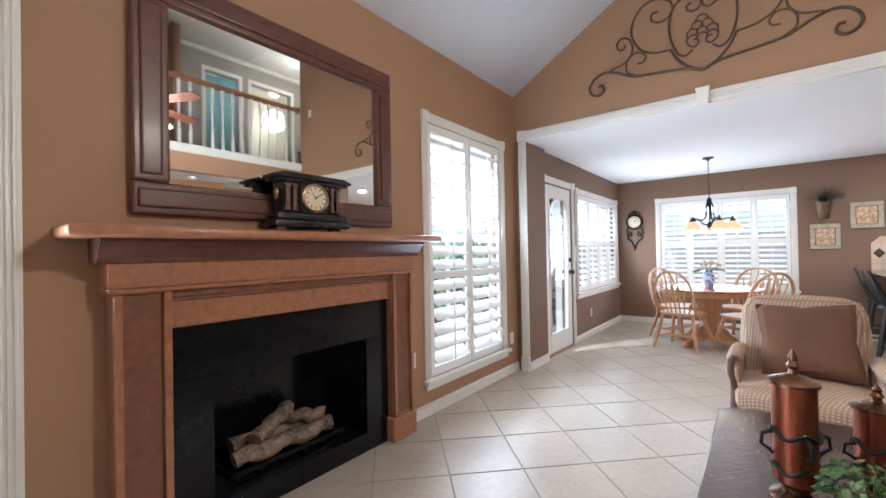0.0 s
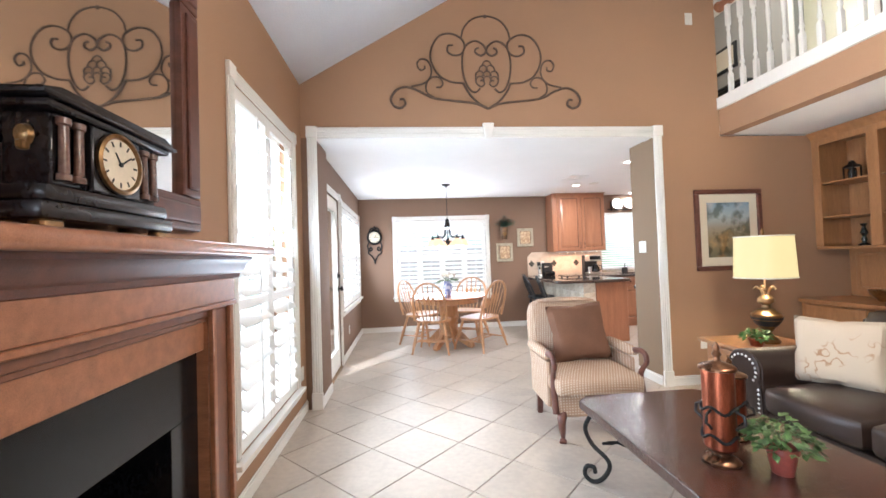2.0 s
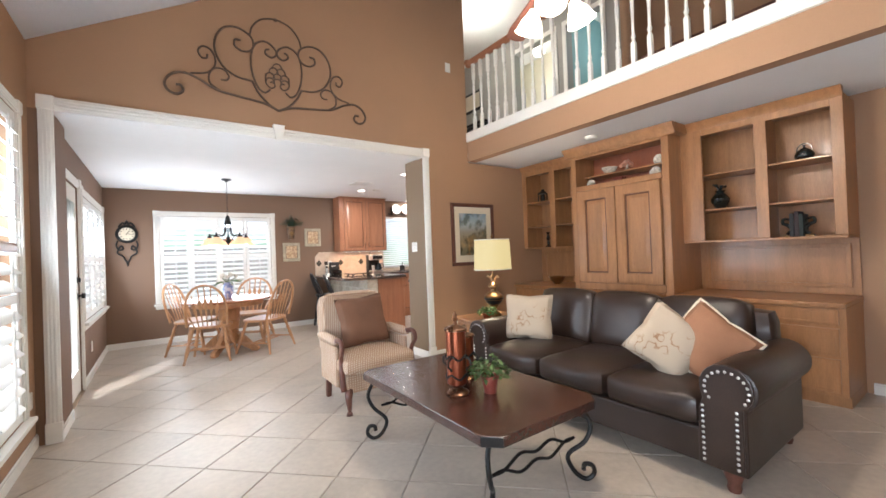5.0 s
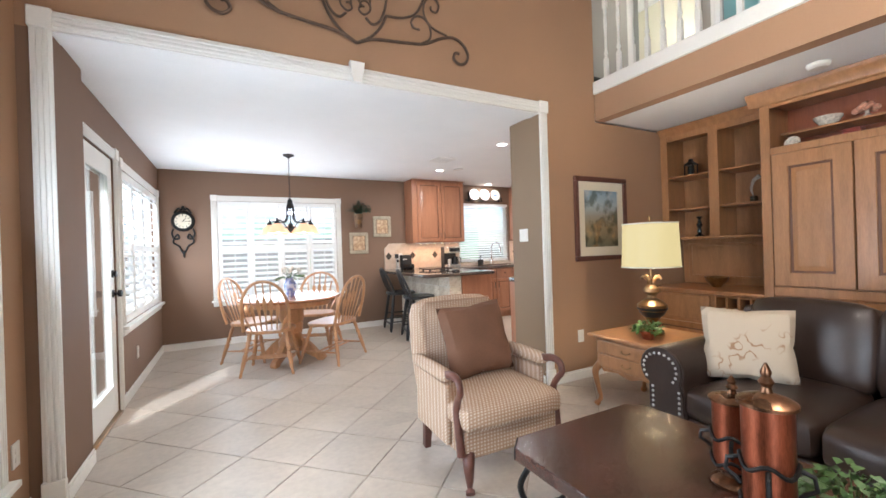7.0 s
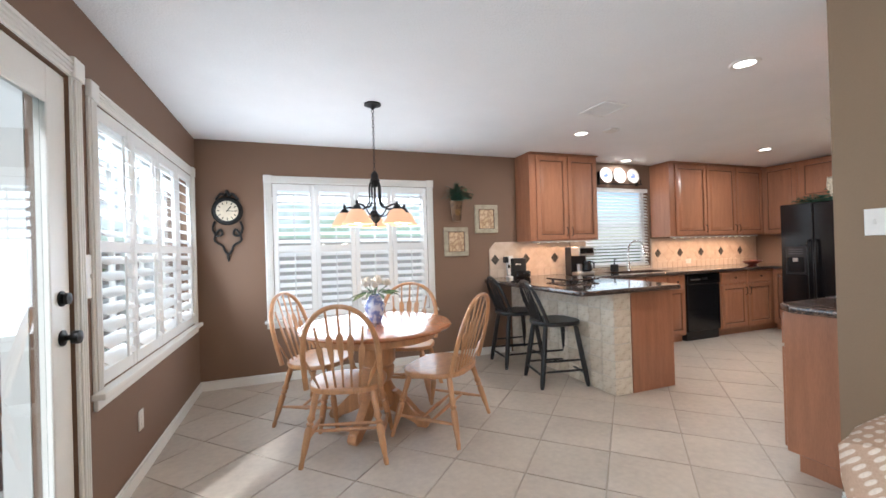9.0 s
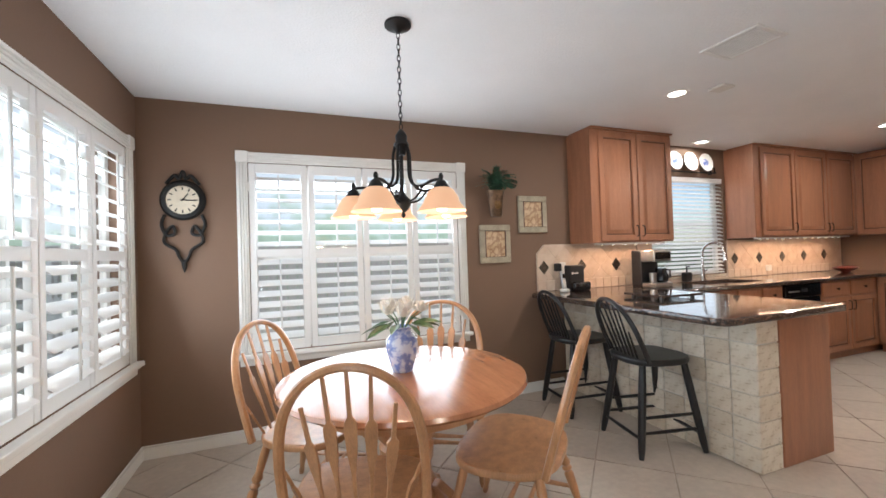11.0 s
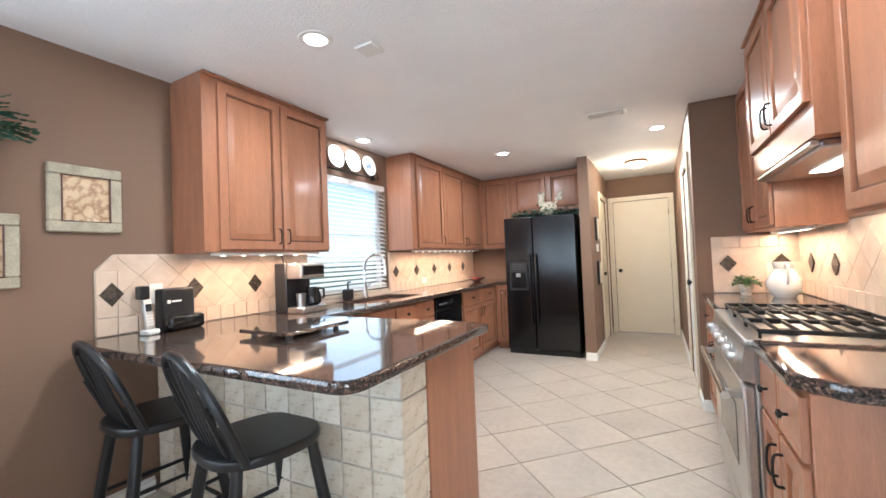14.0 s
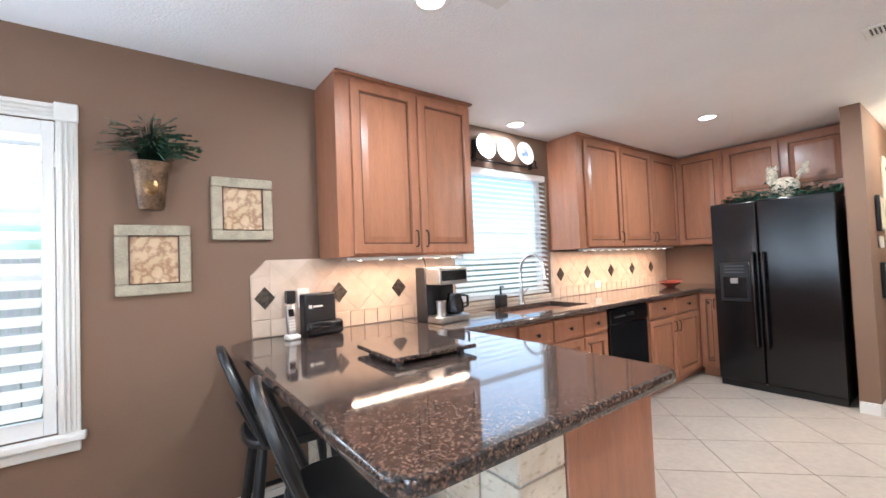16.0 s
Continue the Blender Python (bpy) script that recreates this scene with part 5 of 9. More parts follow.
def cabinet(name, m, w, d, z0, z1, fronts, material, label, group="", toe=False, crown=False):
    """A cupboard: body, and fronts (kind, x0, x1, z0, z1, handle side)."""
    c = thing(name, m, label, "cabinet", group)
    bm = bmesh.new()
    box(bm, 0, w, 0.0, d, z0 + (0.09 if toe else 0), z1, 0.002)
    if toe:
        box(bm, 0.0, w, 0.06, d, z0, z0 + 0.0898)
    part("body", bm, material, c)
    if crown:
        bm = box(bmesh.new(), -0.004, w + 0.012, -0.03, d * 0.9, z1 - 0.002, z1 + 0.012, 0.004)
        part("crown", bm, material, c)
    for kind, x0, x1, a, b, side in fronts:
        bm = bmesh.new()
        raised_door(bm, x0, x1, a, b, -0.001, 0.02, 0.055 if kind == "door" else 0.022, kind == "door")
        if kind == "drawer":
            box(bm, x0 + 0.018, x1 - 0.018, -0.020, -0.005, a + 0.018, b - 0.018, 0.005)
        f = part("cabinet_door" if kind == "door" else "drawer", bm, material, c)
        f.data.materials.append(GROOVESHADE)
        if kind == "door" and side:
            pull(f, x1 - 0.03 if side == "R" else x0 + 0.03, (a + 0.09) if z0 > 1.0 else (b - 0.10), -0.021)
        elif kind == "drawer" and side == "K":
            knob(f, (x0 + x1) / 2, (a + b) / 2, -0.021)
        elif kind == "drawer" and side:
            pull(f, (x0 + x1) / 2, (a + b) / 2, -0.021, False)
    return c


# ---- built-in shelves of the living room ----
def shelf_unit(name, m, w, d, bays, label, first=0.075):
    """Open shelves above, z from 1.30 to the ceiling, and the panelled back below them."""
    u = thing(name, m, label, "shelves")
    z0, z1 = 1.30, 2.40
    part("back_panel", box(bmesh.new(), 0.02, w - 0.02, d - 0.02, d - 0.002, z0, z1), MAPLE, u)
    part("side", box(bmesh.new(), 0, 0.022, 0.0, d, z0, z1, 0.002), MAPLE, u)
    part("side", box(bmesh.new(), w - 0.022, w, 0.0, d, z0, z1, 0.002), MAPLE, u)
    part("top", box(bmesh.new(), 0.022, w - 0.022, 0, d - 0.02, z1 - 0.03, z1), MAPLE, u)
    part("bottom", box(bmesh.new(), -0.0, w, -0.02, d, z0 - 0.025, z0, 0.005), MAPLE, u)
    xs = [0.0, *bays, w]
    for i, x in enumerate(xs):
        a = max(0, x - (0.045 if 0 < i < len(xs) - 1 else 0.0))
        b = min(w, x + (0.045 if 0 < i < len(xs) - 1 else 0.0))
        if i == 0:
            b = first
        if i == len(xs) - 1:
            a = w - 0.075
        part("stile", box(bmesh.new(), a, b, -0.022, 0.0, z0, z1, 0.003), MAPLE, u)
        if 0 < i < len(xs) - 1:
            part("divider", box(bmesh.new(), x - 0.011, x + 0.011, 0.0, d - 0.02, z0, z1 - 0.03), MAPLE, u)
    part("top_rail", box(bmesh.new(), first, w - 0.075, -0.021, 0.0, z1 - 0.09, z1, 0.003), MAPLE, u)
    for i in range(len(xs) - 1):
        a, b = xs[i] + 0.012 + (0.011 if i == 0 else 0), xs[i + 1] - 0.012 - (0.011 if i == len(xs) - 2 else 0)
        for z in (1.60, 1.94):
            part("shelf", box(bmesh.new(), a, b, 0.015, d - 0.022, z - 0.018, z, 0.004), MAPLE, u)
    part("crown", prism(bmesh.new(), [(0.0, 2.36), (-0.025, 2.37), (-0.03, 2.39), (-0.06, 2.42), (-0.075, 2.445), (0, 2.445)], w + 0.0, pose(0, 0, 0, 0, 0, 90) @ Matrix.Scale(-1, 4, (0, 1, 0)) @ pose(0, 0, 0)), MAPLE, u)
    # panelled wall under the shelves
    bm = box(bmesh.new(), 0, w, d - 0.03, d - 0.004, 0.80, z0 - 0.025)
    raised_door(bm, 0.07, w - 0.05, 0.86, z0 - 0.07, d - 0.03, 0.02, 0.03, False)
    part("lower_panel", bm, MAPLE, u)
    return u


EAST = lambda x, y: pose(x, y, 0, 0, 0, -90)
shelf_unit("bookshelf", EAST(5.0, 2.90), 1.18, 0.375, [0.653], "honey maple built-in shelves with two open bays", 0.19)
shelf_unit("bookshelf", EAST(5.0, 5.06), 1.025, 0.375, [0.53], "narrower honey maple built-in shelves beside the painting")
g = "built-in base cabinets"
cabinet("desk_cabinet", EAST(4.78, 2.90), 1.18, 0.595, 0, 0.755, [("drawer", 0.56, 1.14, 0.63, 0.745, ""), ("drawer", 0.56, 1.14, 0.40, 0.60, ""), ("drawer", 0.56, 1.14, 0.12, 0.37, ""), ("door", 0.04, 0.52, 0.12, 0.745, "")], MAPLE, "honey maple base cabinet with three drawers", g, True)
single("worktop", bb(0, 1.19, -0.04, 0.595, 0.757, 0.795, 0.008, 2), MAPLE, EAST(4.78, 2.905), "honey maple desk top under the shelves", "worktop")
single("worktop", bb(0, 1.025, -0.04, 0.595, 0.757, 0.795, 0.008, 2), MAPLE, EAST(4.78, 5.06), "honey maple top under the narrow shelves", "worktop")
cabinet("wine_cabinet", EAST(4.78, 5.06), 0.605, 0.595, 0, 0.755, [("drawer", 0.04, 0.58, 0.50, 0.74, ""), ("door", 0.04, 0.58, 0.12, 0.47, "")], MAPLE, "honey maple base cabinet with a drawer", g, True)
rack = thing("wine_rack", EAST(4.78, 4.454), "honey maple wine rack with square openings", "rack", g)
bm = box(bmesh.new(), 0, 0.42, 0.30, 0.595, 0, 0.755)
part("body", bm, BLACKPAINT, rack)
for k in range(5):
    x = 0.0 + k * 0.098
    part("upright", box(bmesh.new(), x, x + 0.022, 0.0, 0.30, 0.09, 0.755, 0.003), MAPLE, rack)
for k in range(6):
    z = 0.10 + k * 0.126
    part("rail", box(bmesh.new(), 0.003, 0.41, 0.004, 0.30, z, z + 0.02, 0.003), MAPLE, rack)

tower = thing("media_cabinet", EAST(4.75, 4.03), "tall honey maple media cabinet with display niche and panelled doors", "cabinet")
TW = 1.13
part("side", box(bmesh.new(), 0, 0.03, 0, 0.62, 0.09, 2.36, 0.003), MAPLE, tower)
part("side", box(bmesh.new(), TW - 0.03, TW, 0, 0.62, 0.09, 2.36, 0.003), MAPLE, tower)
part("back_panel", box(bmesh.new(), 0.03, TW - 0.03, 0.40, 0.42, 1.94, 2.36), mat("reddish_niche_wood", (0.30, 0.10, 0.05), 0.4, var=0.1, scale=3, fine=30, stretch=(7, 7, 0.8)), tower, "reddish niche back")
part("body", box(bmesh.new(), 0.03, TW - 0.03, 0.004, 0.62, 0.0, 1.97), MAPLE, tower)
for a, b, c, d in ((0, 0.07, 0.09, 2.36), (TW - 0.07, TW, 0.09, 2.36), (0.07, TW - 0.07, 1.93, 1.99), (0.07, TW - 0.07, 2.31, 2.36), (0.07, TW - 0.07, 0.80, 0.87)):
    part("stile" if b - a < 0.1 else "rail", box(bmesh.new(), a, b, -0.02, 0.002, c, d, 0.004), MAPLE, tower)
part("shelf", box(bmesh.new(), 0.08, TW - 0.04, 0.14, 0.40, 2.10, 2.118, 0.003), MAPLE, tower, "reddish glass-edged niche shelf")
for a, b in ((0.085, 0.560), (0.570, 1.045)):
    f = part("cabinet_door", raised_door(bmesh.new(), a, b, 0.88, 1.925, -0.021, 0.022, 0.105, True, 0.016), MAPLE, tower)
    f.data.materials.append(GROOVESHADE)
    f = part("drawer", raised_door(bmesh.new(), a, b, 0.12, 0.79, -0.021, 0.02, 0.08, True, 0.016), MAPLE, tower)
    f.data.materials.append(GROOVESHADE)
part("crown", prism(bmesh.new(), [(-0.021, 2.335), (-0.034, 2.345), (-0.035, 2.37), (-0.07, 2.41), (-0.085, 2.44), (-0.085, 2.447), (0.62, 2.447), (0.62, 2.362), (-0.021, 2.362)], TW + 0.14, Matrix.Translation((-0.07, 0, 0)) @ pose(0, 0, 0, 0, 0, 90) @ Matrix.Scale(-1, 4, (0, 1, 0))), MAPLE, tower)


def turned(name, m, profile, material, label, category, seg=22):
    return single(name, lathe(bmesh.new(), profile, seg), material, m, label, category)


# ornaments on the shelves
DARKGLAZE = mat("dark_glazed_pottery", (0.02, 0.022, 0.018), 0.2, var=0.4, scale=14, coat=0.4)
PALEGLAZE = mat("pale_decorated_china", (0.60, 0.55, 0.46), 0.2, var=0.25, scale=40, fine=90, coat=0.4)
SALMON = mat("salmon_porcelain", (0.60, 0.30, 0.20), 0.3, var=0.3, scale=30, fine=90)
vase = thing("vase", pose(5.17, 2.635, 1.60), "dark glazed vase with dry pods on a shelf", "vase")
part("body", lathe(bmesh.new(), [(0.035, 0), (0.04, 0.01), (0.075, 0.07), (0.08, 0.10), (0.05, 0.14), (0.03, 0.16), (0.045, 0.18)], 24), DARKGLAZE, vase)
bm = bmesh.new()
for k in range(7):
    a = k * 0.9
    tube(bm, [(0, 0, 0.16), (0.02 * math.cos(a), 0.02 * math.sin(a), 0.21), (0.055 * math.cos(a), 0.055 * math.sin(a), 0.23 + 0.02 * math.sin(k))], 0.006, 6, taper=[0.6, 1, 1.8])
part("pods", bm, DARKGLAZE, vase)
pot = thing("teapot", pose(5.18, 2.0, 1.94), "small dark round teapot on a shelf", "teapot")
part("body", lathe(bmesh.new(), [(0.035, 0), (0.06, 0.02), (0.068, 0.055), (0.05, 0.09), (0.03, 0.10)], 22), DARKGLAZE, pot)
part("lid", lathe(bmesh.new(), [(0.034, 0.10), (0.02, 0.112), (0.006, 0.118), (0.012, 0.135), (0.002, 0.14)], 16), DARKGLAZE, pot)
part("handle", tube(bmesh.new(), [(0, -0.05 * math.cos(a), 0.09 + 0.06 * math.sin(a)) for a in [math.pi * k / 10 for k in range(11)]], 0.004, 6), DARKGLAZE, pot)
for y, s in ((2.125, 1), (1.985, -1)):
    b = thing("bookend", pose(5.16, y, 1.30, 0, 0, 90 * s), "dark bronze scrolled bird bookend", "bookend", "pair of bookends")
    part("base", box(bmesh.new(), -0.045, 0.035, -0.03, 0.03, 0, 0.018, 0.004), BRASS, b)
    part("figure", tube(bmesh.new(), curve([(0.0, 0, 0.018), (-0.03, 0, 0.06), (0.0, 0, 0.10), (0.035, 0, 0.12), (0.03, 0, 0.155), (-0.01, 0, 0.15), (-0.02, 0, 0.12)], 5), 0.014, 8, taper=[1.4 - 0.03 * k for k in range(31)]), DARKGLAZE, b)
for k, (y, h, c) in enumerate(((2.085, 0.20, (0.02, 0.02, 0.022)), (2.052, 0.215, (0.035, 0.02, 0.02)), (2.022, 0.19, (0.02, 0.03, 0.025)))):
    b = thing("book", pose(5.17, y, 1.30), "dark clothbound book between bookends", "book", "books between the bookends")
    part("cover", box(bmesh.new(), -0.08, 0.08, -0.014, 0.014, 0, h, 0.003), mat("book_cloth_%d" % k, c, 0.7), b)
    part("pages", box(bmesh.new(), -0.076, 0.0815, -0.011, 0.011, 0.006, h - 0.006), MATBOARD, b)


def display_plate(m, r, material, label):
    p = thing("display_plate", m, label, "plate")
    part("dish", lathe(bmesh.new(), [(0.002, 0.004), (r * 0.6, 0.006), (r * 0.7, 0.012), (r, 0.018), (r, 0.014), (r * 0.66, 0.0), (0.002, 0.0)], 30, pose(0, 0, r, 90 - 12)), material, p)
    part("stand", tube(bmesh.new(), [(-r * 0.4, -0.045, 0.004), (-r * 0.35, 0.0, 0.004), (-r * 0.3, 0.025, r * 0.9), (r * 0.3, 0.025, r * 0.9), (r * 0.35, 0.0, 0.004), (r * 0.4, -0.045, 0.004)], 0.003, 5), BRASS, p, "wire stand")
    return p


display_plate(pose(4.92, 3.88, 1.972, 0, 0, -90), 0.055, PALEGLAZE, "oval pale plate in the display niche")
display_plate(pose(4.94, 3.13, 1.972, 0, 0, -90), 0.06, PALEGLAZE, "small pale plate at the niche end")
display_plate(pose(5.0, 3.12, 2.118, 0, 0, -90), 0.055, PALEGLAZE, "pale plate on the niche shelf")
turned("bowl", pose(4.98, 3.68, 2.118), [(0.03, 0), (0.05, 0.01), (0.085, 0.06), (0.09, 0.075), (0.08, 0.06), (0.04, 0.015)], PALEGLAZE, "patterned pale bowl on the niche shelf", "bowl")
fig = thing("porcelain_flower", pose(4.97, 3.46, 2.118), "salmon porcelain rose ornament on the niche shelf", "ornament")
bm = bmesh.new()
for k in range(16):
    a, r = k * 2.4, 0.006 + 0.0035 * k
    lathe(bm, [(0.002, 0), (0.022, 0.006), (0.026, 0.02), (0.016, 0.03)], 8, pose(r * math.cos(a), r * math.sin(a), 0.09 - 0.003 * k, 50 * math.cos(a), 50 * math.sin(a), 0))
part("petals", bm, SALMON, fig)
part("base", lathe(bmesh.new(), [(0.035, 0), (0.03, 0.01), (0.012, 0.03), (0.015, 0.07)], 14), PALEGLAZE, fig)
single("wooden_box", bb(-0.05, 0.05, -0.05, 0.05, 0, 0.08, 0.005), TERRA, pose(4.92, 3.52, 1.972), "reddish box below the rose ornament", "box")
lan = thing("lantern", pose(5.17, 4.85, 1.94), "small dark metal lantern on a shelf", "lantern")
part("base", box(bmesh.new(), -0.05, 0.05, -0.05, 0.05, 0, 0.015, 0.003), BLACKIRON, lan)
for sx in (-1, 1):
    for sy in (-1, 1):
        part("post", box(bmesh.new(), sx * 0.042 - 0.005, sx * 0.042 + 0.005, sy * 0.042 - 0.005, sy * 0.042 + 0.005, 0.015, 0.12), BLACKIRON, lan)
part("roof", lathe(bmesh.new(), [(0.072, 0.12), (0.06, 0.135), (0.03, 0.155), (0.02, 0.175), (0.026, 0.18), (0.003, 0.19)], 4, pose(0, 0, 0, 0, 0, 45)), BLACKIRON, lan)
part("pot", lathe(bmesh.new(), [(0.03, 0.015), (0.035, 0.06), (0.03, 0.11)], 14), DARKGLAZE, lan)
st = thing("candlestick", pose(5.17, 4.78, 1.30), "dark carved candlestick on the lowest shelf", "candlestick")
part("stem", lathe(bmesh.new(), [(0.045, 0), (0.04, 0.012), (0.015, 0.03), (0.022, 0.06), (0.014, 0.09), (0.03, 0.12), (0.02, 0.15), (0.012, 0.18), (0.028, 0.205), (0.02, 0.21)], 18), DARKGLAZE, st)
ob = turned("bowl", pose(5.08, 4.58, 0.795), [(0.04, 0), (0.045, 0.012), (0.09, 0.06), (0.105, 0.10), (0.098, 0.10), (0.08, 0.055), (0.03, 0.02)], BRASS, "bronze footed bowl on the cabinet top", "bowl")
w = thing("calla_vase", pose(5.17, 4.28, 1.60), "small dark vase with one white calla flower", "vase")
part("body", box(bmesh.new(), -0.025, 0.025, -0.025, 0.025, 0, 0.06, 0.006), DARKGLAZE, w)
part("flower", tube(bmesh.new(), curve([(0, 0, 0.05), (0, 0.02, 0.12), (0, 0.0, 0.20), (0, -0.05, 0.24)], 5), 0.012, 8, taper=[0.3 + 0.1 * k for k in range(16)]), PALEGLAZE, w)

# smoke alarm below the loft
al = thing("smoke_alarm", pose(4.45, 3.55, 2.452), "white round smoke alarm under the loft", "alarm")
part("body", lathe(bmesh.new(), [(0.065, 0), (0.065, -0.018), (0.05, -0.035), (0.01, -0.036)], 24), PLASTICWHITE, al)


# ---- ceiling fan ----
fan = thing("ceiling_fan", pose(2.473, 2.42, 0.1085) @ Matrix.Scale(0.88, 4), "ceiling fan with dark cherry blades and three lit glass shades", "fan")
FAN_TOP = 4.90
part("rod", rod(bmesh.new(), (0, 0, 3.12), (0, 0, FAN_TOP), 0.013), RUSTIRON, fan)
part("canopy", lathe(bmesh.new(), [(0.02, FAN_TOP - 0.14), (0.07, FAN_TOP - 0.06), (0.075, FAN_TOP + 0.02)], 20), RUSTIRON, fan)
part("motor", lathe(bmesh.new(), [(0.05, 2.96), (0.10, 2.975), (0.13, 3.01), (0.13, 3.07), (0.09, 3.12), (0.03, 3.15)], 28), RUSTIRON, fan)
part("light_stem", lathe(bmesh.new(), [(0.02, 2.82), (0.035, 2.84), (0.03, 2.88), (0.055, 2.91), (0.05, 2.96)], 20), RUSTIRON, fan)
for k in range(4):
    r = pose(0, 0, 3.0, 0, 0, -26 + 90 * k)
    bm = prism(bmesh.new(), [(0.20, -0.055), (0.58, -0.08), (0.69, -0.07), (0.715, -0.02), (0.715, 0.02), (0.69, 0.07), (0.58, 0.08), (0.20, 0.055)], 0.008, r @ pose(0, 0, 0, 90 + 11), 0.002)
    blade = part("blade", bm, CHERRY, fan)
    bm = tube(bmesh.new(), [r @ Vector(p) for p in ((0.10, 0, 0.01), (0.15, 0.0, -0.012), (0.20, 0.0, -0.008), (0.26, 0, -0.006))], 0.02, 8, flat=0.35)
    part("blade_iron", bm, RUSTIRON, blade)
for k in range(3):
    a = radians(95 + 120 * k)
    c, s = math.cos(a), math.sin(a)
    arm = part("light_arm", tube(bmesh.new(), curve([(0.03 * c, 0.03 * s, 2.90), (0.09 * c, 0.09 * s, 2.935), (0.13 * c, 0.13 * s, 2.91), (0.14 * c, 0.14 * s, 2.88)], 4), 0.009, 8), RUSTIRON, fan)
    tilt = Matrix.Translation((0.14 * c, 0.14 * s, 2.88)) @ Euler((0.0, radians(-22), a)).to_matrix().to_4x4() @ Matrix.Scale(1.22, 4)
    part("shade", lathe(bmesh.new(), [(0.026, 0.0), (0.030, -0.02), (0.055, -0.06), (0.068, -0.10), (0.075, -0.115), (0.072, -0.115), (0.05, -0.06), (0.02, -0.012)], 20, tilt, False), OPAL, arm, "lit opal glass shade")
lamp("fan_light", "POINT", pose(2.473, 2.42, 2.42), 85, (1.0, 0.83, 0.62), 0.12)

# ---- loft balustrade ----
bal = thing("balustrade", pose(4.05, 0, 2.82), "white turned balusters under a brown handrail along the loft", "railing")
part("handrail", box(box(bmesh.new(), -0.03, 0.03, -1.29, 5.06, 0.90, 0.955, 0.012, 2), -0.02, 0.02, -1.29, 5.06, 0.885, 0.90), MANTEL, bal, "brown stained handrail")
base = bmesh.new()
box(base, -0.019, 0.019, -0.019, 0.019, 0.0, 0.20, 0.003)
lathe(base, [(0.019, 0.20), (0.012, 0.225), (0.021, 0.25), (0.013, 0.28), (0.012, 0.40), (0.017, 0.50), (0.018, 0.56), (0.012, 0.62), (0.02, 0.645), (0.013, 0.665), (0.019, 0.68)], 10)
box(base, -0.019, 0.019, -0.019, 0.019, 0.68, 0.886, 0.003)
base_mesh = mesh("baluster", base, WHITE)
y = 4.96
while y > -1.2:
    if min(abs(y - 3.54), abs(y - 1.94)) > 0.08:
        ob = new("baluster", base_mesh)
        ob.parent = bal
        ob.matrix_basis = pose(0, y, 0)
    y -= 0.142
for y in (3.54, 1.94):
    bm = box(bmesh.new(), -0.045, 0.045, -0.045, 0.045, 0, 0.28, 0.006)
    lathe(bm, [(0.045, 0.28), (0.03, 0.32), (0.035, 0.50), (0.028, 0.70), (0.04, 0.74), (0.03, 0.78)], 14)
    box(bm, -0.042, 0.042, -0.042, 0.042, 0.78, 0.98, 0.006)
    lathe(bm, [(0.05, 0.98), (0.055, 0.995), (0.04, 1.02), (0.045, 1.05), (0.02, 1.08), (0.002, 1.085)], 14)
    part("newel_post", bm, MANTEL, bal, "brown stained newel post")
part("rosette", lathe(bmesh.new(), [(0.055, 0), (0.055, 0.012), (0.03, 0.02)], 16, pose(0, 5.066, 0.925, 90)), MANTEL, bal)
for y0, y1 in ((4.38, 5.00), (5.25, 6.14)):
    fr = tagged(new("door_1"), "white cased doorway in the loft wall", "doorway", kind="structure")
    fr.matrix_world = pose(6.06, 0, 2.76)
    part("casing", box(bmesh.new(), -0.02, 0, y0 - 0.07, y0, 0, 2.07, 0.004), WHITE, fr)
    part("casing", box(bmesh.new(), -0.02, 0, y1, y1 + 0.07, 0, 2.07, 0.004), WHITE, fr)
    part("head_casing", box(bmesh.new(), -0.022, 0, y0 - 0.07, y1 + 0.07, 2.07, 2.14, 0.004), WHITE, fr)
lamp("upstairs_room_light", "POINT", pose(6.7, 6.1, 4.4), 14, (1.0, 0.93, 0.80), 0.25)
lamp("aqua_room_light", "POINT", pose(6.7, 4.4, 4.6), 8, (1.0, 0.95, 0.90), 0.2)
gl = thing("ceiling_globe", pose(6.75, 6.15, 5.23), "lit white globe light on the upstairs ceiling", "light")
part("base", lathe(bmesh.new(), [(0.07, 0), (0.07, -0.03), (0.05, -0.05)], 18), BRASS, gl)
part("globe", lathe(bmesh.new(), [(0.05, -0.05), (0.11, -0.10), (0.12, -0.16), (0.08, -0.22), (0.01, -0.24)], 22), OPAL, gl)
lamp("loft_light", "POINT", pose(5.0, 6.0, 4.75), 32, (1.0, 0.88, 0.70), 0.15)
con = thing("console_table", pose(5.62, 2.62, 2.76), "long reddish wooden console against the loft wall", "table")
part("tabletop", box(bmesh.new(), -0.25, 0.30, -0.85, 0.85, 0.70, 0.74, 0.01, 2), CHERRY, con)
part("apron", box(bmesh.new(), -0.22, 0.28, -0.80, 0.80, 0.48, 0.70, 0.005), CHERRY, con)
for sx in (-0.20, 0.25):
    for sy in (-0.77, 0.77):
        part("leg", spindle(bmesh.new(), (sx, sy, 0), (sx, sy, 0.50), [(0, 0.02), (0.1, 0.03), (0.5, 0.025), (0.9, 0.035), (1, 0.035)], 12), CHERRY, con)
frm = thing("picture_frame", pose(6.058, 7.35, 4.35, 0, 0, -90), "black framed picture on the grey loft wall", "picture")
part("frame", box(bmesh.new(), -0.30, 0.30, -0.03, -0.002, -0.20, 0.20, 0.006), BLACKPAINT, frm)
part("picture", box(bmesh.new(), -0.25, 0.25, -0.034, -0.0305, -0.15, 0.15), MATBOARD, frm)
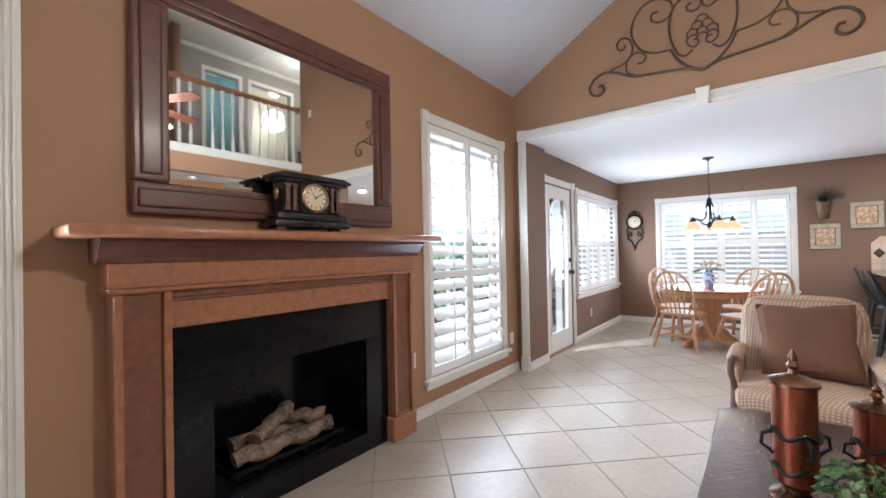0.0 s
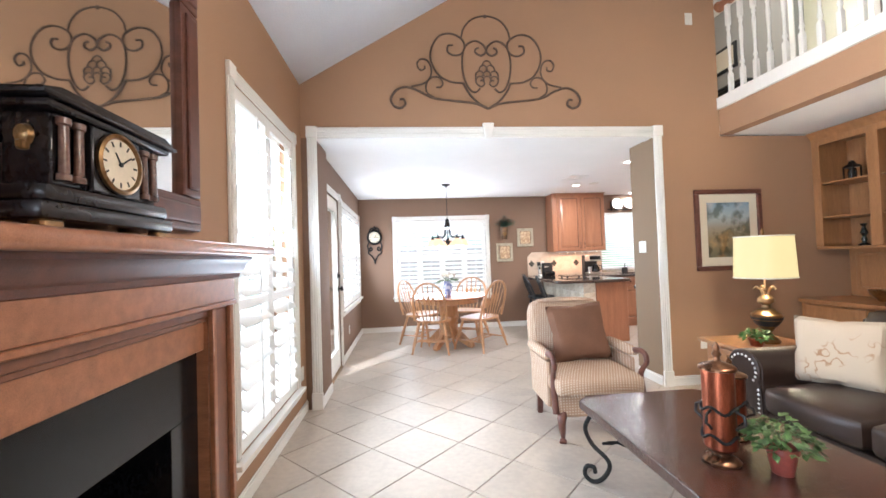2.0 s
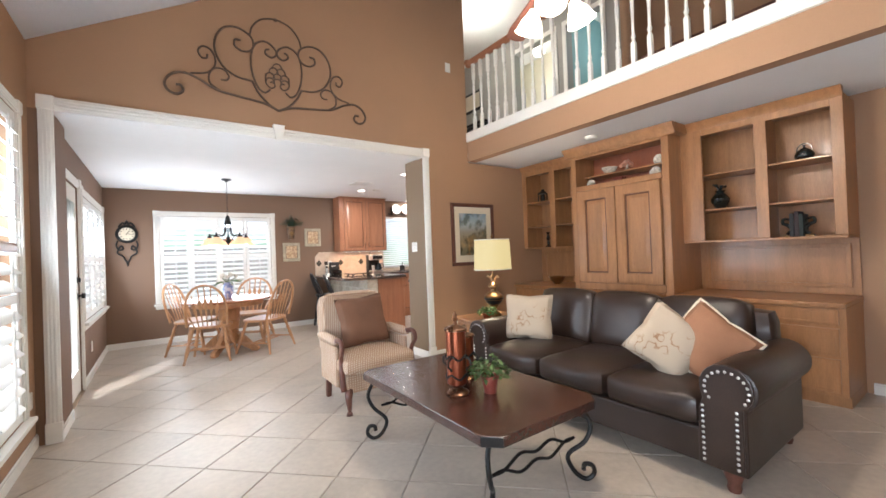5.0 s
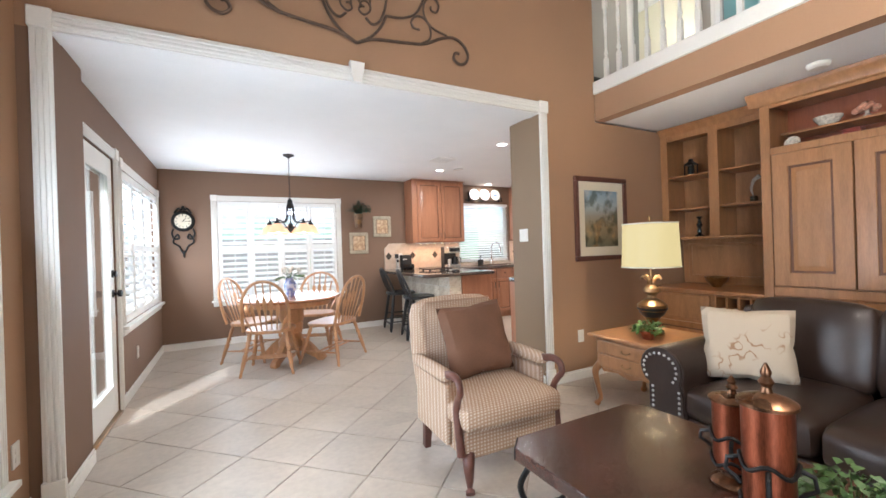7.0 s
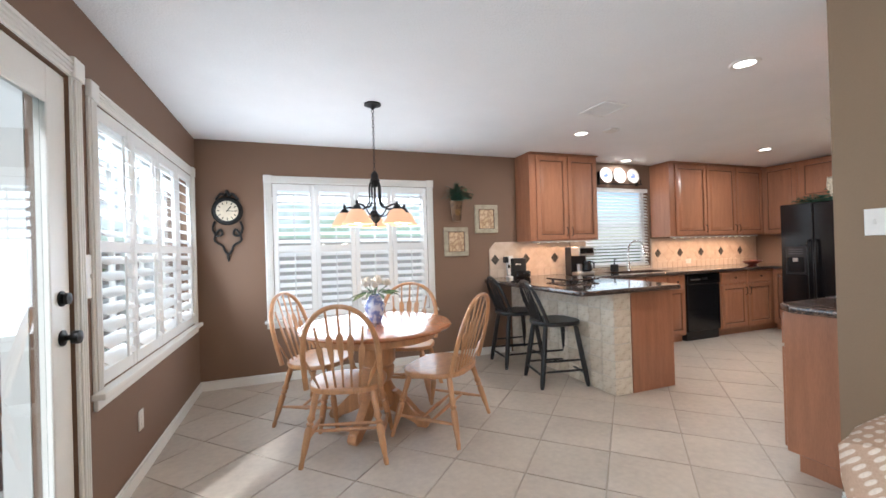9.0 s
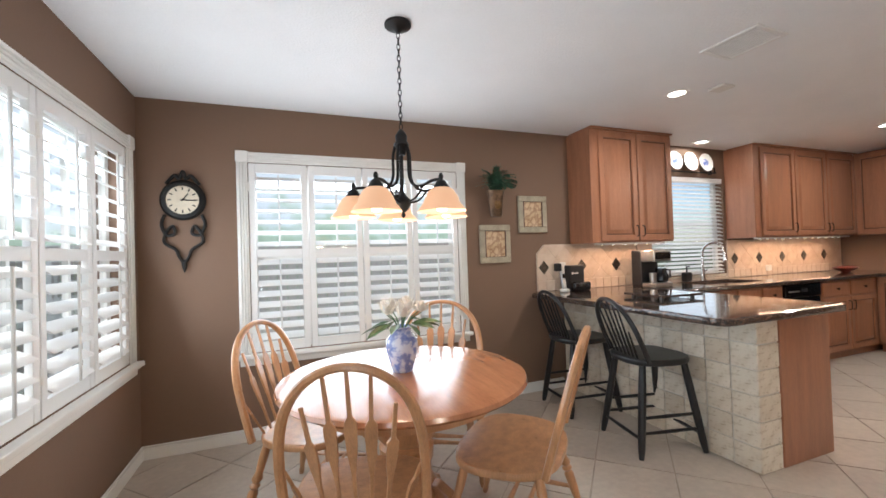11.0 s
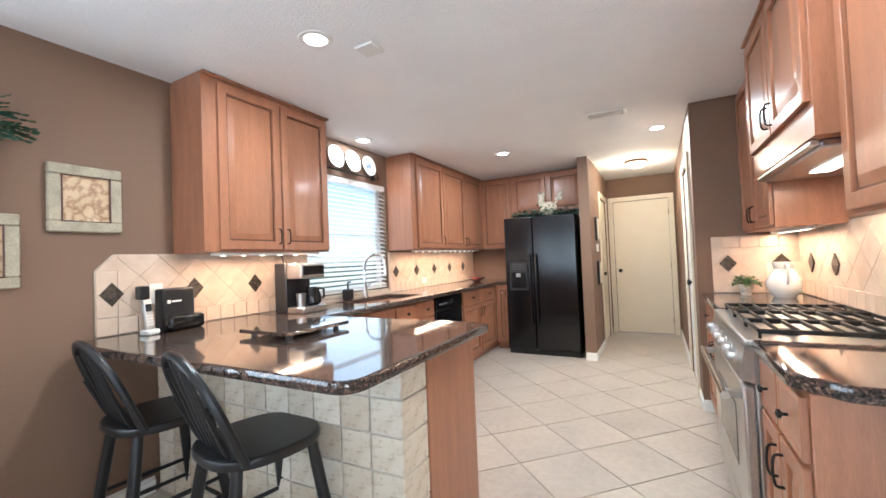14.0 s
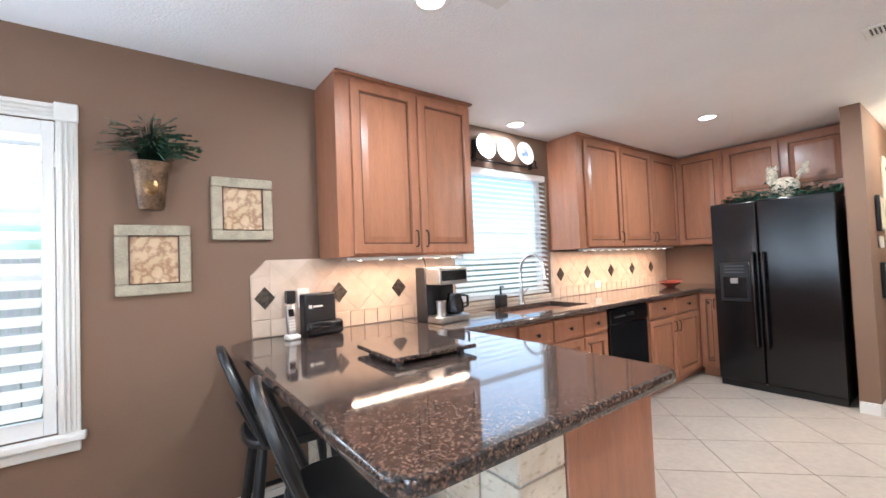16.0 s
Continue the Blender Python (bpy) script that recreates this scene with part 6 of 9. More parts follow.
chest = thing("dark_chest", pose(5.7, 6.75, 2.76), "dark wooden chest against the loft wall", "chest")
part("body", box(bmesh.new(), -0.3, 0.3, -0.45, 0.45, 0.05, 0.80, 0.01), BLACKPAINT, chest)
part("lid", box(bmesh.new(), -0.33, 0.33, -0.48, 0.48, 0.80, 0.84, 0.008), BLACKPAINT, chest)
for sx in (-0.26, 0.26):
    for sy in (-0.4, 0.4):
        part("foot", box(bmesh.new(), sx - 0.03, sx + 0.03, sy - 0.03, sy + 0.03, 0, 0.05), BLACKPAINT, chest)

# ---- breakfast nook ----
door = tagged(new("door_2"), "white garden door with one tall glass pane, shut", "door", kind="structure")
door.matrix_world = pose(0.0, 5.64, 0, 0, 0, 90)
DW = 0.86
part("casing", fluted(bmesh.new(), -0.078, 0.0, 0, 2.08, 0.022), WHITE, door)
part("casing", fluted(bmesh.new(), DW, DW + 0.078, 0, 2.08, 0.022), WHITE, door)
part("head_casing", fluted(bmesh.new(), 0, DW, 2.08, 2.16, 0.022, "z"), WHITE, door)
part("corner_block", box(bmesh.new(), DW - 0.004, DW + 0.083, -0.028, 0, 2.078, 2.168, 0.004), WHITE, door)
part("corner_block", box(bmesh.new(), -0.082, 0.004, -0.028, 0, 2.078, 2.168, 0.004), WHITE, door)
leaf = bmesh.new()
for a, b, c, d in ((0.01, 0.145, 0.02, 2.07), (DW - 0.145, DW - 0.01, 0.02, 2.07), (0.145, DW - 0.145, 0.02, 0.24), (0.145, DW - 0.145, 1.93, 2.07)):
    box(leaf, a, b, 0.01, 0.055, c, d, 0.003)
part("leaf", leaf, WHITE, door)
bead = bmesh.new()
for a, b, c, d in ((0.135, 0.165, 0.23, 1.94), (DW - 0.165, DW - 0.135, 0.23, 1.94), (0.165, DW - 0.165, 0.23, 0.26), (0.165, DW - 0.165, 1.91, 1.94)):
    box(bead, a, b, 0.002, 0.012, c, d, 0.004)
part("glazing_bead", bead, WHITE, door)
g = part("pane", box(bmesh.new(), 0.15, DW - 0.15, 0.03, 0.034, 0.245, 1.925), PANE, door)
g.visible_shadow = False
part("threshold", box(bmesh.new(), 0, DW, -0.02, 0.15, -0.004, 0.018, 0.004), BRASS, door)
for z, r in ((0.98, 0.027), (1.14, 0.024)):
    part("door_knob" if z < 1 else "deadbolt", lathe(bmesh.new(), [(0.032, 0), (0.032, 0.006), (0.012, 0.012), (0.012, 0.03 if z < 1 else 0.014), (r, 0.035 if z < 1 else 0.016), (r, 0.06 if z < 1 else 0.028), (0.005, 0.066 if z < 1 else 0.032)], 18, pose(DW - 0.075, 0.01, z, 90)), BLACKIRON, door, "dark bronze knob")

# wall clock
clk = thing("wall_clock", pose(0.275, 8.795, 1.74), "dark iron wall clock with ivory dial and scrolled pendant", "clock")
turn = pose(0, -0.03, 0, 90)
part("case", lathe(bmesh.new(), [(0.135, -0.03), (0.14, -0.01), (0.125, 0.01), (0.105, 0.012), (0.10, 0.002), (0.002, 0.002)], 36, turn), BLACKIRON, clk)
part("dial", lathe(bmesh.new(), [(0.002, 0.006), (0.098, 0.006), (0.098, 0.002)], 36, turn), IVORY, clk, "ivory dial")
bm = bmesh.new()
for k in range(12):
    box(bm, -0.004, 0.004, 0.068, 0.09, 0.0065, 0.0075, m=turn @ pose(0, 0, 0, 0, 0, k * 30))
part("numerals", bm, BLACKIRON, clk, "black numerals")
part("minute_pointer", box(bmesh.new(), -0.003, 0.003, -0.012, 0.08, 0.008, 0.009, m=turn @ pose(0, 0, 0, 0, 0, -92)), BLACKIRON, clk)
part("hour_pointer", box(bmesh.new(), -0.004, 0.004, -0.01, 0.055, 0.0092, 0.0102, m=turn @ pose(0, 0, 0, 0, 0, -38)), BLACKIRON, clk)
part("crest", tube(bmesh.new(), curve([(-0.10, -0.02, 0.11), (-0.05, -0.02, 0.17), (-0.02, -0.02, 0.15), (0, -0.02, 0.20), (0.02, -0.02, 0.15), (0.05, -0.02, 0.17), (0.10, -0.02, 0.11)], 5), 0.012, 8), BLACKIRON, clk)
for s in (-1, 1):
    part("scroll", tube(bmesh.new(), curve([(s * 0.11, -0.02, -0.10), (s * 0.13, -0.02, -0.17), (s * 0.10, -0.02, -0.24), (s * 0.05, -0.02, -0.23), (s * 0.065, -0.02, -0.18), (s * 0.10, -0.02, -0.22), (s * 0.115, -0.02, -0.29), (s * 0.05, -0.02, -0.34), (s * 0.03, -0.02, -0.39), (0, -0.02, -0.44)], 5), 0.011, 8), BLACKIRON, clk)
part("tassel", lathe(bmesh.new(), [(0.003, -0.50), (0.014, -0.47), (0.018, -0.44), (0.006, -0.41)], 12, Matrix.Translation((0, -0.02, 0))), BLACKIRON, clk)


def wall_art(m, w, h, label):
    a = thing("framed_print", m, label, "picture")
    f = 0.055
    pale = MATS.get("weathered_cream_frame") or mat("weathered_cream_frame", (0.42, 0.37, 0.27), 0.8, var=0.15, scale=14, fine=120, bump=0.2)
    for x0, x1, z0, z1 in ((-w / 2, w / 2, h / 2 - f, h / 2), (-w / 2, w / 2, -h / 2, -h / 2 + f), (-w / 2, -w / 2 + f, -h / 2 + f, h / 2 - f), (w / 2 - f, w / 2, -h / 2 + f, h / 2 - f)):
        part("frame", box(bmesh.new(), x0, x1, -0.028, -0.002, z0, z1, 0.006), pale, a)
    part("picture", box(bmesh.new(), -w / 2 + f, w / 2 - f, -0.016, -0.004, -h / 2 + f, h / 2 - f), FLORALART, a, "russet botanical print")
    part("inner_line", tube(bmesh.new(), [(-w / 2 + f, -0.026, -h / 2 + f), (w / 2 - f, -0.026, -h / 2 + f), (w / 2 - f, -0.026, h / 2 - f), (-w / 2 + f, -0.026, h / 2 - f)], 0.005, 6, closed=True), CHERRY, a)
    return a


wall_art(pose(2.695, 8.8, 1.39), 0.31, 0.345, "botanical print in a weathered cream frame, hung lower")
wall_art(pose(3.10, 8.8, 1.66), 0.31, 0.345, "botanical print in a weathered cream frame, hung higher")
wp = thing("wall_planter", pose(2.685, 8.79, 1.63), "bronze wall pocket planter with trailing green fern", "planter")
bm = lathe(bmesh.new(), [(0.045, 0), (0.055, 0.01), (0.075, 0.20), (0.085, 0.235), (0.078, 0.235), (0.068, 0.20)], 20, Matrix.Diagonal((1, 0.6, 1, 1)) @ Matrix.Translation((0, -0.10, 0)))
part("pocket", bm, mat("bronze_tin", (0.17, 0.105, 0.06), 0.4, metal=0.5, var=0.35, scale=14, fine=90, bump=0.1), wp)
part("emblem", lathe(bmesh.new(), [(0.002, 0.006), (0.03, 0.005), (0.036, 0)], 16, pose(0, -0.095, 0.11, 90) @ Matrix.Diagonal((0.9, 1.3, 1, 1))), BRASS, wp)
bm = bmesh.new()
rnd = random.Random(11)
for i in range(190):
    a = rnd.uniform(-1.5, 1.5)
    l = rnd.uniform(0.05, 0.20)
    lift = rnd.uniform(0.0, 0.19) * (1.25 - abs(a) / 2)
    p = curve([(0.04 * math.sin(a), -0.06, 0.22), (l * 0.5 * math.sin(a), -0.07 - 0.03 * math.cos(a), 0.27 + lift * 0.7), (l * math.sin(a) * 1.1, -0.07 - l * 0.5 * math.cos(a), 0.27 + lift - 0.05 * rnd.random())], 4)
    for q, r in zip(p, p[1:]):
        for sgn in (-1, 1):
            d = (r - q)
            side = Vector((d.z, 0.2, -d.x)).normalized() * 0.017 * sgn
            vs = [bm.verts.new(v) for v in (q, q + side * 0.8 + d * 0.5, r + side * 0.5, r)]
            bm.faces.new(vs)
part("fern", bm, LEAFDARK, wp, "dusty green fern fronds")


# dining set
def dining_table(m):
    t = thing("dining_table", m, "round oak pedestal dining table with a glossy top", "table")
    part("tabletop", lathe(bmesh.new(), [(0.50, 0.715), (0.562, 0.72), (0.575, 0.733), (0.569, 0.748), (0.547, 0.752), (0.001, 0.752)], 64), TABLEWOOD, t)
    part("apron", lathe(bmesh.new(), [(0.44, 0.65), (0.455, 0.652), (0.455, 0.715), (0.42, 0.715), (0.42, 0.66)], 48), OAK, t)
    part("pedestal", lathe(bmesh.new(), [(0.10, 0.12), (0.15, 0.16), (0.155, 0.22), (0.12, 0.27), (0.10, 0.32), (0.125, 0.36), (0.13, 0.42), (0.115, 0.44), (0.14, 0.47), (0.14, 0.60), (0.20, 0.65)], 28), OAK, t)
    for k in range(4):
        r = pose(0, 0, 0, 0, 0, 45 + 90 * k + 8)
        out = [(0.08, 0.26), (0.16, 0.25), (0.25, 0.18), (0.33, 0.10), (0.40, 0.07), (0.42, 0.03), (0.40, 0.0), (0.33, 0.0), (0.30, 0.03), (0.22, 0.06), (0.14, 0.10), (0.08, 0.11)]
        part("foot", prism(bmesh.new(), out, 0.07, r @ Matrix.Translation((0, -0.035, 0)), 0.008), OAK, t)
    return t


dining_table(pose(1.455, 7.42, 0))


def dining_chair(m):
    """Arrow-back Windsor chair, front towards -y."""
    c = thing("dining_chair", m, "light oak arrow-back Windsor chair with turned legs", "chair", "chairs round the dining table")
    out = [(0.20 * math.copysign(abs(math.cos(a)) ** 0.7, math.cos(a)) * (1.03 - 0.08 * math.sin(a)), 0.205 * math.copysign(abs(math.sin(a)) ** 0.75, math.sin(a))) for a in [2 * math.pi * k / 28 for k in range(28)]]
    part("seat", prism(bmesh.new(), out, 0.034, Matrix.Translation((0, 0, 0.432)) @ pose(0, 0, 0, -90) @ Matrix.Scale(-1, 4, (0, 1, 0)), 0.009), OAK, c)
    top = 0.99

    def hoop(k):
        a = math.pi * k
        x = -0.19 * math.cos(a) * (1 - 0.0 * k)
        s = math.sin(a)
        z = 0.465 + (top - 0.465) * min(1, s ** 0.62)
        x *= 1.0 + 0.12 * s * (1 if s < 0.9 else 0.9)
        return Vector((x, 0.17 + (z - 0.465) * 0.24, z))

    pts = [hoop(k / 30) for k in range(31)]
    part("back_bow", tube(bmesh.new(), pts, 0.0145, 8), OAK, c)
    for k in range(7):
        x = (k - 3) * 0.048
        ztop = 0.465 + (top - 0.465) * max(0.05, 1 - (abs(x) * 1.25 / 0.215) ** 2.6) - 0.01
        p0, p1 = Vector((x * 0.85, 0.165, 0.46)), Vector((x * 1.25, 0.17 + (ztop - 0.465) * 0.24, ztop))
        d = p1 - p0
        mm = Matrix.Translation(p0) @ d.to_track_quat("Z", "Y").to_matrix().to_4x4()
        L = d.length
        prof = [(0.0, 0.005), (0.30, 0.006), (0.46, 0.014), (0.60, 0.017), (0.66, 0.016), (0.70, 0.006), (1.0, 0.005)]
        o = [(w, s * L) for s, w in prof] + [(-w, s * L) for s, w in prof[::-1]]
        part("arrow_slat", prism(bmesh.new(), o, 0.009, mm @ pose(0, 0, 0) @ Matrix.Translation((0, -0.0045, 0)), 0.0015), OAK, c)
    legp = [(0, 0.011), (0.06, 0.014), (0.10, 0.011), (0.28, 0.018), (0.50, 0.020), (0.54, 0.013), (0.57, 0.021), (0.60, 0.013), (0.64, 0.022), (0.70, 0.015), (0.85, 0.018), (1, 0.016)]
    feet = {}
    for sx in (-1, 1):
        for sy in (-1, 1):
            foot, head = Vector((sx * 0.215, sy * 0.225, 0)), Vector((sx * 0.145, sy * 0.135, 0.435))
            feet[sx, sy] = (foot, head)
            part("leg", spindle(bmesh.new(), foot, head, legp, 10), OAK, c)
    sp = [(0, 0.008), (0.2, 0.010), (0.45, 0.013), (0.5, 0.016), (0.55, 0.013), (0.8, 0.010), (1, 0.008)]
    at = lambda k, s: feet[k][0].lerp(feet[k][1], s)
    for sx in (-1, 1):
        part("stretcher", spindle(bmesh.new(), at((sx, -1), 0.33), at((sx, 1), 0.33), sp, 8), OAK, c)
    for s in (0.40, 0.60):
        a, b = at((-1, -1), 0.33).lerp(at((-1, 1), 0.33), s), at((1, -1), 0.33).lerp(at((1, 1), 0.33), s)
        part("cross_stretcher", spindle(bmesh.new(), a, b, sp, 8), OAK, c)
    return c


SIZE = Matrix.Diagonal((1.2, 1.06, 0.99, 1))
first = dining_chair(pose(1.20, 7.08, 0, 0, 0, 163) @ SIZE)
for x, y, rz in ((1.89, 7.17, -135), (1.07, 7.80, 62), (1.80, 7.98, -30)):
    copy_thing(first, pose(x, y, 0, 0, 0, rz) @ SIZE)

v = thing("flower_vase", pose(1.455, 7.45, 0.752), "blue and white china vase with white magnolia flowers", "vase")
part("vase", lathe(bmesh.new(), [(0.045, 0), (0.05, 0.008), (0.062, 0.05), (0.078, 0.11), (0.075, 0.15), (0.05, 0.185), (0.045, 0.20), (0.056, 0.215), (0.05, 0.215), (0.04, 0.20)], 28), CHINA, v)
PETAL = mat("ivory_petal", (0.76, 0.73, 0.67), 0.6, var=0.12, scale=20, bump=0.05)
MAGLEAF = mat("magnolia_leaf", (0.05, 0.11, 0.035), 0.35, var=0.3, scale=20)
rnd = random.Random(4)
for k in range(9):
    a = k * 2.4 + 0.3
    r = 0.035 + 0.013 * k
    c = Vector((r * math.cos(a), r * math.sin(a), 0.30 - 0.006 * k + 0.02 * rnd.random()))
    part("stem", tube(bmesh.new(), [(0, 0, 0.18), c * 0.5 + Vector((0, 0, 0.11)), c], 0.003, 5), MAGLEAF, v)
    bm = bmesh.new()
    for j in range(9):
        b = j * 2.4
        e = 25 + 6 * j
        M = Matrix.Translation(c) @ Euler((0, radians(-e), b)).to_matrix().to_4x4()
        vs = [bm.verts.new(M @ Vector(p)) for p in ((0, 0, 0), (0.02, 0.018, 0.006), (0.045, 0.012, 0.016), (0.055, 0, 0.02), (0.045, -0.012, 0.016), (0.02, -0.018, 0.006), (0.028, 0, -0.003))]
        for q in range(6):
            bm.faces.new((vs[q], vs[(q + 1) % 6], vs[6]))
    part("blossom", bm, PETAL, v, "ivory magnolia blossom")
for k in range(11):
    a = k * 1.75
    M = Matrix.Translation((0.06 * math.cos(a), 0.06 * math.sin(a), 0.235)) @ Euler((rnd.uniform(-0.5, 0.5), radians(20 - 30 * rnd.random()), a)).to_matrix().to_4x4()
    bm = bmesh.new()
    vs = [bm.verts.new(M @ Vector(p)) for p in ((0, 0, 0), (0.05, 0.022, 0.0), (0.10, 0.018, -0.012), (0.14, 0, -0.03), (0.10, -0.018, -0.012), (0.05, -0.022, 0.0), (0.07, 0, -0.012))]
    for q in range(6):
        bm.faces.new((vs[q], vs[(q + 1) % 6], vs[6]))
    part("leaf", bm, MAGLEAF, v)


def chandelier(m):
    c = thing("chandelier", m, "dark bronze five-arm chandelier with amber glass shades, lit", "chandelier")
    part("canopy", lathe(bmesh.new(), [(0.065, 0), (0.065, -0.012), (0.02, -0.03), (0.008, -0.045)], 24), BLACKIRON, c)
    bm = bmesh.new()
    z = -0.04
    k = 0
    while z > -0.52:
        turn = pose(0, 0, z - 0.018, 0, 0, 90 * (k % 2))
        tube(bm, [turn @ Vector((0.008 * math.cos(a), 0, 0.018 * math.sin(a))) for a in [2 * math.pi * j / 10 for j in range(10)]], 0.0025, 5, closed=True)
        z -= 0.028
        k += 1
    tagged(part("chain", bm, BLACKIRON, c, "iron chain"), kind="stuff")
    shrink = Matrix.Translation((0, 0, -0.13)) @ Matrix.Scale(0.86, 4)

    def fit(name, bm, material, parent, label=""):
        bmesh.ops.transform(bm, matrix=shrink, verts=bm.verts)
        return part(name, bm, material, parent, label)

    fit("top_hub", lathe(bmesh.new(), [(0.006, -0.45), (0.02, -0.465), (0.035, -0.49), (0.032, -0.52), (0.045, -0.54), (0.03, -0.56), (0.02, -0.60)], 18), BLACKIRON, c)
    fit("centre_rod", rod(bmesh.new(), (0, 0, -0.56), (0, 0, -0.86), 0.008), BLACKIRON, c)
    fit("lower_hub", lathe(bmesh.new(), [(0.004, -0.955), (0.014, -0.94), (0.008, -0.925), (0.028, -0.91), (0.045, -0.88), (0.04, -0.85), (0.02, -0.83), (0.01, -0.81)], 18), BLACKIRON, c)
    for k in range(5):
        a = radians(11 + 72 * k)
        C, S = math.cos(a), math.sin(a)
        arm = fit("arm", tube(bmesh.new(), curve([(0.03 * C, 0.03 * S, -0.53), (0.05 * C, 0.05 * S, -0.60), (0.055 * C, 0.055 * S, -0.73), (0.10 * C, 0.10 * S, -0.785), (0.16 * C, 0.16 * S, -0.79), (0.22 * C, 0.22 * S, -0.775), (0.285 * C, 0.285 * S, -0.775)], 5), 0.0085, 8), BLACKIRON, c)
        fit("brace", tube(bmesh.new(), curve([(0.03 * C, 0.03 * S, -0.87), (0.10 * C, 0.10 * S, -0.85), (0.15 * C, 0.15 * S, -0.80), (0.16 * C, 0.16 * S, -0.79)], 4), 0.006, 6), BLACKIRON, arm)
        base = Matrix.Translation((0.285 * C, 0.285 * S, -0.80)) @ Matrix.Scale(1.12, 4)
        fit("socket", lathe(bmesh.new(), [(0.006, 0.05), (0.012, 0.035), (0.008, 0.02), (0.022, 0.01), (0.035, -0.012), (0.04, -0.02)], 16, base), BLACKIRON, arm)
        fit("shade", lathe(bmesh.new(), [(0.032, -0.015), (0.055, -0.03), (0.075, -0.06), (0.085, -0.09), (0.105, -0.115), (0.115, -0.128), (0.112, -0.128), (0.082, -0.092), (0.07, -0.06), (0.03, -0.02)], 28, base, False), AMBER, arm, "amber alabaster glass shade")
        fit("bulb", lathe(bmesh.new(), [(0.012, -0.03), (0.028, -0.07), (0.032, -0.10), (0.02, -0.125), (0.002, -0.13)], 14, base), BULB, arm)
    return c


chandelier(pose(1.48, 7.44, 2.44))
for k in range(5):
    a = radians(11 + 72 * k)
    lamp("chandelier_bulb", "POINT", pose(1.48 + 0.245 * math.cos(a), 7.44 + 0.245 * math.sin(a), 1.45), 2.2, WARM, 0.03)

# ---- outside ----
fence = thing("garden_fence", pose(1.5, 12.2, -0.16), "weathered wooden board fence across the garden", "fence")
FENCEWOOD = mat("grey_fence_wood", (0.50, 0.48, 0.45), 0.9, var=0.08, scale=4, fine=40, bump=0.2, stretch=(6, 6, 0.6))
board = mesh("board", bb(-0.068, 0.068, 0, 0.02, 0.05, 1.75, 0.004), FENCEWOOD)
for k in range(60):
    ob = new("board", board)
    ob.parent = fence
    ob.matrix_basis = pose(-4.3 + k * 0.145, 0, 0)
for z in (0.35, 1.40):
    part("rail", box(bmesh.new(), -4.4, 4.4, 0.02, 0.06, z, z + 0.09), FENCEWOOD, fence)
BRICK = mat("pale_brick", (0.48, 0.40, 0.35), 0.9, var=0.15, scale=10, fine=80, bump=0.3, random=0.18)
MORTAR = mat("pale_mortar", (0.62, 0.59, 0.53), 0.95, fine=120, bump=0.3)
bw = setting("wall_brick_outside", pierced("x", -0.25, -0.152, 6.515, 9.0, -0.16, 2.75, [(6.70, 8.64, 0.66, 2.07)]), MORTAR, "pale brick outer skin of the house wall")
brick_half = mesh("brick", bb(-0.045, 0.045, -0.012, 0, 0, 0.062, 0.003), BRICK)
brick_face = mesh("brick", bb(-0.1, 0.1, -0.012, 0, 0, 0.062, 0.003), BRICK)
for y, z0, z1 in ((6.515, -0.14, 2.70), (8.64, 0.70, 2.0)):
    for r in range(int((z1 - z0) / 0.075)):
        ob = new("brick", brick_half)
        ob.parent = bw
        ob.matrix_basis = pose(-0.203 + (0.003 if r % 2 else -0.002), y, z0 + r * 0.075)
for r in range(9):
    for k in range(11):
        ob = new("brick", brick_face)
        ob.parent = bw
        ob.matrix_basis = pose(-0.25, 6.63 + k * 0.21 + (0.105 if r % 2 else 0), -0.02 + r * 0.075, 0, 0, -90)
part("outer_jamb", bb(-0.245, -0.155, 6.502, 6.5135, -0.1, 2.12), WHITE, bw, "white outer door jamb")


def porch_lantern(m):
    """A coach lantern on a bracket, its wall at +x, hung from the bracket's end."""
    p = thing("porch_lantern", m, "black metal coach lantern with frosted glass on the brick", "lantern")
    part("wall_plate", bb(0.29, 0.312, -0.04, 0.04, 0.20, 0.38, 0.006), BLACKIRON, p)
    part("bracket", tube(bmesh.new(), curve([(0.29, 0, 0.26), (0.18, 0, 0.33), (0.03, 0, 0.34), (0, 0, 0.29), (0, 0, 0.22)], 5), 0.009, 8), BLACKIRON, p)
    part("roof", lathe(bmesh.new(), [(0.012, 0.23), (0.03, 0.20), (0.085, 0.165), (0.10, 0.15), (0.095, 0.145), (0.02, 0.15)], 18), BLACKIRON, p)
    part("glass", lathe(bmesh.new(), [(0.085, 0.145), (0.088, 0.05), (0.07, -0.04), (0.05, -0.06)], 18), IVORY, p, "frosted ivory glass")
    for k in range(4):
        a = math.pi / 4 + k * math.pi / 2
        c, s = math.cos(a), math.sin(a)
        part("strap", tube(bmesh.new(), curve([(0.09 * c, 0.09 * s, 0.15), (0.095 * c, 0.095 * s, 0.05), (0.076 * c, 0.076 * s, -0.045), (0.03 * c, 0.03 * s, -0.085)], 4), 0.006, 6), BLACKIRON, p)
    part("finial", lathe(bmesh.new(), [(0.05, -0.062), (0.03, -0.085), (0.012, -0.10), (0.016, -0.12), (0.003, -0.15)], 14), BLACKIRON, p)
    return p


porch_lantern(pose(-0.562, 7.14, 2.12))


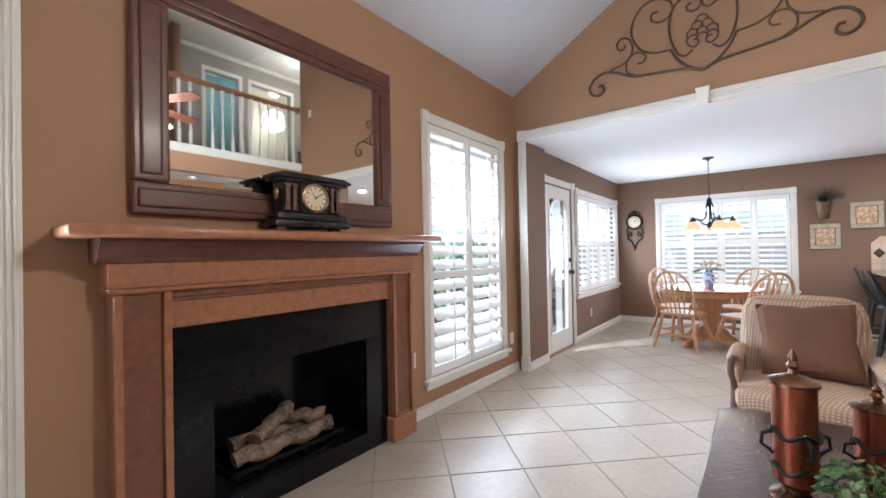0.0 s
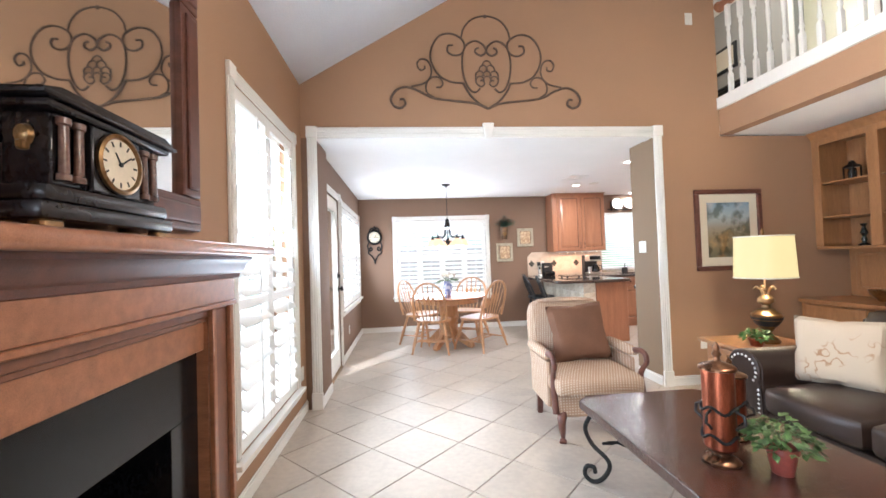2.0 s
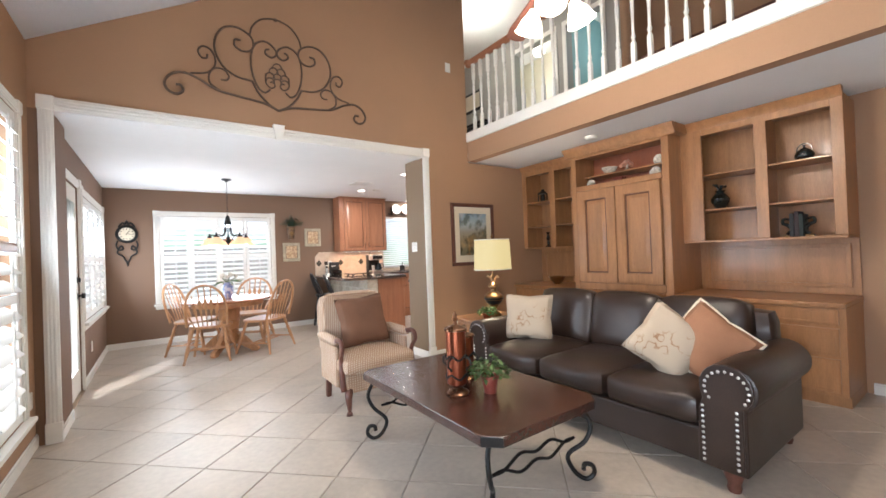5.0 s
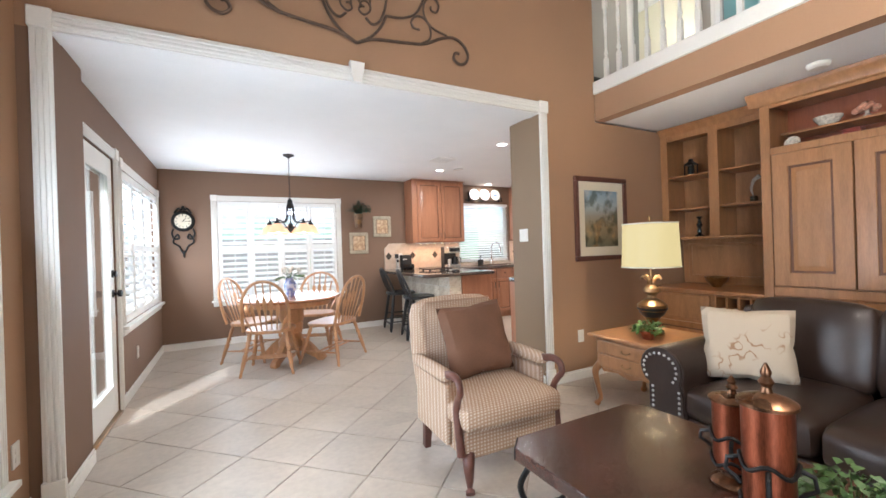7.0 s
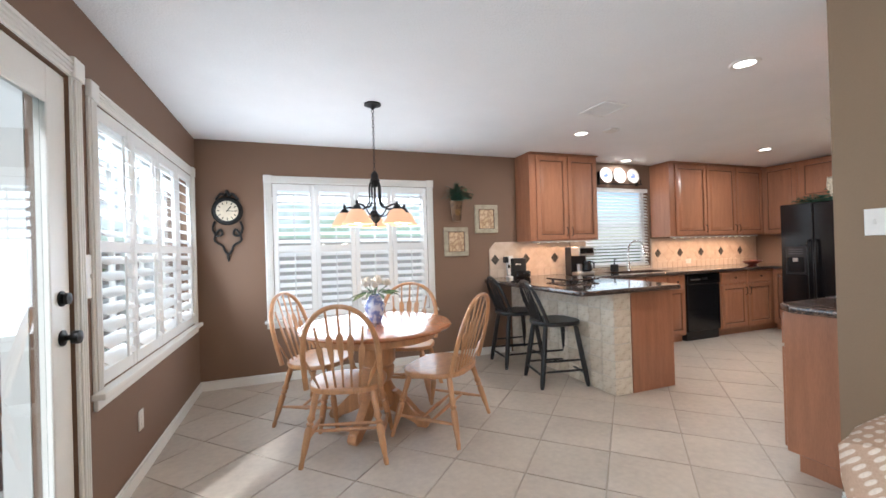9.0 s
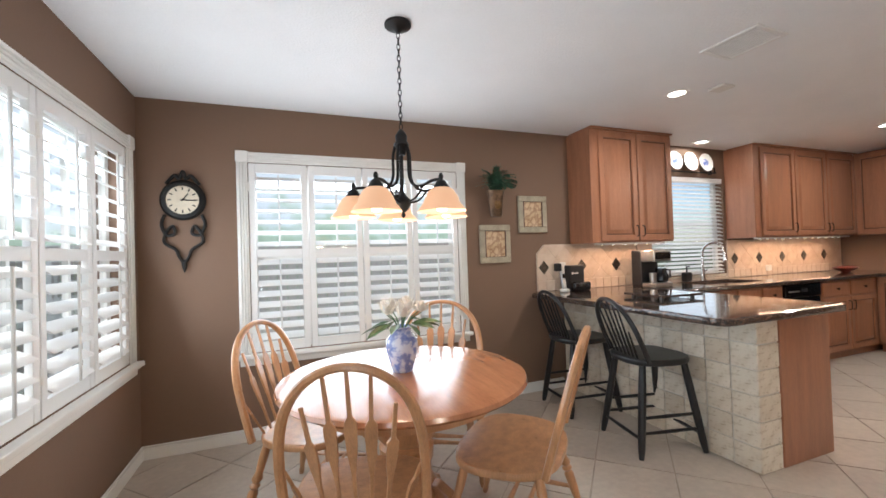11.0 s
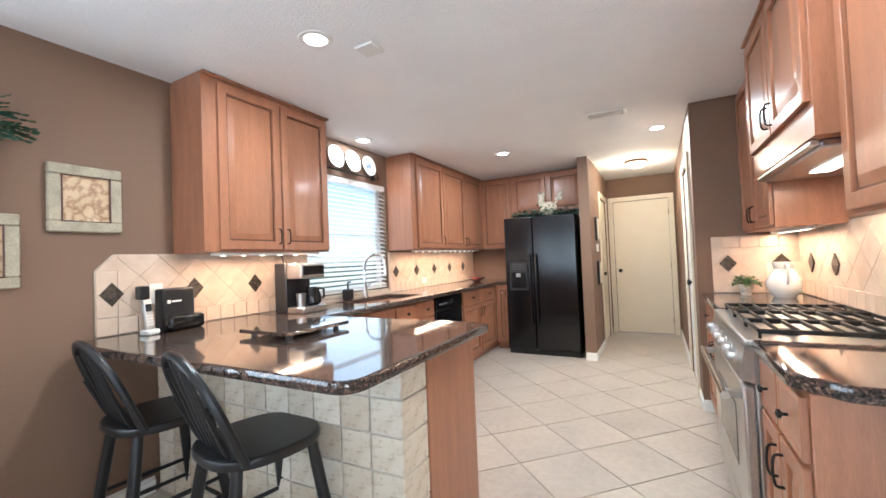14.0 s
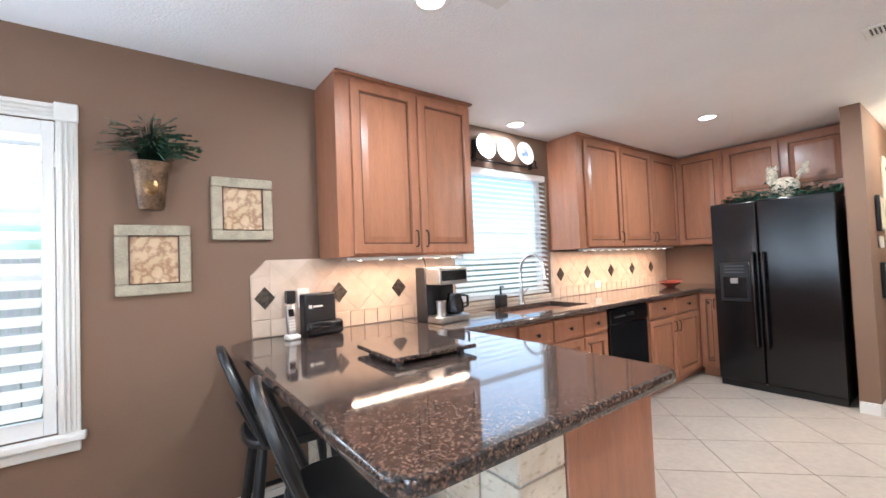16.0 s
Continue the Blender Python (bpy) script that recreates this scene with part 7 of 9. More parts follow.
def patio_chair(m):
    c = thing("patio_chair", m, "dark slatted patio chair on the concrete", "chair")
    for sx in (-0.25, 0.25):
        part("front_leg", box(bmesh.new(), sx - 0.02, sx + 0.02, -0.27, -0.23, 0, 0.62, 0.005), CHERRY, c)
        part("back_leg", box(bmesh.new(), sx - 0.02, sx + 0.02, -0.02, 0.02, 0, 0.98, 0.005, m=pose(0, 0.20, 0, -14)), CHERRY, c)
        part("armrest", box(bmesh.new(), sx - 0.035, sx + 0.035, -0.30, 0.30, 0.62, 0.645, 0.006), CHERRY, c)
    for k in range(6):
        part("seat_slat", box(bmesh.new(), -0.23, 0.23, -0.26 + k * 0.08, -0.19 + k * 0.08, 0.40, 0.42, 0.004), CHERRY, c)
    for k in range(5):
        part("back_slat", box(bmesh.new(), -0.23, 0.23, -0.012, 0.012, 0.50 + k * 0.095, 0.57 + k * 0.095, 0.004, m=pose(0, 0.20, 0, -14)), CHERRY, c)
    return c


patio_chair(pose(-0.95, 7.95, -0.10, 0, 0, 60))


def shrub(m, r, h, seed, label):
    rnd = random.Random(seed)
    s = thing("shrub", m, label, "shrub", "garden shrubs")
    bm = bmesh.new()
    for i in range(9):
        a = rnd.uniform(0, 6.28)
        tube(bm, curve([(0.03 * math.cos(a), 0.03 * math.sin(a), 0), (r * 0.3 * math.cos(a), r * 0.3 * math.sin(a), h * 0.4), (r * 0.75 * math.cos(a), r * 0.75 * math.sin(a), h * rnd.uniform(0.6, 0.95))], 4), 0.018, 6, taper=[1 - 0.08 * q for q in range(9)])
    part("branches", bm, CHERRY, s)
    bm = bmesh.new()
    for i in range(1500):
        a, e = rnd.uniform(0, 6.28), rnd.uniform(-0.4, 1.0)
        q = rnd.uniform(0.6, 1.0) * (1 + 0.2 * math.sin(3 * a + seed))
        c = Vector((r * q * math.cos(a) * math.sqrt(max(0, 1 - e * e * 0.8)), r * q * math.sin(a) * math.sqrt(max(0, 1 - e * e * 0.8)), h * 0.5 + h * 0.5 * e * q))
        M = Matrix.Translation(c) @ Euler((rnd.uniform(0, 6), rnd.uniform(0, 6), a)).to_matrix().to_4x4()
        sz = rnd.uniform(0.04, 0.09)
        bm.faces.new([bm.verts.new(M @ Vector(p)) for p in ((0, 0, 0), (sz * 0.5, sz * 0.3, 0), (sz, 0, sz * 0.1), (sz * 0.5, -sz * 0.3, 0))])
    part("leaves", bm, LEAF, s)
    return s


for k, (x, y, r, h) in enumerate(((-2.9, 7.2, 0.6, 1.3), (-1.75, 9.3, 0.8, 2.3), (-3.0, 9.0, 0.8, 2.0))):
    shrub(pose(x, y, -0.16), r, h, k + 2, "leafy green garden shrub against the fence")
setting("patio", bb(-4.0, -0.24, 5.1, 9.5, -0.2, -0.10), mat("pale_concrete", (0.42, 0.40, 0.37), 0.85, var=0.1, scale=3, fine=90, bump=0.2), "pale concrete patio outside the garden door", "pavement")

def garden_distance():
    """Glowing card: hazy hedge green below, bright sky above, both put in as emission."""
    m = bpy.data.materials.new("glowing_garden_distance")
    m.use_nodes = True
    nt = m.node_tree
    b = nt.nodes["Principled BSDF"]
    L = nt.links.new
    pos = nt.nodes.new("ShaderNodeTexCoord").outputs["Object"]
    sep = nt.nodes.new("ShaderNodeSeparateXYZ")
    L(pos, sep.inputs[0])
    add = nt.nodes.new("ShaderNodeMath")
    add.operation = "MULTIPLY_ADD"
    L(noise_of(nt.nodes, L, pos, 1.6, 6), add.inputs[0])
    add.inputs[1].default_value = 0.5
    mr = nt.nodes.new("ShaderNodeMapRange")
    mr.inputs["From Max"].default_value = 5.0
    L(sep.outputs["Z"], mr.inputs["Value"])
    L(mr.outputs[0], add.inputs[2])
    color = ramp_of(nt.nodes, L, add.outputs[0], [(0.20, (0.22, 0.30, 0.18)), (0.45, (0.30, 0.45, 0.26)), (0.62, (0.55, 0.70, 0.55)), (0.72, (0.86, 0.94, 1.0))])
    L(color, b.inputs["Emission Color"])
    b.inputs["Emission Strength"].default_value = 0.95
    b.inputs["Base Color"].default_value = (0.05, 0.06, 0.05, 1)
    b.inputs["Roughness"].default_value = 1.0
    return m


GARDENGLOW = garden_distance()
# cards added to brighten the gaps and throw light on the slats
setting("backdrop", bb(-4.7, -4.6, -6.0, 13.39, -0.16, 8.0), GARDENGLOW, "added glowing card of hazy garden distance outside the shutters", "backdrop")
setting("backdrop", bb(-4.7, 8.0, 13.4, 13.5, -0.16, 8.0), GARDENGLOW, "added glowing card of hazy distance beyond the garden fence", "backdrop")

# ---- kitchen ----
def clip_poly(poly, x0, x1, y0, y1):
    for axis, lim, keep in ((0, x0, 1), (0, x1, -1), (1, y0, 1), (1, y1, -1)):
        out = []
        for i, p in enumerate(poly):
            q = poly[(i + 1) % len(poly)]
            a, b = (p[axis] - lim) * keep, (q[axis] - lim) * keep
            if a >= 0:
                out.append(p)
            if (a > 0 > b) or (a < 0 < b):
                t = a / (a - b)
                out.append((p[0] + (q[0] - p[0]) * t, p[1] + (q[1] - p[1]) * t))
        poly = out
        if len(poly) < 3:
            return []
    return poly


def poly_area(p):
    return abs(sum(a[0] * b[1] - b[0] * a[1] for a, b in zip(p, p[1:] + p[:1]))) / 2


g = "kitchen base cabinets"
NORTH = lambda x, y=8.19: pose(x, y, 0)
cabinet("base_cabinet", NORTH(4.10), 1.56, 0.60, 0, 0.885, [("drawer", 0.52, 0.86, 0.72, 0.87, "K"), ("drawer", 0.88, 1.22, 0.72, 0.87, "K"), ("drawer", 1.24, 1.54, 0.72, 0.87, "K"), ("door", 0.52, 0.86, 0.11, 0.70, "R"), ("door", 0.88, 1.22, 0.11, 0.70, "L"), ("door", 1.24, 1.54, 0.11, 0.70, "L")], KWOOD, "reddish maple sink cabinet with drawers and doors", g, True)
cabinet("base_cabinet", NORTH(6.31), 1.72, 0.60, 0, 0.885, [("drawer", 0.02, 0.52, 0.72, 0.87, "K"), ("drawer", 0.54, 1.06, 0.72, 0.87, "K"), ("door", 0.02, 0.52, 0.11, 0.70, "R"), ("door", 0.54, 1.06, 0.11, 0.70, "L")], KWOOD, "reddish maple cabinet with two drawers beside the dishwasher", g, True)
cabinet("base_cabinet", pose(7.42, 8.185, 0, 0, 0, -90), 0.20, 0.60, 0, 0.885, [("door", 0.012, 0.185, 0.11, 0.87, "R")], KWOOD, "narrow reddish maple corner cabinet", g, True)
pen_cab = cabinet("base_cabinet", pose(4.09, 7.10, 0, 0, 0, 90), 1.08, 0.475, 0, 0.885, [("door", 0.03, 0.52, 0.11, 0.87, "R"), ("door", 0.54, 1.04, 0.11, 0.87, "L")], KWOOD, "reddish maple cabinet under the peninsula", g, True)
cabinet("base_cabinet", pose(4.0, 5.84, 0, 0, 0, 180), 0.50, 0.57, 0, 0.885, [("drawer", 0.015, 0.24, 0.70, 0.87, "K"), ("drawer", 0.255, 0.485, 0.70, 0.87, "K"), ("door", 0.015, 0.24, 0.11, 0.68, "R"), ("door", 0.255, 0.485, 0.11, 0.68, "L")], KWOOD, "reddish maple cabinet between the range and the opening", g, True)
cabinet("base_cabinet", pose(5.87, 5.84, 0, 0, 0, 180), 0.945, 0.57, 0, 0.885, [("drawer", 0.02, 0.46, 0.70, 0.87, "K"), ("drawer", 0.48, 0.92, 0.70, 0.87, "K"), ("door", 0.02, 0.46, 0.11, 0.68, "R"), ("door", 0.48, 0.92, 0.11, 0.68, "L")], KWOOD, "reddish maple cabinet beyond the range", g, True)
part("end_panel", bb(-0.035, -0.002, -0.015, 0.47, 0, 0.885, 0.004), KWOOD, pen_cab)

g = "kitchen wall cabinets"
cabinet("wall_cabinet", pose(3.53, 8.48, 0), 1.0, 0.32, 1.37, 2.425, [("door", 0.09, 0.535, 1.385, 2.40, "R"), ("door", 0.55, 0.985, 1.385, 2.40, "L")], KWOOD, "reddish maple wall cabinet with two raised-panel doors", g, crown=True)
cabinet("wall_cabinet", pose(5.78, 8.48, 0), 1.945, 0.32, 1.39, 2.425, [("door", 0.10, 0.70, 1.405, 2.40, "R"), ("door", 0.715, 1.32, 1.405, 2.40, "R"), ("door", 1.335, 1.93, 1.405, 2.40, "L")], KWOOD, "reddish maple wall cabinet with three doors past the window", g, crown=True)
cabinet("wall_cabinet", pose(7.73, 8.478, 0, 0, 0, -90), 0.48, 0.32, 1.39, 2.425, [("door", 0.02, 0.46, 1.405, 2.40, "")], KWOOD, "reddish maple corner wall cabinet", g)
cabinet("wall_cabinet", pose(7.73, 7.995, 0, 0, 0, -90), 1.01, 0.32, 1.86, 2.425, [("door", 0.02, 0.49, 1.875, 2.40, ""), ("door", 0.51, 0.99, 1.875, 2.40, "")], KWOOD, "reddish maple cabinet above the refrigerator", g)
cabinet("wall_cabinet", pose(4.0, 5.58, 0, 0, 0, 180), 0.45, 0.318, 1.37, 2.425, [("door", 0.02, 0.43, 1.385, 2.40, "R")], KWOOD, "reddish maple wall cabinet beside the opening", g, crown=True)
cabinet("wall_cabinet", pose(5.87, 5.58, 0, 0, 0, 180), 0.865, 0.318, 1.38, 2.425, [("door", 0.02, 0.42, 1.395, 2.40, "R"), ("door", 0.44, 0.85, 1.395, 2.40, "L")], KWOOD, "reddish maple wall cabinet beyond the range hood", g)
hood = cabinet("range_hood", pose(5.0, 5.66, 0, 0, 0, 180), 0.995, 0.398, 1.66, 2.425, [("door", 0.02, 0.49, 1.79, 2.40, "R"), ("door", 0.505, 0.975, 1.79, 2.40, "L")], KWOOD, "reddish maple range hood cabinet with a steel liner", crown=True)
bm = box(bmesh.new(), 0.06, 0.93, 0.03, 0.37, 1.625, 1.659, 0.008)
box(bm, 0.06, 0.93, 0.0, 0.03, 1.635, 1.659, 0.006)
part("steel_liner", bm, STEEL, hood, "brushed steel hood liner")

part("back_panel", bb(0.0, 0.995, 0.381, 0.397, 1.405, 1.66, 0.002), KWOOD, hood, "reddish wood panel under the hood")
part("lamp_lens", bb(0.30, 0.70, 0.16, 0.24, 1.619, 1.626, 0.002), OPAL, hood, "lit hood lamp lens")
lamp("hood_lamp", "AREA", pose(4.50, 5.46, 1.61), 4.0, (1.0, 0.70, 0.45), 0.35, 0.08)

# stone worktops
W0, W1 = 0.887, 0.93


def worktop(outlines, label, bev=0.012):
    bm = bmesh.new()
    for o in outlines:
        prism(bm, o, W1 - W0, Matrix.Translation((0, 0, W0)) @ pose(0, 0, 0, -90) @ Matrix.Scale(-1, 4, (0, 1, 0)), bev)
    return single("worktop", bm, GRANITE, Matrix(), label, "worktop")


corner = lambda cx, cy, r, a0: [(cx + r * math.cos(radians(a)), cy + r * math.sin(radians(a))) for a in range(a0, a0 + 91, 15)]
pen = [*corner(3.09, 7.04, 0.08, 180), *corner(4.055, 7.03, 0.07, 270), (4.125, 8.148), (4.06, 8.148), (4.06, 8.79), (3.10, 8.79), (3.01, 8.70)]
worktop([pen], "polished brown granite peninsula worktop with rounded corners")
SX0, SX1, SY0, SY1 = 4.76, 5.58, 8.28, 8.68
bm = bmesh.new()
box(bm, 4.06, SX0, 8.15, 8.79, W0, W1)
box(bm, SX1, 8.04, 8.15, 8.79, W0, W1)
box(bm, SX0, SX1, 8.15, SY0, W0, W1)
box(bm, SX0, SX1, SY1, 8.79, W0, W1)
box(bm, 7.385, 8.04, 7.97, 8.15, W0, W1)
tube(bm, [(4.13, 8.148, 0.909), (7.385, 8.148, 0.909)], 0.021, 10)
single("worktop", bm, GRANITE, Matrix(), "polished brown granite worktop along the sink wall", "worktop")
worktop([[(3.44, 5.265), (4.0, 5.265), (4.0, 5.88), (3.54, 5.88), (3.44, 5.78)]], "polished brown granite worktop with a clipped corner")
worktop([[(4.925, 5.265), (5.875, 5.265), (5.875, 5.88), (4.925, 5.88)]], "polished brown granite worktop beyond the range")
slab = thing("stone_board", pose(3.61, 7.84, W1, 0, 0, -2), "polished granite serving board on short feet", "board")
part("slab", box(bmesh.new(), -0.20, 0.20, -0.18, 0.18, 0.018, 0.036, 0.004), GRANITE, slab)
for sx in (-0.15, 0.15):
    for sy in (-0.13, 0.13):
        part("foot", lathe(bmesh.new(), [(0.015, 0), (0.015, 0.018)], 10, Matrix.Translation((sx, sy, 0))), BLACKPAINT, slab)

# sink and tap
sink = thing("sink", pose(0, 0, 0), "double bowl stainless sink set under the granite", "sink")
for a, b in ((SX0 - 0.01, 5.15), (5.18, SX1 + 0.01)):
    bm = bmesh.new()
    y0, y1, z0, z1 = SY0 - 0.01, SY1 + 0.01, 0.70, W0 - 0.001
    box(bm, a, b, y0, y1, z0, z0 + 0.004)
    box(bm, a, a + 0.004, y0, y1, z0 + 0.004, z1)
    box(bm, b - 0.004, b, y0, y1, z0 + 0.004, z1)
    box(bm, a + 0.004, b - 0.004, y0, y0 + 0.004, z0 + 0.004, z1)
    box(bm, a + 0.004, b - 0.004, y1 - 0.004, y1, z0 + 0.004, z1)
    part("bowl", bm, STEEL, sink)
tap = thing("tap", pose(5.27, 8.735, W1), "tall chrome gooseneck kitchen tap", "tap")
part("base", lathe(bmesh.new(), [(0.03, 0), (0.03, 0.012), (0.02, 0.03), (0.018, 0.12), (0.014, 0.14)], 18), CHROME, tap)
part("spout", tube(bmesh.new(), curve([(0, 0, 0.12), (0, 0, 0.28), (0.0, -0.03, 0.37), (0.02, -0.11, 0.415), (0.045, -0.19, 0.38), (0.05, -0.215, 0.30)], 7), 0.013, 12), CHROME, tap)
part("spray_head", rod(bmesh.new(), (0.05, -0.215, 0.31), (0.052, -0.218, 0.22), 0.017, 0.02, 14), CHROME, tap)
part("lever", rod(bmesh.new(), (0.018, 0, 0.09), (0.085, 0.0, 0.13), 0.008, 0.006), CHROME, tap)
sb = thing("soap_bottle", pose(5.02, 8.735, W1), "black soap dispenser bottle by the tap", "bottle")
part("bottle", box(bmesh.new(), -0.05, 0.05, -0.03, 0.03, 0, 0.10, 0.012, 2), BLACKPAINT, sb)
part("pump", tube(bmesh.new(), [(0, 0, 0.10), (0, 0, 0.165), (0.0, -0.035, 0.165)], 0.008, 8), BLACKPAINT, sb)

# window over the sink with a white blind
sw = tagged(new("window_5"), "white slatted blind over the sink window, half open", "window", kind="structure")
sw.matrix_world = pose(4.60, 8.8, 0)
WW = 1.14
for a, b, c, d in ((0, 0.05, 0.985, 2.10), (WW - 0.05, WW, 0.985, 2.10), (0.05, WW - 0.05, 0.985, 1.035), (0.05, WW - 0.05, 2.05, 2.10), (0.05, WW - 0.05, 1.55, 1.59)):
    part("sash", box(bmesh.new(), a, b, 0.08, 0.12, c, d, 0.003), WHITE, sw)
gp = part("pane", box(bmesh.new(), 0.04, WW - 0.04, 0.098, 0.102, 1.02, 2.06), PANE, sw)
gp.visible_shadow = False
part("window_sill", box(bmesh.new(), 0, WW, -0.012, 0.08, 0.955, 0.984, 0.004), TRAV, sw)
part("headrail", box(bmesh.new(), 0.01, WW - 0.01, -0.004, 0.05, 2.04, 2.095, 0.004), SLAT, sw)
part("bottom_rail", box(bmesh.new(), 0.01, WW - 0.01, 0.005, 0.045, 0.995, 1.015, 0.004), SLAT, sw)
slat_mesh = mesh("blind_slat", box(bmesh.new(), 0.012, WW - 0.012, -0.024, 0.024, -0.0015, 0.0015), SLAT)
for k in range(23):
    ob = new("blind_slat", slat_mesh)
    ob.parent = sw
    ob.matrix_basis = pose(0, 0.025, 1.04 + k * 0.0437, 30)
for x in (0.18, WW - 0.18):
    part("ladder_tape", box(bmesh.new(), x - 0.002, x + 0.002, -0.001, 0.001, 1.0, 2.05), SLAT, sw)

# splashback
splash = setting("splashback_bed", prism(bmesh.new(), [(3.13, 0.931), (8.04, 0.931), (8.04, 1.372), (5.755, 1.372), (5.755, 0.952), (4.585, 0.952), (4.585, 1.372), (3.215, 1.372), (3.13, 1.285)], 0.013, Matrix.Translation((0, 8.786, 0))), SPLASHGROUT, "tumbled travertine splashback", "splashback")
splash2 = setting("splashback_bed", bb(5.866, 5.879, 5.265, 5.80, 0.931, 1.36), SPLASHGROUT, "travertine splashback at the pantry wall", "splashback")
splash3 = setting("splashback_bed", bb(3.45, 5.866, 5.261, 5.272, 0.931, 1.40), SPLASHGROUT, "travertine splashback behind the range", "splashback")
SLATE = mat("dark_slate_accent", (0.075, 0.06, 0.045), 0.35, metal=0.4, var=0.5, scale=40, fine=120, bump=0.5)


def tile_pieces(parent, rects, a, material, m, name, cut=None, rows=None, offset=(0, 0), gap=0.0016):
    """Diagonal square tiles (half diagonal a) clipped to the rects, each its own piece, standing out from the plane of m (x, z -> front -y)."""
    for x0, x1, z0, z1 in rects:
        for i in range(int((x1 - x0) / a) + 3):
            for j in range(int((z1 - z0) / a) + 3):
                if (i + j) % 2:
                    continue
                cx, cz = x0 + (i - 1) * a + offset[0], z0 + (j - 1) * a + offset[1]
                r = a - gap * 1.41
                p = clip_poly([(cx - r, cz), (cx, cz - r), (cx + r, cz), (cx, cz + r)], x0 + gap / 2, x1 - gap / 2, z0 + gap / 2, z1 - gap / 2)
                if len(p) < 3 or poly_area(p) < 2e-4 or (cut and cut(cx, cz)):
                    continue
                ob = new(name, mesh(name, prism(bmesh.new(), p, 0.004, Matrix.Translation((0, -0.004, 0))), material))
                ob.parent = parent
                ob.matrix_world = m


def square_pieces(parent, x0, x1, z0, z1, w, h, material, m, name, gap=0.003, jitter=0.0015):
    n, r = max(1, round((x1 - x0) / w)), max(1, round((z1 - z0) / h))
    w, h = (x1 - x0) / n, (z1 - z0) / r
    shared = mesh(name, box(bmesh.new(), gap / 2, w - gap / 2, -0.008, 0, gap / 2, h - gap / 2, 0.003), material)
    rnd = random.Random(7)
    for i in range(n):
        for j in range(r):
            ob = new(name, shared)
            ob.parent = parent
            ob.matrix_world = m @ pose(x0 + i * w, -rnd.uniform(0, jitter), z0 + j * h)


north = pose(0, 8.786, 0)
tile_pieces(splash, [(3.23, 4.583, 1.03, 1.372), (5.76, 8.04, 1.03, 1.372)], 0.108, SPLASHTILE, north, "tile")
square_pieces(splash, 3.13, 4.583, 0.932, 1.03, 0.10, 0.098, SPLASHTILE, north, "tile")
square_pieces(splash, 5.757, 8.04, 0.932, 1.03, 0.10, 0.098, SPLASHTILE, north, "tile")
square_pieces(splash, 3.13, 3.23, 1.03, 1.28, 0.10, 0.125, SPLASHTILE, north, "tile")
ob = new("tile", mesh("tile", prism(bmesh.new(), [(3.132, 1.282), (3.229, 1.282), (3.229, 1.371), (3.215, 1.371)], 0.008, Matrix.Translation((0, -0.008, 0))), SPLASHTILE))
ob.parent, ob.matrix_world = splash, north
tile_pieces(splash2, [(-5.80, -5.272, 1.03, 1.27)], 0.108, SPLASHTILE, pose(5.866, 0, 0, 0, 0, -90), "tile")
square_pieces(splash2, -5.80, -5.272, 0.932, 1.03, 0.10, 0.098, SPLASHTILE, pose(5.866, 0, 0, 0, 0, -90), "tile")
square_pieces(splash2, -5.74, -5.272, 1.27, 1.355, 0.12, 0.085, SPLASHTILE, pose(5.866, 0, 0, 0, 0, -90), "tile")
south = pose(0, 5.272, 0, 0, 0, 180)
tile_pieces(splash3, [(-5.858, -3.46, 1.03, 1.39)], 0.108, SPLASHTILE, south, "tile")
square_pieces(splash3, -5.858, -3.46, 0.932, 1.03, 0.10, 0.098, SPLASHTILE, south, "tile")
for parent, m, xs in ((splash, north, (3.20, 3.64, 4.075, 5.87, 6.31, 6.75, 7.19, 7.63)), (splash2, pose(5.866, 0, 0, 0, 0, -90), (-5.70, -5.38)), (splash3, south, (-5.60, -5.2, -3.7))):
    for x in xs:
        ob = new("accent_tile", mesh("accent_tile", prism(bmesh.new(), [(x - 0.056, 1.155), (x, 1.09), (x + 0.056, 1.155), (x, 1.22)], 0.0065, Matrix.Translation((0, -0.0135, 0))), SLATE))
        ob.parent, ob.matrix_world = parent, m
        ob["label"] = "dark slate diamond accent"
plate("outlet", pose(3.415, 8.779, 1.14), 0.072, 0.115, "white socket in the splashback", "socket")
plate("outlet", pose(6.48, 8.779, 1.02), 0.115, 0.072, "beige socket low in the splashback", "socket")

knee = setting("peninsula_wall", bb(3.43, 3.612, 7.075, 8.79, 0, 0.886), MORTAR, "low peninsula wall clad in tumbled travertine", "wall")
square_pieces(knee, -8.79, -7.065, 0.0, 0.882, 0.155, 0.147, TRAV, pose(3.43, 0, 0, 0, 0, -90), "tile", 0.006, 0.003)
square_pieces(knee, 3.422, 3.612, 0.0, 0.882, 0.19, 0.147, TRAV, pose(0, 7.075, 0), "tile", 0.006, 0.003)

# appliances
fr = thing("refrigerator", pose(7.22, 7.96, 0, 0, 0, -90), "black side-by-side refrigerator with ice dispenser", "refrigerator")
part("body", box(bmesh.new(), 0.005, 0.915, 0.065, 0.80, 0.02, 1.76, 0.006), BLACKGLOSS, fr)
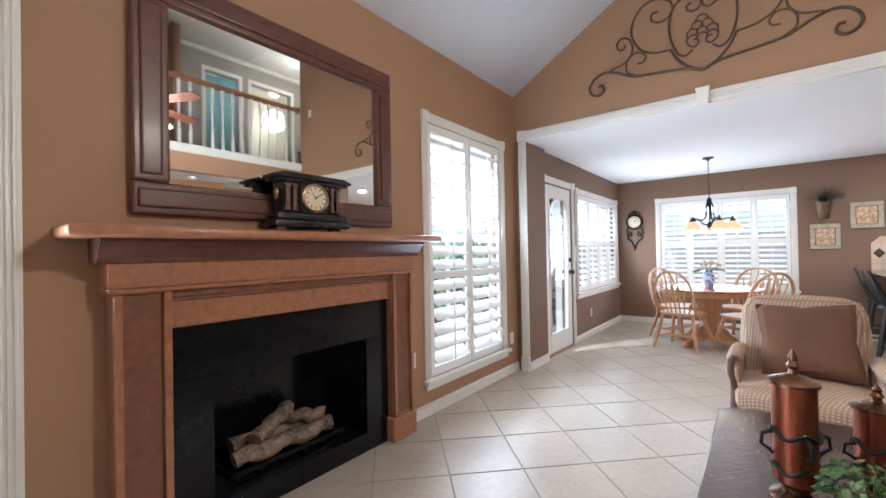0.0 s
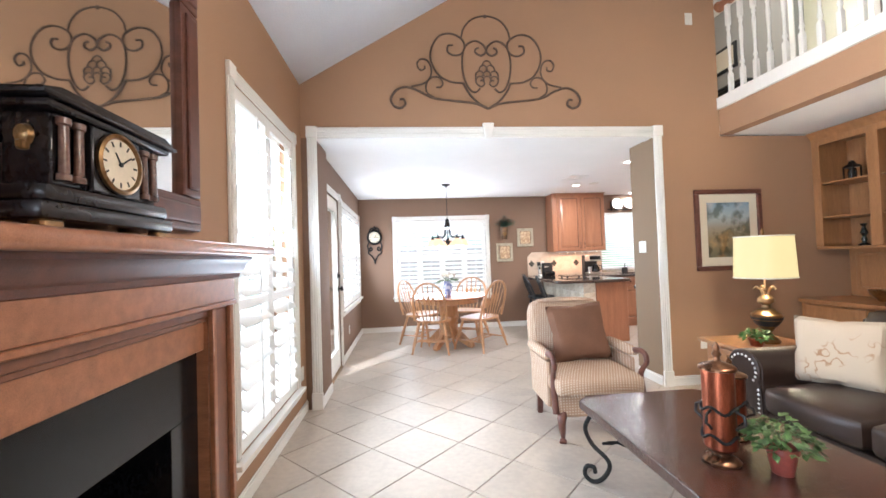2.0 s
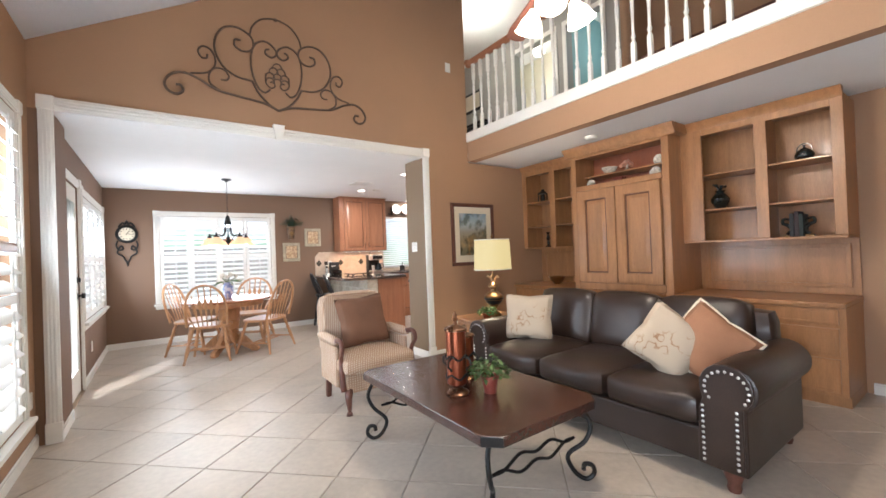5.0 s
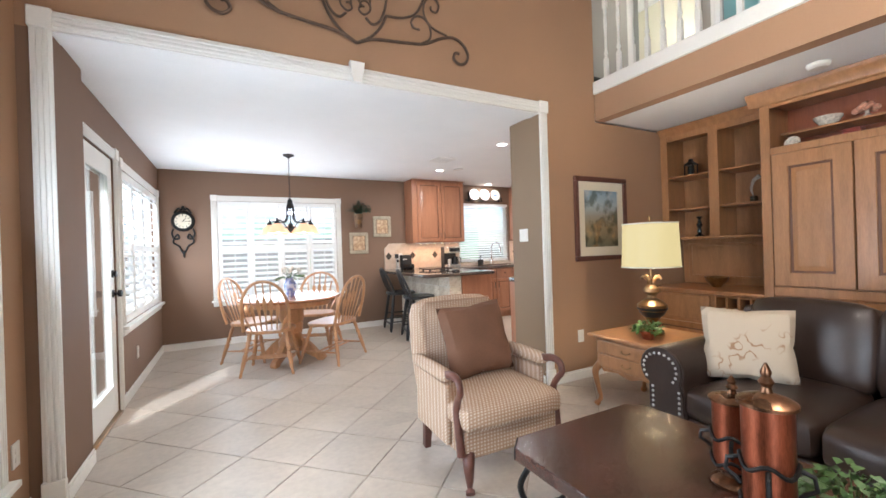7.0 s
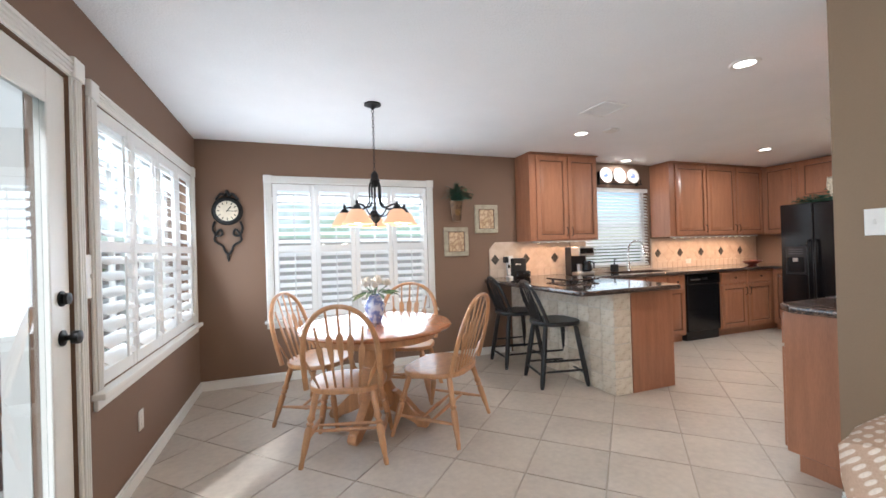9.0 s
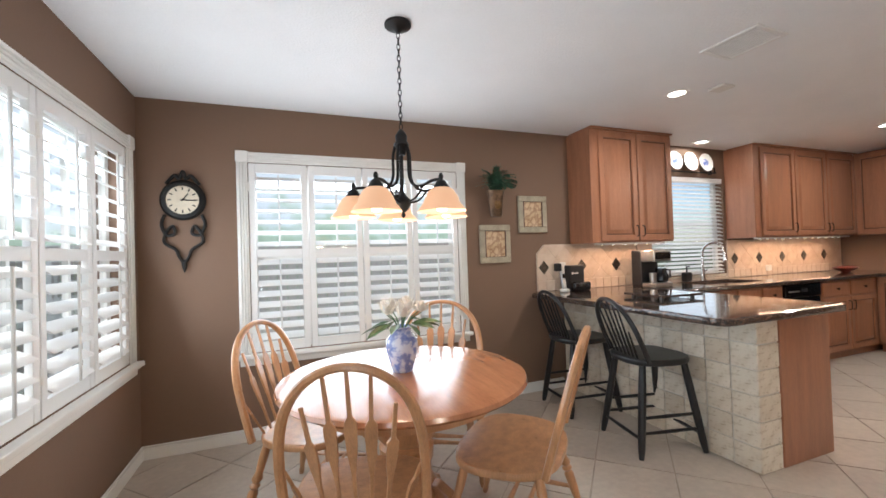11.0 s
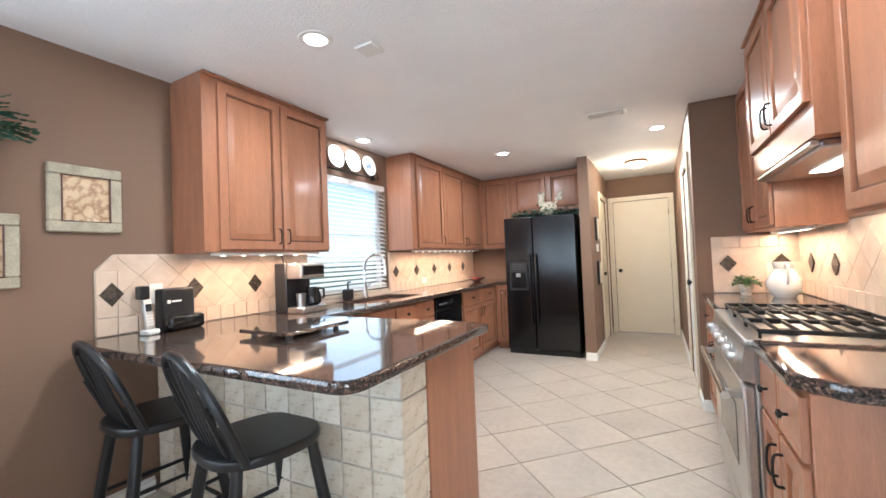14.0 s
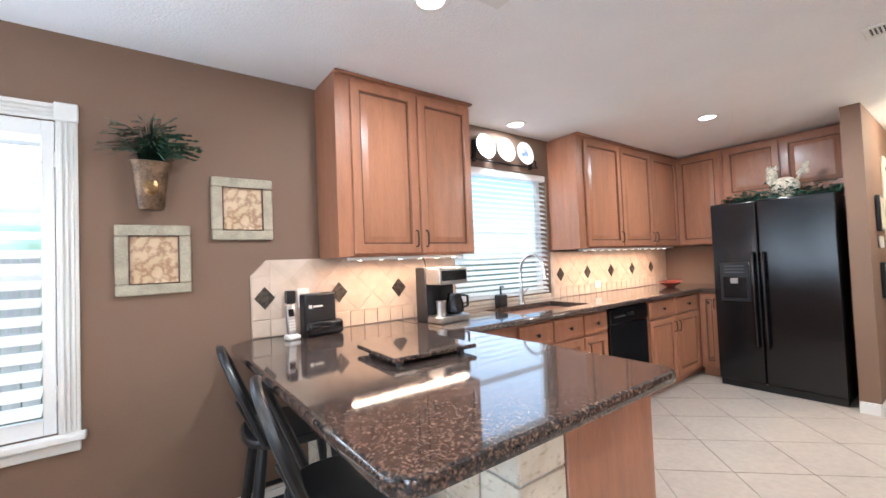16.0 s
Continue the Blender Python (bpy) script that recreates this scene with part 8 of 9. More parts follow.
for a, b, s in ((0.004, 0.375, 1), (0.383, 0.916, -1)):
    d = part("door", box(bmesh.new(), a, b, 0.0, 0.06, 0.07, 1.775, 0.012, 3), BLACKGLOSS, fr)
    x = b - 0.035 if s > 0 else a + 0.035
    part("handle", tube(bmesh.new(), curve([(x, -0.002, 0.42), (x, -0.045, 0.46), (x, -0.055, 0.85), (x, -0.045, 1.24), (x, -0.002, 1.28)], 6), 0.014, 10), BLACKGLOSS, d, "long black handle")
part("kick_plate", box(bmesh.new(), 0.01, 0.91, 0.03, 0.07, 0.0, 0.065, 0.004), BLACKPAINT, fr)
disp = part("dispenser", box(bmesh.new(), 0.06, 0.30, -0.008, 0.0, 0.83, 1.20, 0.006), BLACKPAINT, fr, "black ice dispenser panel")
part("recess", box(bmesh.new(), 0.085, 0.275, -0.012, -0.0075, 0.86, 1.06, 0.003), BLACKGLOSS, disp)
part("spout", box(bmesh.new(), 0.15, 0.21, -0.03, -0.011, 1.0, 1.05, 0.006), STEEL, disp)
for z in (1.10, 1.13, 1.16):
    part("button_row", box(bmesh.new(), 0.10, 0.26, -0.011, -0.0075, z, z + 0.012, 0.002), DARKSTEEL, disp)

dw = thing("dishwasher", pose(5.68, 8.175, 0), "black dishwasher under the granite", "dishwasher")
part("body", box(bmesh.new(), 0.01, 0.61, 0.03, 0.58, 0.0, 0.88), BLACKPAINT, dw)
part("door", box(bmesh.new(), 0.008, 0.612, 0.0, 0.03, 0.12, 0.74, 0.006), BLACKGLOSS, dw)
part("control_panel", box(bmesh.new(), 0.008, 0.612, -0.008, 0.03, 0.745, 0.88, 0.008), BLACKGLOSS, dw)
part("latch", box(bmesh.new(), 0.26, 0.36, -0.02, -0.007, 0.80, 0.83, 0.005), BLACKPAINT, dw)
for k in range(6):
    part("button", box(bmesh.new(), 0.06 + k * 0.03, 0.08 + k * 0.03, -0.012, -0.0075, 0.80, 0.815, 0.002), STEEL, dw)

rg = thing("range", pose(4.922, 5.90, 0, 0, 0, 180), "stainless steel gas range with black grates", "range")
RW = 0.918
part("body", box(bmesh.new(), 0.0, RW, 0.03, 0.62, 0.10, 0.90, 0.004), STEEL, rg)
part("cooktop", box(bmesh.new(), -0.0, RW, 0.0, 0.63, 0.901, 0.925, 0.006), STEEL, rg)
part("control_panel", prism(bmesh.new(), [(0.03, 0.76), (-0.02, 0.775), (0.0, 0.90), (0.03, 0.90)], RW, pose(0, 0, 0, 0, 0, 90) @ Matrix.Scale(-1, 4, (0, 1, 0))), STEEL, rg)
dr = part("oven_door", box(bmesh.new(), 0.01, RW - 0.01, -0.01, 0.03, 0.22, 0.75, 0.008), STEEL, rg)
part("oven_window", box(bmesh.new(), 0.20, RW - 0.20, -0.0125, -0.009, 0.36, 0.62, 0.003), BLACKGLOSS, dr)
bm = rod(bmesh.new(), (0.03, -0.065, 0.70), (RW - 0.03, -0.065, 0.70), 0.016, seg=14)
part("handle", bm, CHROME, dr, "polished tubular handle")
for x in (0.07, RW - 0.07):
    part("handle_bracket", box(bmesh.new(), x - 0.014, x + 0.014, -0.065, -0.008, 0.685, 0.715, 0.004), STEEL, dr)
part("drawer", box(bmesh.new(), 0.01, RW - 0.01, -0.006, 0.03, 0.11, 0.21, 0.006), STEEL, rg)
for x in (0.06, RW - 0.06):
    for y in (0.08, 0.56):
        part("foot", rod(bmesh.new(), (x, y, 0), (x, y, 0.10), 0.02), BLACKPAINT, rg)
for k in range(6):
    x = 0.10 + k * (RW - 0.20) / 5
    part("control_knob", lathe(bmesh.new(), [(0.028, 0), (0.028, 0.006), (0.021, 0.010), (0.018, 0.032), (0.012, 0.036)], 16, pose(x, -0.012, 0.838, 82)), STEEL, rg, "steel control knob")
for k in range(3):
    x0 = 0.03 + k * (RW - 0.06) / 3
    x1 = x0 + (RW - 0.06) / 3 - 0.008
    bm = bmesh.new()
    for x in (x0, x1 - 0.012):
        box(bm, x, x + 0.012, 0.05, 0.56, 0.945, 0.962, 0.003)
    for j in range(9):
        y = 0.05 + j * 0.06225
        box(bm, x0 + 0.012, x1 - 0.012, y, y + 0.011, 0.945, 0.962, 0.003)
    for x in (x0 + 0.002, x1 - 0.012):
        for y in (0.052, 0.548):
            box(bm, x, x + 0.01, y, y + 0.01, 0.925, 0.945)
    part("grate", bm, BLACKIRON, rg, "black cast iron grate")
    for y in (0.17, 0.43):
        part("burner", lathe(bmesh.new(), [(0.045, 0.925), (0.045, 0.935), (0.03, 0.942), (0.005, 0.943)], 18, Matrix.Translation(((x0 + x1) / 2, y, 0))), BLACKIRON, rg)

# things on the worktops
cm = thing("coffee_maker", pose(4.25, 8.50, W1, 0, 0, 6), "steel and black coffee maker with glass carafe", "coffee maker")
part("back_tower", box(bmesh.new(), -0.125, 0.125, 0.02, 0.13, 0.0, 0.36, 0.01, 2), BLACKPAINT, cm)
part("base", box(bmesh.new(), -0.125, 0.125, -0.13, 0.02, 0.0, 0.045, 0.008), STEEL, cm)
part("head", box(bmesh.new(), -0.125, 0.125, -0.12, 0.02, 0.245, 0.355, 0.01, 2), STEEL, cm)
part("control_panel", box(bmesh.new(), -0.11, 0.11, -0.126, -0.118, 0.27, 0.335, 0.004), BLACKGLOSS, cm)
ca = part("carafe", lathe(bmesh.new(), [(0.045, 0.046), (0.062, 0.06), (0.064, 0.11), (0.045, 0.165), (0.045, 0.18)], 22, Matrix.Translation((0.055, -0.055, 0))), BLACKGLOSS, cm, "dark glass carafe")
part("carafe_handle", tube(bmesh.new(), [(0.11, -0.07, 0.165), (0.155, -0.08, 0.155), (0.155, -0.08, 0.09), (0.115, -0.07, 0.08)], 0.009, 8), BLACKPAINT, ca)
part("milk_cup", lathe(bmesh.new(), [(0.03, 0.046), (0.033, 0.12), (0.035, 0.14)], 16, Matrix.Translation((-0.07, -0.06, 0))), STEEL, cm)
part("cord", tube(bmesh.new(), curve([(-0.03, 0.12, 0.33), (-0.03, 0.15, 0.42), (-0.04, 0.20, 0.44)], 5), 0.004, 6), BLACKPAINT, cm)
pr = thing("photo_printer", pose(3.47, 8.66, W1, 0, 0, 10), "small upright black photo printer", "printer")
part("case", box(bmesh.new(), -0.10, 0.10, -0.02, 0.05, 0.0, 0.24, 0.012, 2), BLACKPAINT, pr)
part("paper_tray", box(bmesh.new(), -0.10, 0.11, -0.09, -0.02, 0.0, 0.085, 0.02, 2), BLACKGLOSS, pr)
part("badge", box(bmesh.new(), -0.075, -0.055, -0.0225, -0.0195, 0.155, 0.175), PLASTICWHITE, pr)
part("badge_bar", box(bmesh.new(), -0.048, 0.01, -0.0225, -0.0195, 0.16, 0.17), PLASTICWHITE, pr)
ph = thing("cordless_phone", pose(3.30, 8.60, W1, 0, 0, 12), "silver cordless phone standing in its charger", "phone")
part("charger", box(bmesh.new(), -0.035, 0.035, -0.03, 0.04, 0, 0.03, 0.008), PLASTICWHITE, ph)
part("handset", box(bmesh.new(), -0.023, 0.023, -0.012, 0.016, 0.018, 0.19, 0.009, 2, m=pose(0, 0.005, 0, -8)), STEEL, ph)
part("screen", box(bmesh.new(), -0.016, 0.016, -0.0145, -0.0115, 0.125, 0.165, m=pose(0, 0.005, 0, -8)), BLACKGLOSS, ph)
for j in range(4):
    for i in range(3):
        part("key", box(bmesh.new(), -0.017 + i * 0.0125, -0.008 + i * 0.0125, -0.014, -0.0115, 0.05 + j * 0.016, 0.06 + j * 0.016, m=pose(0, 0.005, 0, -8)), PLASTICWHITE, ph)
ad = thing("power_adapter", pose(3.415, 8.77, 1.115), "black power adapter plugged into the splashback", "adapter")
part("body", box(bmesh.new(), -0.11, -0.06, -0.06, 0.0, 0.0, 0.075, 0.006), BLACKPAINT, ad)
pl = thing("platter", pose(7.45, 8.48, W1, 0, 0, 20), "long red boat-shaped platter on the granite", "platter")
part("dish", lathe(bmesh.new(), [(0.06, 0), (0.07, 0.008), (0.16, 0.04), (0.20, 0.06), (0.195, 0.062), (0.15, 0.045), (0.05, 0.014)], 32, Matrix.Diagonal((1.35, 0.6, 1, 1))), TERRA, pl)
potted_plant(pose(5.72, 5.62, W1), 0.075, 0.09, 0.075, 0.045, PALEGLAZE, LEAF, 200, 0.026, "small bright green herb in a pale pot", 9)
pit = thing("pitcher", pose(5.55, 5.44, W1), "white ceramic pitcher on the worktop", "pitcher")
WHITEGLAZE = mat("white_glaze", (0.78, 0.76, 0.70), 0.25, var=0.04, scale=9, coat=0.3)
part("body", lathe(bmesh.new(), [(0.05, 0), (0.06, 0.01), (0.09, 0.06), (0.095, 0.10), (0.07, 0.16), (0.05, 0.19), (0.06, 0.235), (0.054, 0.235), (0.045, 0.19)], 28), WHITEGLAZE, pit)
part("handle", tube(bmesh.new(), curve([(-0.05, 0, 0.21), (-0.11, 0, 0.22), (-0.125, 0, 0.16), (-0.085, 0, 0.09)], 5), 0.009, 8), WHITEGLAZE, pit)
bd = thing("cutting_board", pose(5.74, 5.36, W1, 0, 0, -90), "pale board leaning against the splashback", "board")
part("board", box(bmesh.new(), -0.11, 0.11, -0.008, 0.008, 0.002, 0.24, 0.004, m=pose(0, 0.09, 0, -10)), MATBOARD, bd)

# plates over the window
pk = thing("plate_rack", pose(5.17, 8.797, 2.15), "dark iron rail with three decorated plates", "plate rack")
part("rail", tube(bmesh.new(), curve([(-0.40, -0.03, 0.02), (-0.36, -0.03, 0.0), (0.36, -0.03, 0.0), (0.40, -0.03, 0.02), (0.40, -0.03, 0.06), (0.37, -0.03, 0.06)], 6), 0.007, 8), BLACKIRON, pk)
part("bracket", box(bmesh.new(), -0.35, -0.33, -0.035, 0, -0.02, 0.16, 0.003), BLACKIRON, pk)
part("bracket", box(bmesh.new(), 0.33, 0.35, -0.035, 0, -0.02, 0.16, 0.003), BLACKIRON, pk)
for x in (-0.235, 0.0, 0.245):
    p = thing("display_plate", pose(5.17 + x, 8.76, 2.158), "round pale plate standing on the iron rail", "plate", "plates above the window")
    part("dish", lathe(bmesh.new(), [(0.002, 0.004), (0.06, 0.006), (0.075, 0.012), (0.105, 0.018), (0.105, 0.014), (0.07, 0.0), (0.002, 0.0)], 30, pose(0, 0, 0.105, 82)), WHITEGLAZE, p)
    part("centre_motif", lathe(bmesh.new(), [(0.002, 0.0065), (0.045, 0.0068), (0.045, 0.005)], 20, pose(0, 0, 0.105, 82)), CHINA, p, "grey-blue painted motif")

# rooster and greenery above the refrigerator
ro = thing("rooster", pose(7.50, 7.42, 1.776, 0, 0, -90), "cream wicker rooster figure above the refrigerator", "figurine")
bm = bmesh.new()
softbox(bm, -0.09, 0.09, -0.05, 0.05, 0.05, 0.19, 0.05, 0.02)
softbox(bm, -0.13, -0.06, -0.035, 0.035, 0.15, 0.30, 0.03, 0.01)
for k in range(5):
    tube(bm, curve([(0.07, 0, 0.15), (0.12 + 0.012 * k, 0, 0.22 + 0.02 * k), (0.16, 0, 0.26 + 0.015 * k), (0.17 - 0.02 * k, 0, 0.22)], 4), 0.014, 6)
for k in range(4):
    lathe(bm, [(0.014, -0.02), (0.018, 0), (0.004, 0.03)], 8, Matrix.Translation((-0.125 + 0.022 * k, 0, 0.305)))
lathe(bm, [(0.05, 0.0), (0.055, 0.03), (0.03, 0.06)], 14)
ROO = mat("cream_wicker", (0.62, 0.55, 0.42), 0.8, var=0.35, scale=40, fine=120, bump=0.6)
single("rooster_body", bm, ROO, ro.matrix_world.copy(), "cream wicker rooster figure above the refrigerator", "figurine")
bpy.data.objects.remove(ro)
bpy.data.objects["rooster_body"].name = "rooster"
gar = thing("garland", pose(7.46, 7.45, 1.776), "dark green leafy garland on the refrigerator top", "garland")
rnd = random.Random(21)
bm = bmesh.new()
for k in range(3):
    tube(bm, curve([(0.05 * k, -0.40, 0.02), (0.02, -0.15, 0.04), (0.06 * k, 0.12, 0.03), (0.0, 0.42, 0.02)], 5), 0.004, 5)
part("stems", bm, LEAFDARK, gar)
bm = bmesh.new()
for i in range(420):
    y = rnd.uniform(-0.43, 0.43)
    c = Vector((rnd.uniform(-0.10, 0.14), y, 0.015 + abs(rnd.gauss(0, 0.045)) * (1.2 - abs(y))))
    M = Matrix.Translation(c) @ Euler((rnd.uniform(-0.7, 0.7), rnd.uniform(-0.7, 0.3), rnd.uniform(0, 6.28))).to_matrix().to_4x4()
    s = rnd.uniform(0.03, 0.065)
    vs = [bm.verts.new(M @ Vector(p)) for p in ((0, 0, 0), (s * 0.5, s * 0.25, s * 0.1), (s, 0, 0), (s * 0.5, -s * 0.25, s * 0.1))]
    bm.faces.new(vs)
part("leaves", bm, LEAFDARK, gar)


# bar stools
def bar_stool(m):
    """Bow-back Windsor counter stool, front towards -y."""
    s = thing("bar_stool", m, "black painted bow-back counter stool", "stool", "stools at the peninsula")
    out = [(0.205 * math.copysign(abs(math.cos(a)) ** 0.75, math.cos(a)), 0.20 * math.copysign(abs(math.sin(a)) ** 0.8, math.sin(a))) for a in [2 * math.pi * k / 26 for k in range(26)]]
    H = 0.62
    part("seat", prism(bmesh.new(), out, 0.042, Matrix.Translation((0, 0, H - 0.042)) @ pose(0, 0, 0, -90) @ Matrix.Scale(-1, 4, (0, 1, 0)), 0.012), BLACKPAINT, s)
    pts = []
    for k in range(31):
        a = math.pi * k / 30
        q = math.sin(a) ** 0.6
        z = H - 0.01 + 0.40 * q
        pts.append((-0.195 * math.cos(a) * (1 + 0.06 * q), 0.13 + 0.05 * q + (z - H) * 0.22, z))
    part("back_bow", tube(bmesh.new(), pts, 0.015, 8), BLACKPAINT, s)
    for k in range(7):
        x = (k - 3) * 0.047
        zt = H + 0.39 * max(0.05, 1 - (abs(x) * 1.1 / 0.2) ** 2.7) - 0.005
        part("spindle", spindle(bmesh.new(), (x * 0.85, 0.145, H - 0.01), (x * 1.1, 0.18 + (zt - H) * 0.22, zt), [(0, 0.006), (0.35, 0.009), (0.5, 0.007), (1, 0.005)], 8), BLACKPAINT, s)
    ft = {}
    for sx in (-1, 1):
        for sy in (-1, 1):
            foot, head = Vector((sx * 0.20, sy * 0.20, 0)), Vector((sx * 0.135, sy * 0.13, H - 0.03))
            ft[sx, sy] = (foot, head)
            part("leg", spindle(bmesh.new(), foot, head, [(0, 0.014), (0.10, 0.020), (0.4, 0.022), (0.8, 0.021), (1, 0.018)], 10), BLACKPAINT, s)
    at = lambda k, q: ft[k][0].lerp(ft[k][1], q)
    for q, pairs in ((0.26, (((-1, -1), (-1, 1)), ((1, -1), (1, 1)))), (0.20, (((-1, 1), (1, 1)), ((-1, -1), (1, -1)))), (0.42, (((-1, -1), (-1, 1)), ((1, -1), (1, 1))))):
        for a, b in pairs:
            part("rung", spindle(bmesh.new(), at(a, q), at(b, q), [(0, 0.009), (0.5, 0.012), (1, 0.009)], 8), BLACKPAINT, s)
    return s


stool = bar_stool(pose(3.22, 7.635, 0, 0, 0, 78) @ Matrix.Diagonal((1.08, 1.12, 0.965, 1)))
copy_thing(stool, pose(3.215, 8.34, 0, 0, 0, 84))


# ---- ceiling fittings ----
for x, y in ((3.65, 7.68), (3.64, 6.09), (6.45, 7.66), (6.44, 6.12), (5.15, 8.60)):
    c = thing("recessed_light", pose(x, y, 2.44), "lit recessed ceiling light with white trim ring", "light", "recessed ceiling lights")
    part("trim_ring", lathe(bmesh.new(), [(0.058, -0.001), (0.060, -0.007), (0.082, -0.007), (0.088, -0.001)], 32, None, False), WHITE, c)
    part("lens", lathe(bmesh.new(), [(0.058, -0.003), (0.002, -0.003)], 28, None, False), CANLIGHT, c)
    lamp("recessed_lamp", "AREA", pose(x, y, 2.425), {6.09: 12, 8.60: 7}.get(y, 19), (1.0, 0.92, 0.82), 0.11)


def ceiling_vent(m, w, d, n):
    v = thing("ceiling_vent", m, "white slatted air vent in the ceiling", "vent")
    part("backing", box(bmesh.new(), -w / 2 + 0.02, w / 2 - 0.02, -d / 2 + 0.02, d / 2 - 0.02, -0.003, -0.001), BLACKPAINT, v)
    for a, b, c, e in ((-w / 2, w / 2, -d / 2, -d / 2 + 0.025), (-w / 2, w / 2, d / 2 - 0.025, d / 2), (-w / 2, -w / 2 + 0.025, -d / 2 + 0.025, d / 2 - 0.025), (w / 2 - 0.025, w / 2, -d / 2 + 0.025, d / 2 - 0.025)):
        part("frame", box(bmesh.new(), a, b, c, e, -0.012, -0.001, 0.003), WHITE, v)
    for k in range(n):
        x = -w / 2 + 0.03 + (w - 0.06) * (k + 0.5) / n
        part("slat", box(bmesh.new(), -0.0042, 0.0042, -d / 2 + 0.025, d / 2 - 0.025, -0.001, 0.001, m=pose(x, 0, -0.009, 0, 8)), WHITE, v)


ceiling_vent(pose(3.355, 7.035, 2.44, 0, 0, 3), 0.27, 0.31, 13)
ceiling_vent(pose(5.74, 6.50, 2.44, 0, 0, 90), 0.32, 0.17, 16)
al = thing("smoke_alarm", pose(3.865, 7.50, 2.44), "flat white square alarm plate on the ceiling", "alarm")
part("body", box(bmesh.new(), -0.06, 0.06, -0.06, 0.06, -0.018, -0.001, 0.006), PLASTICWHITE, al)
fl = thing("flush_light", pose(7.85, 6.36, 2.44), "lit glass dome light with bronze ring in the hall", "light")
part("ring", lathe(bmesh.new(), [(0.13, 0), (0.14, -0.01), (0.135, -0.03), (0.12, -0.035)], 28), BRASS, fl)
part("dome", lathe(bmesh.new(), [(0.125, -0.03), (0.11, -0.06), (0.07, -0.085), (0.002, -0.095)], 28), OPAL, fl)
lamp("hall_lamp", "POINT", pose(7.85, 6.36, 2.25), 22, (1.0, 0.76, 0.5), 0.1)

# under-cabinet strip lights
for m, l, e in ((pose(4.03, 8.53, 1.358), 0.85, 5.5), (pose(6.75, 8.53, 1.378), 1.8, 11.0), (pose(5.43, 5.42, 1.368), 0.8, 4.0), (pose(3.775, 5.42, 1.358), 0.4, 2.2)):
    u = thing("strip_light", m, "slim warm strip light under the wall cabinets", "light", "strip lights under the cabinets")
    part("housing", box(bmesh.new(), -l / 2, l / 2, -0.02, 0.02, -0.008, 0.0105, 0.003), PLASTICWHITE, u)
    for k in range(max(2, int(l / 0.14))):
        x = -l / 2 + 0.07 + k * 0.14
        part("puck", lathe(bmesh.new(), [(0.015, -0.0085), (0.012, -0.011), (0.002, -0.011)], 12, Matrix.Translation((x, 0, 0))), BULB, u)
    lamp("strip_lamp", "AREA", m @ pose(0, 0, -0.016), e * 1.15, (1.0, 0.62, 0.37), l, 0.03)


# ---- hall ----
def slab_door(name, m, w, h, label, hinge=1, material=CREAM):
    d = tagged(new(name), label, "door", kind="structure")
    d.matrix_world = m
    for a, b in ((-0.07, 0.0), (w, w + 0.07)):
        part("casing", box(bmesh.new(), a, b, -0.018, 0, 0, h, 0.004), CREAM, d)
    part("head_casing", box(bmesh.new(), -0.07, w + 0.07, -0.019, 0, h, h + 0.07, 0.004), CREAM, d)
    part("leaf", box(bmesh.new(), 0.004, w - 0.004, 0.012, 0.05, 0.012, h - 0.004, 0.003), material, d)
    x = 0.07 if hinge > 0 else w - 0.07
    part("door_knob", lathe(bmesh.new(), [(0.03, 0), (0.03, 0.006), (0.011, 0.012), (0.011, 0.03), (0.027, 0.038), (0.024, 0.06), (0.004, 0.064)], 16, pose(x, 0.012, 0.98, 90)), BLACKIRON, d, "dark round door knob")
    for z in (0.22, 1.05, 1.86):
        xx = w - 0.004 if hinge > 0 else 0.004
        part("hinge", box(bmesh.new(), xx - 0.006, xx + 0.006, 0.002, 0.012, z - 0.045, z + 0.045, 0.002), BRASS, d)
    return d


slab_door("door_3", pose(9.09, 6.77, 0, 0, 0, -90), 0.78, 2.07, "flat cream door at the hall end, shut")
slab_door("door_4", pose(7.05, 5.90, 0, 0, 0, 180), 0.80, 2.05, "flat white pantry door, shut", -1, WHITE)
slab_door("door_5", pose(8.10, 6.86, 0), 0.76, 2.05, "flat cream side door in the hall, shut")
slab_door("door_6", pose(5.38, 1.15, 0, 0, 0, -90), 0.90, 2.10, "flat white door beside the built-in shelves", 1, WHITE)
for z, x, label in ((1.58, 7.62, "small framed notice on the hall wall"), (1.02, 7.66, "small dark framed picture on the hall wall")):
    f = thing("picture_frame", pose(x, 6.858, z), label, "picture")
    part("frame", box(bmesh.new(), -0.10, 0.10, -0.03, -0.001, -0.15, 0.15, 0.006), BLACKPAINT, f)
    part("picture", box(bmesh.new(), -0.08, 0.08, -0.034, -0.0305, -0.13, 0.13), MATBOARD, f)
th = thing("thermostat", pose(7.60, 6.858, 1.34), "small white wall thermostat in the hall", "thermostat")
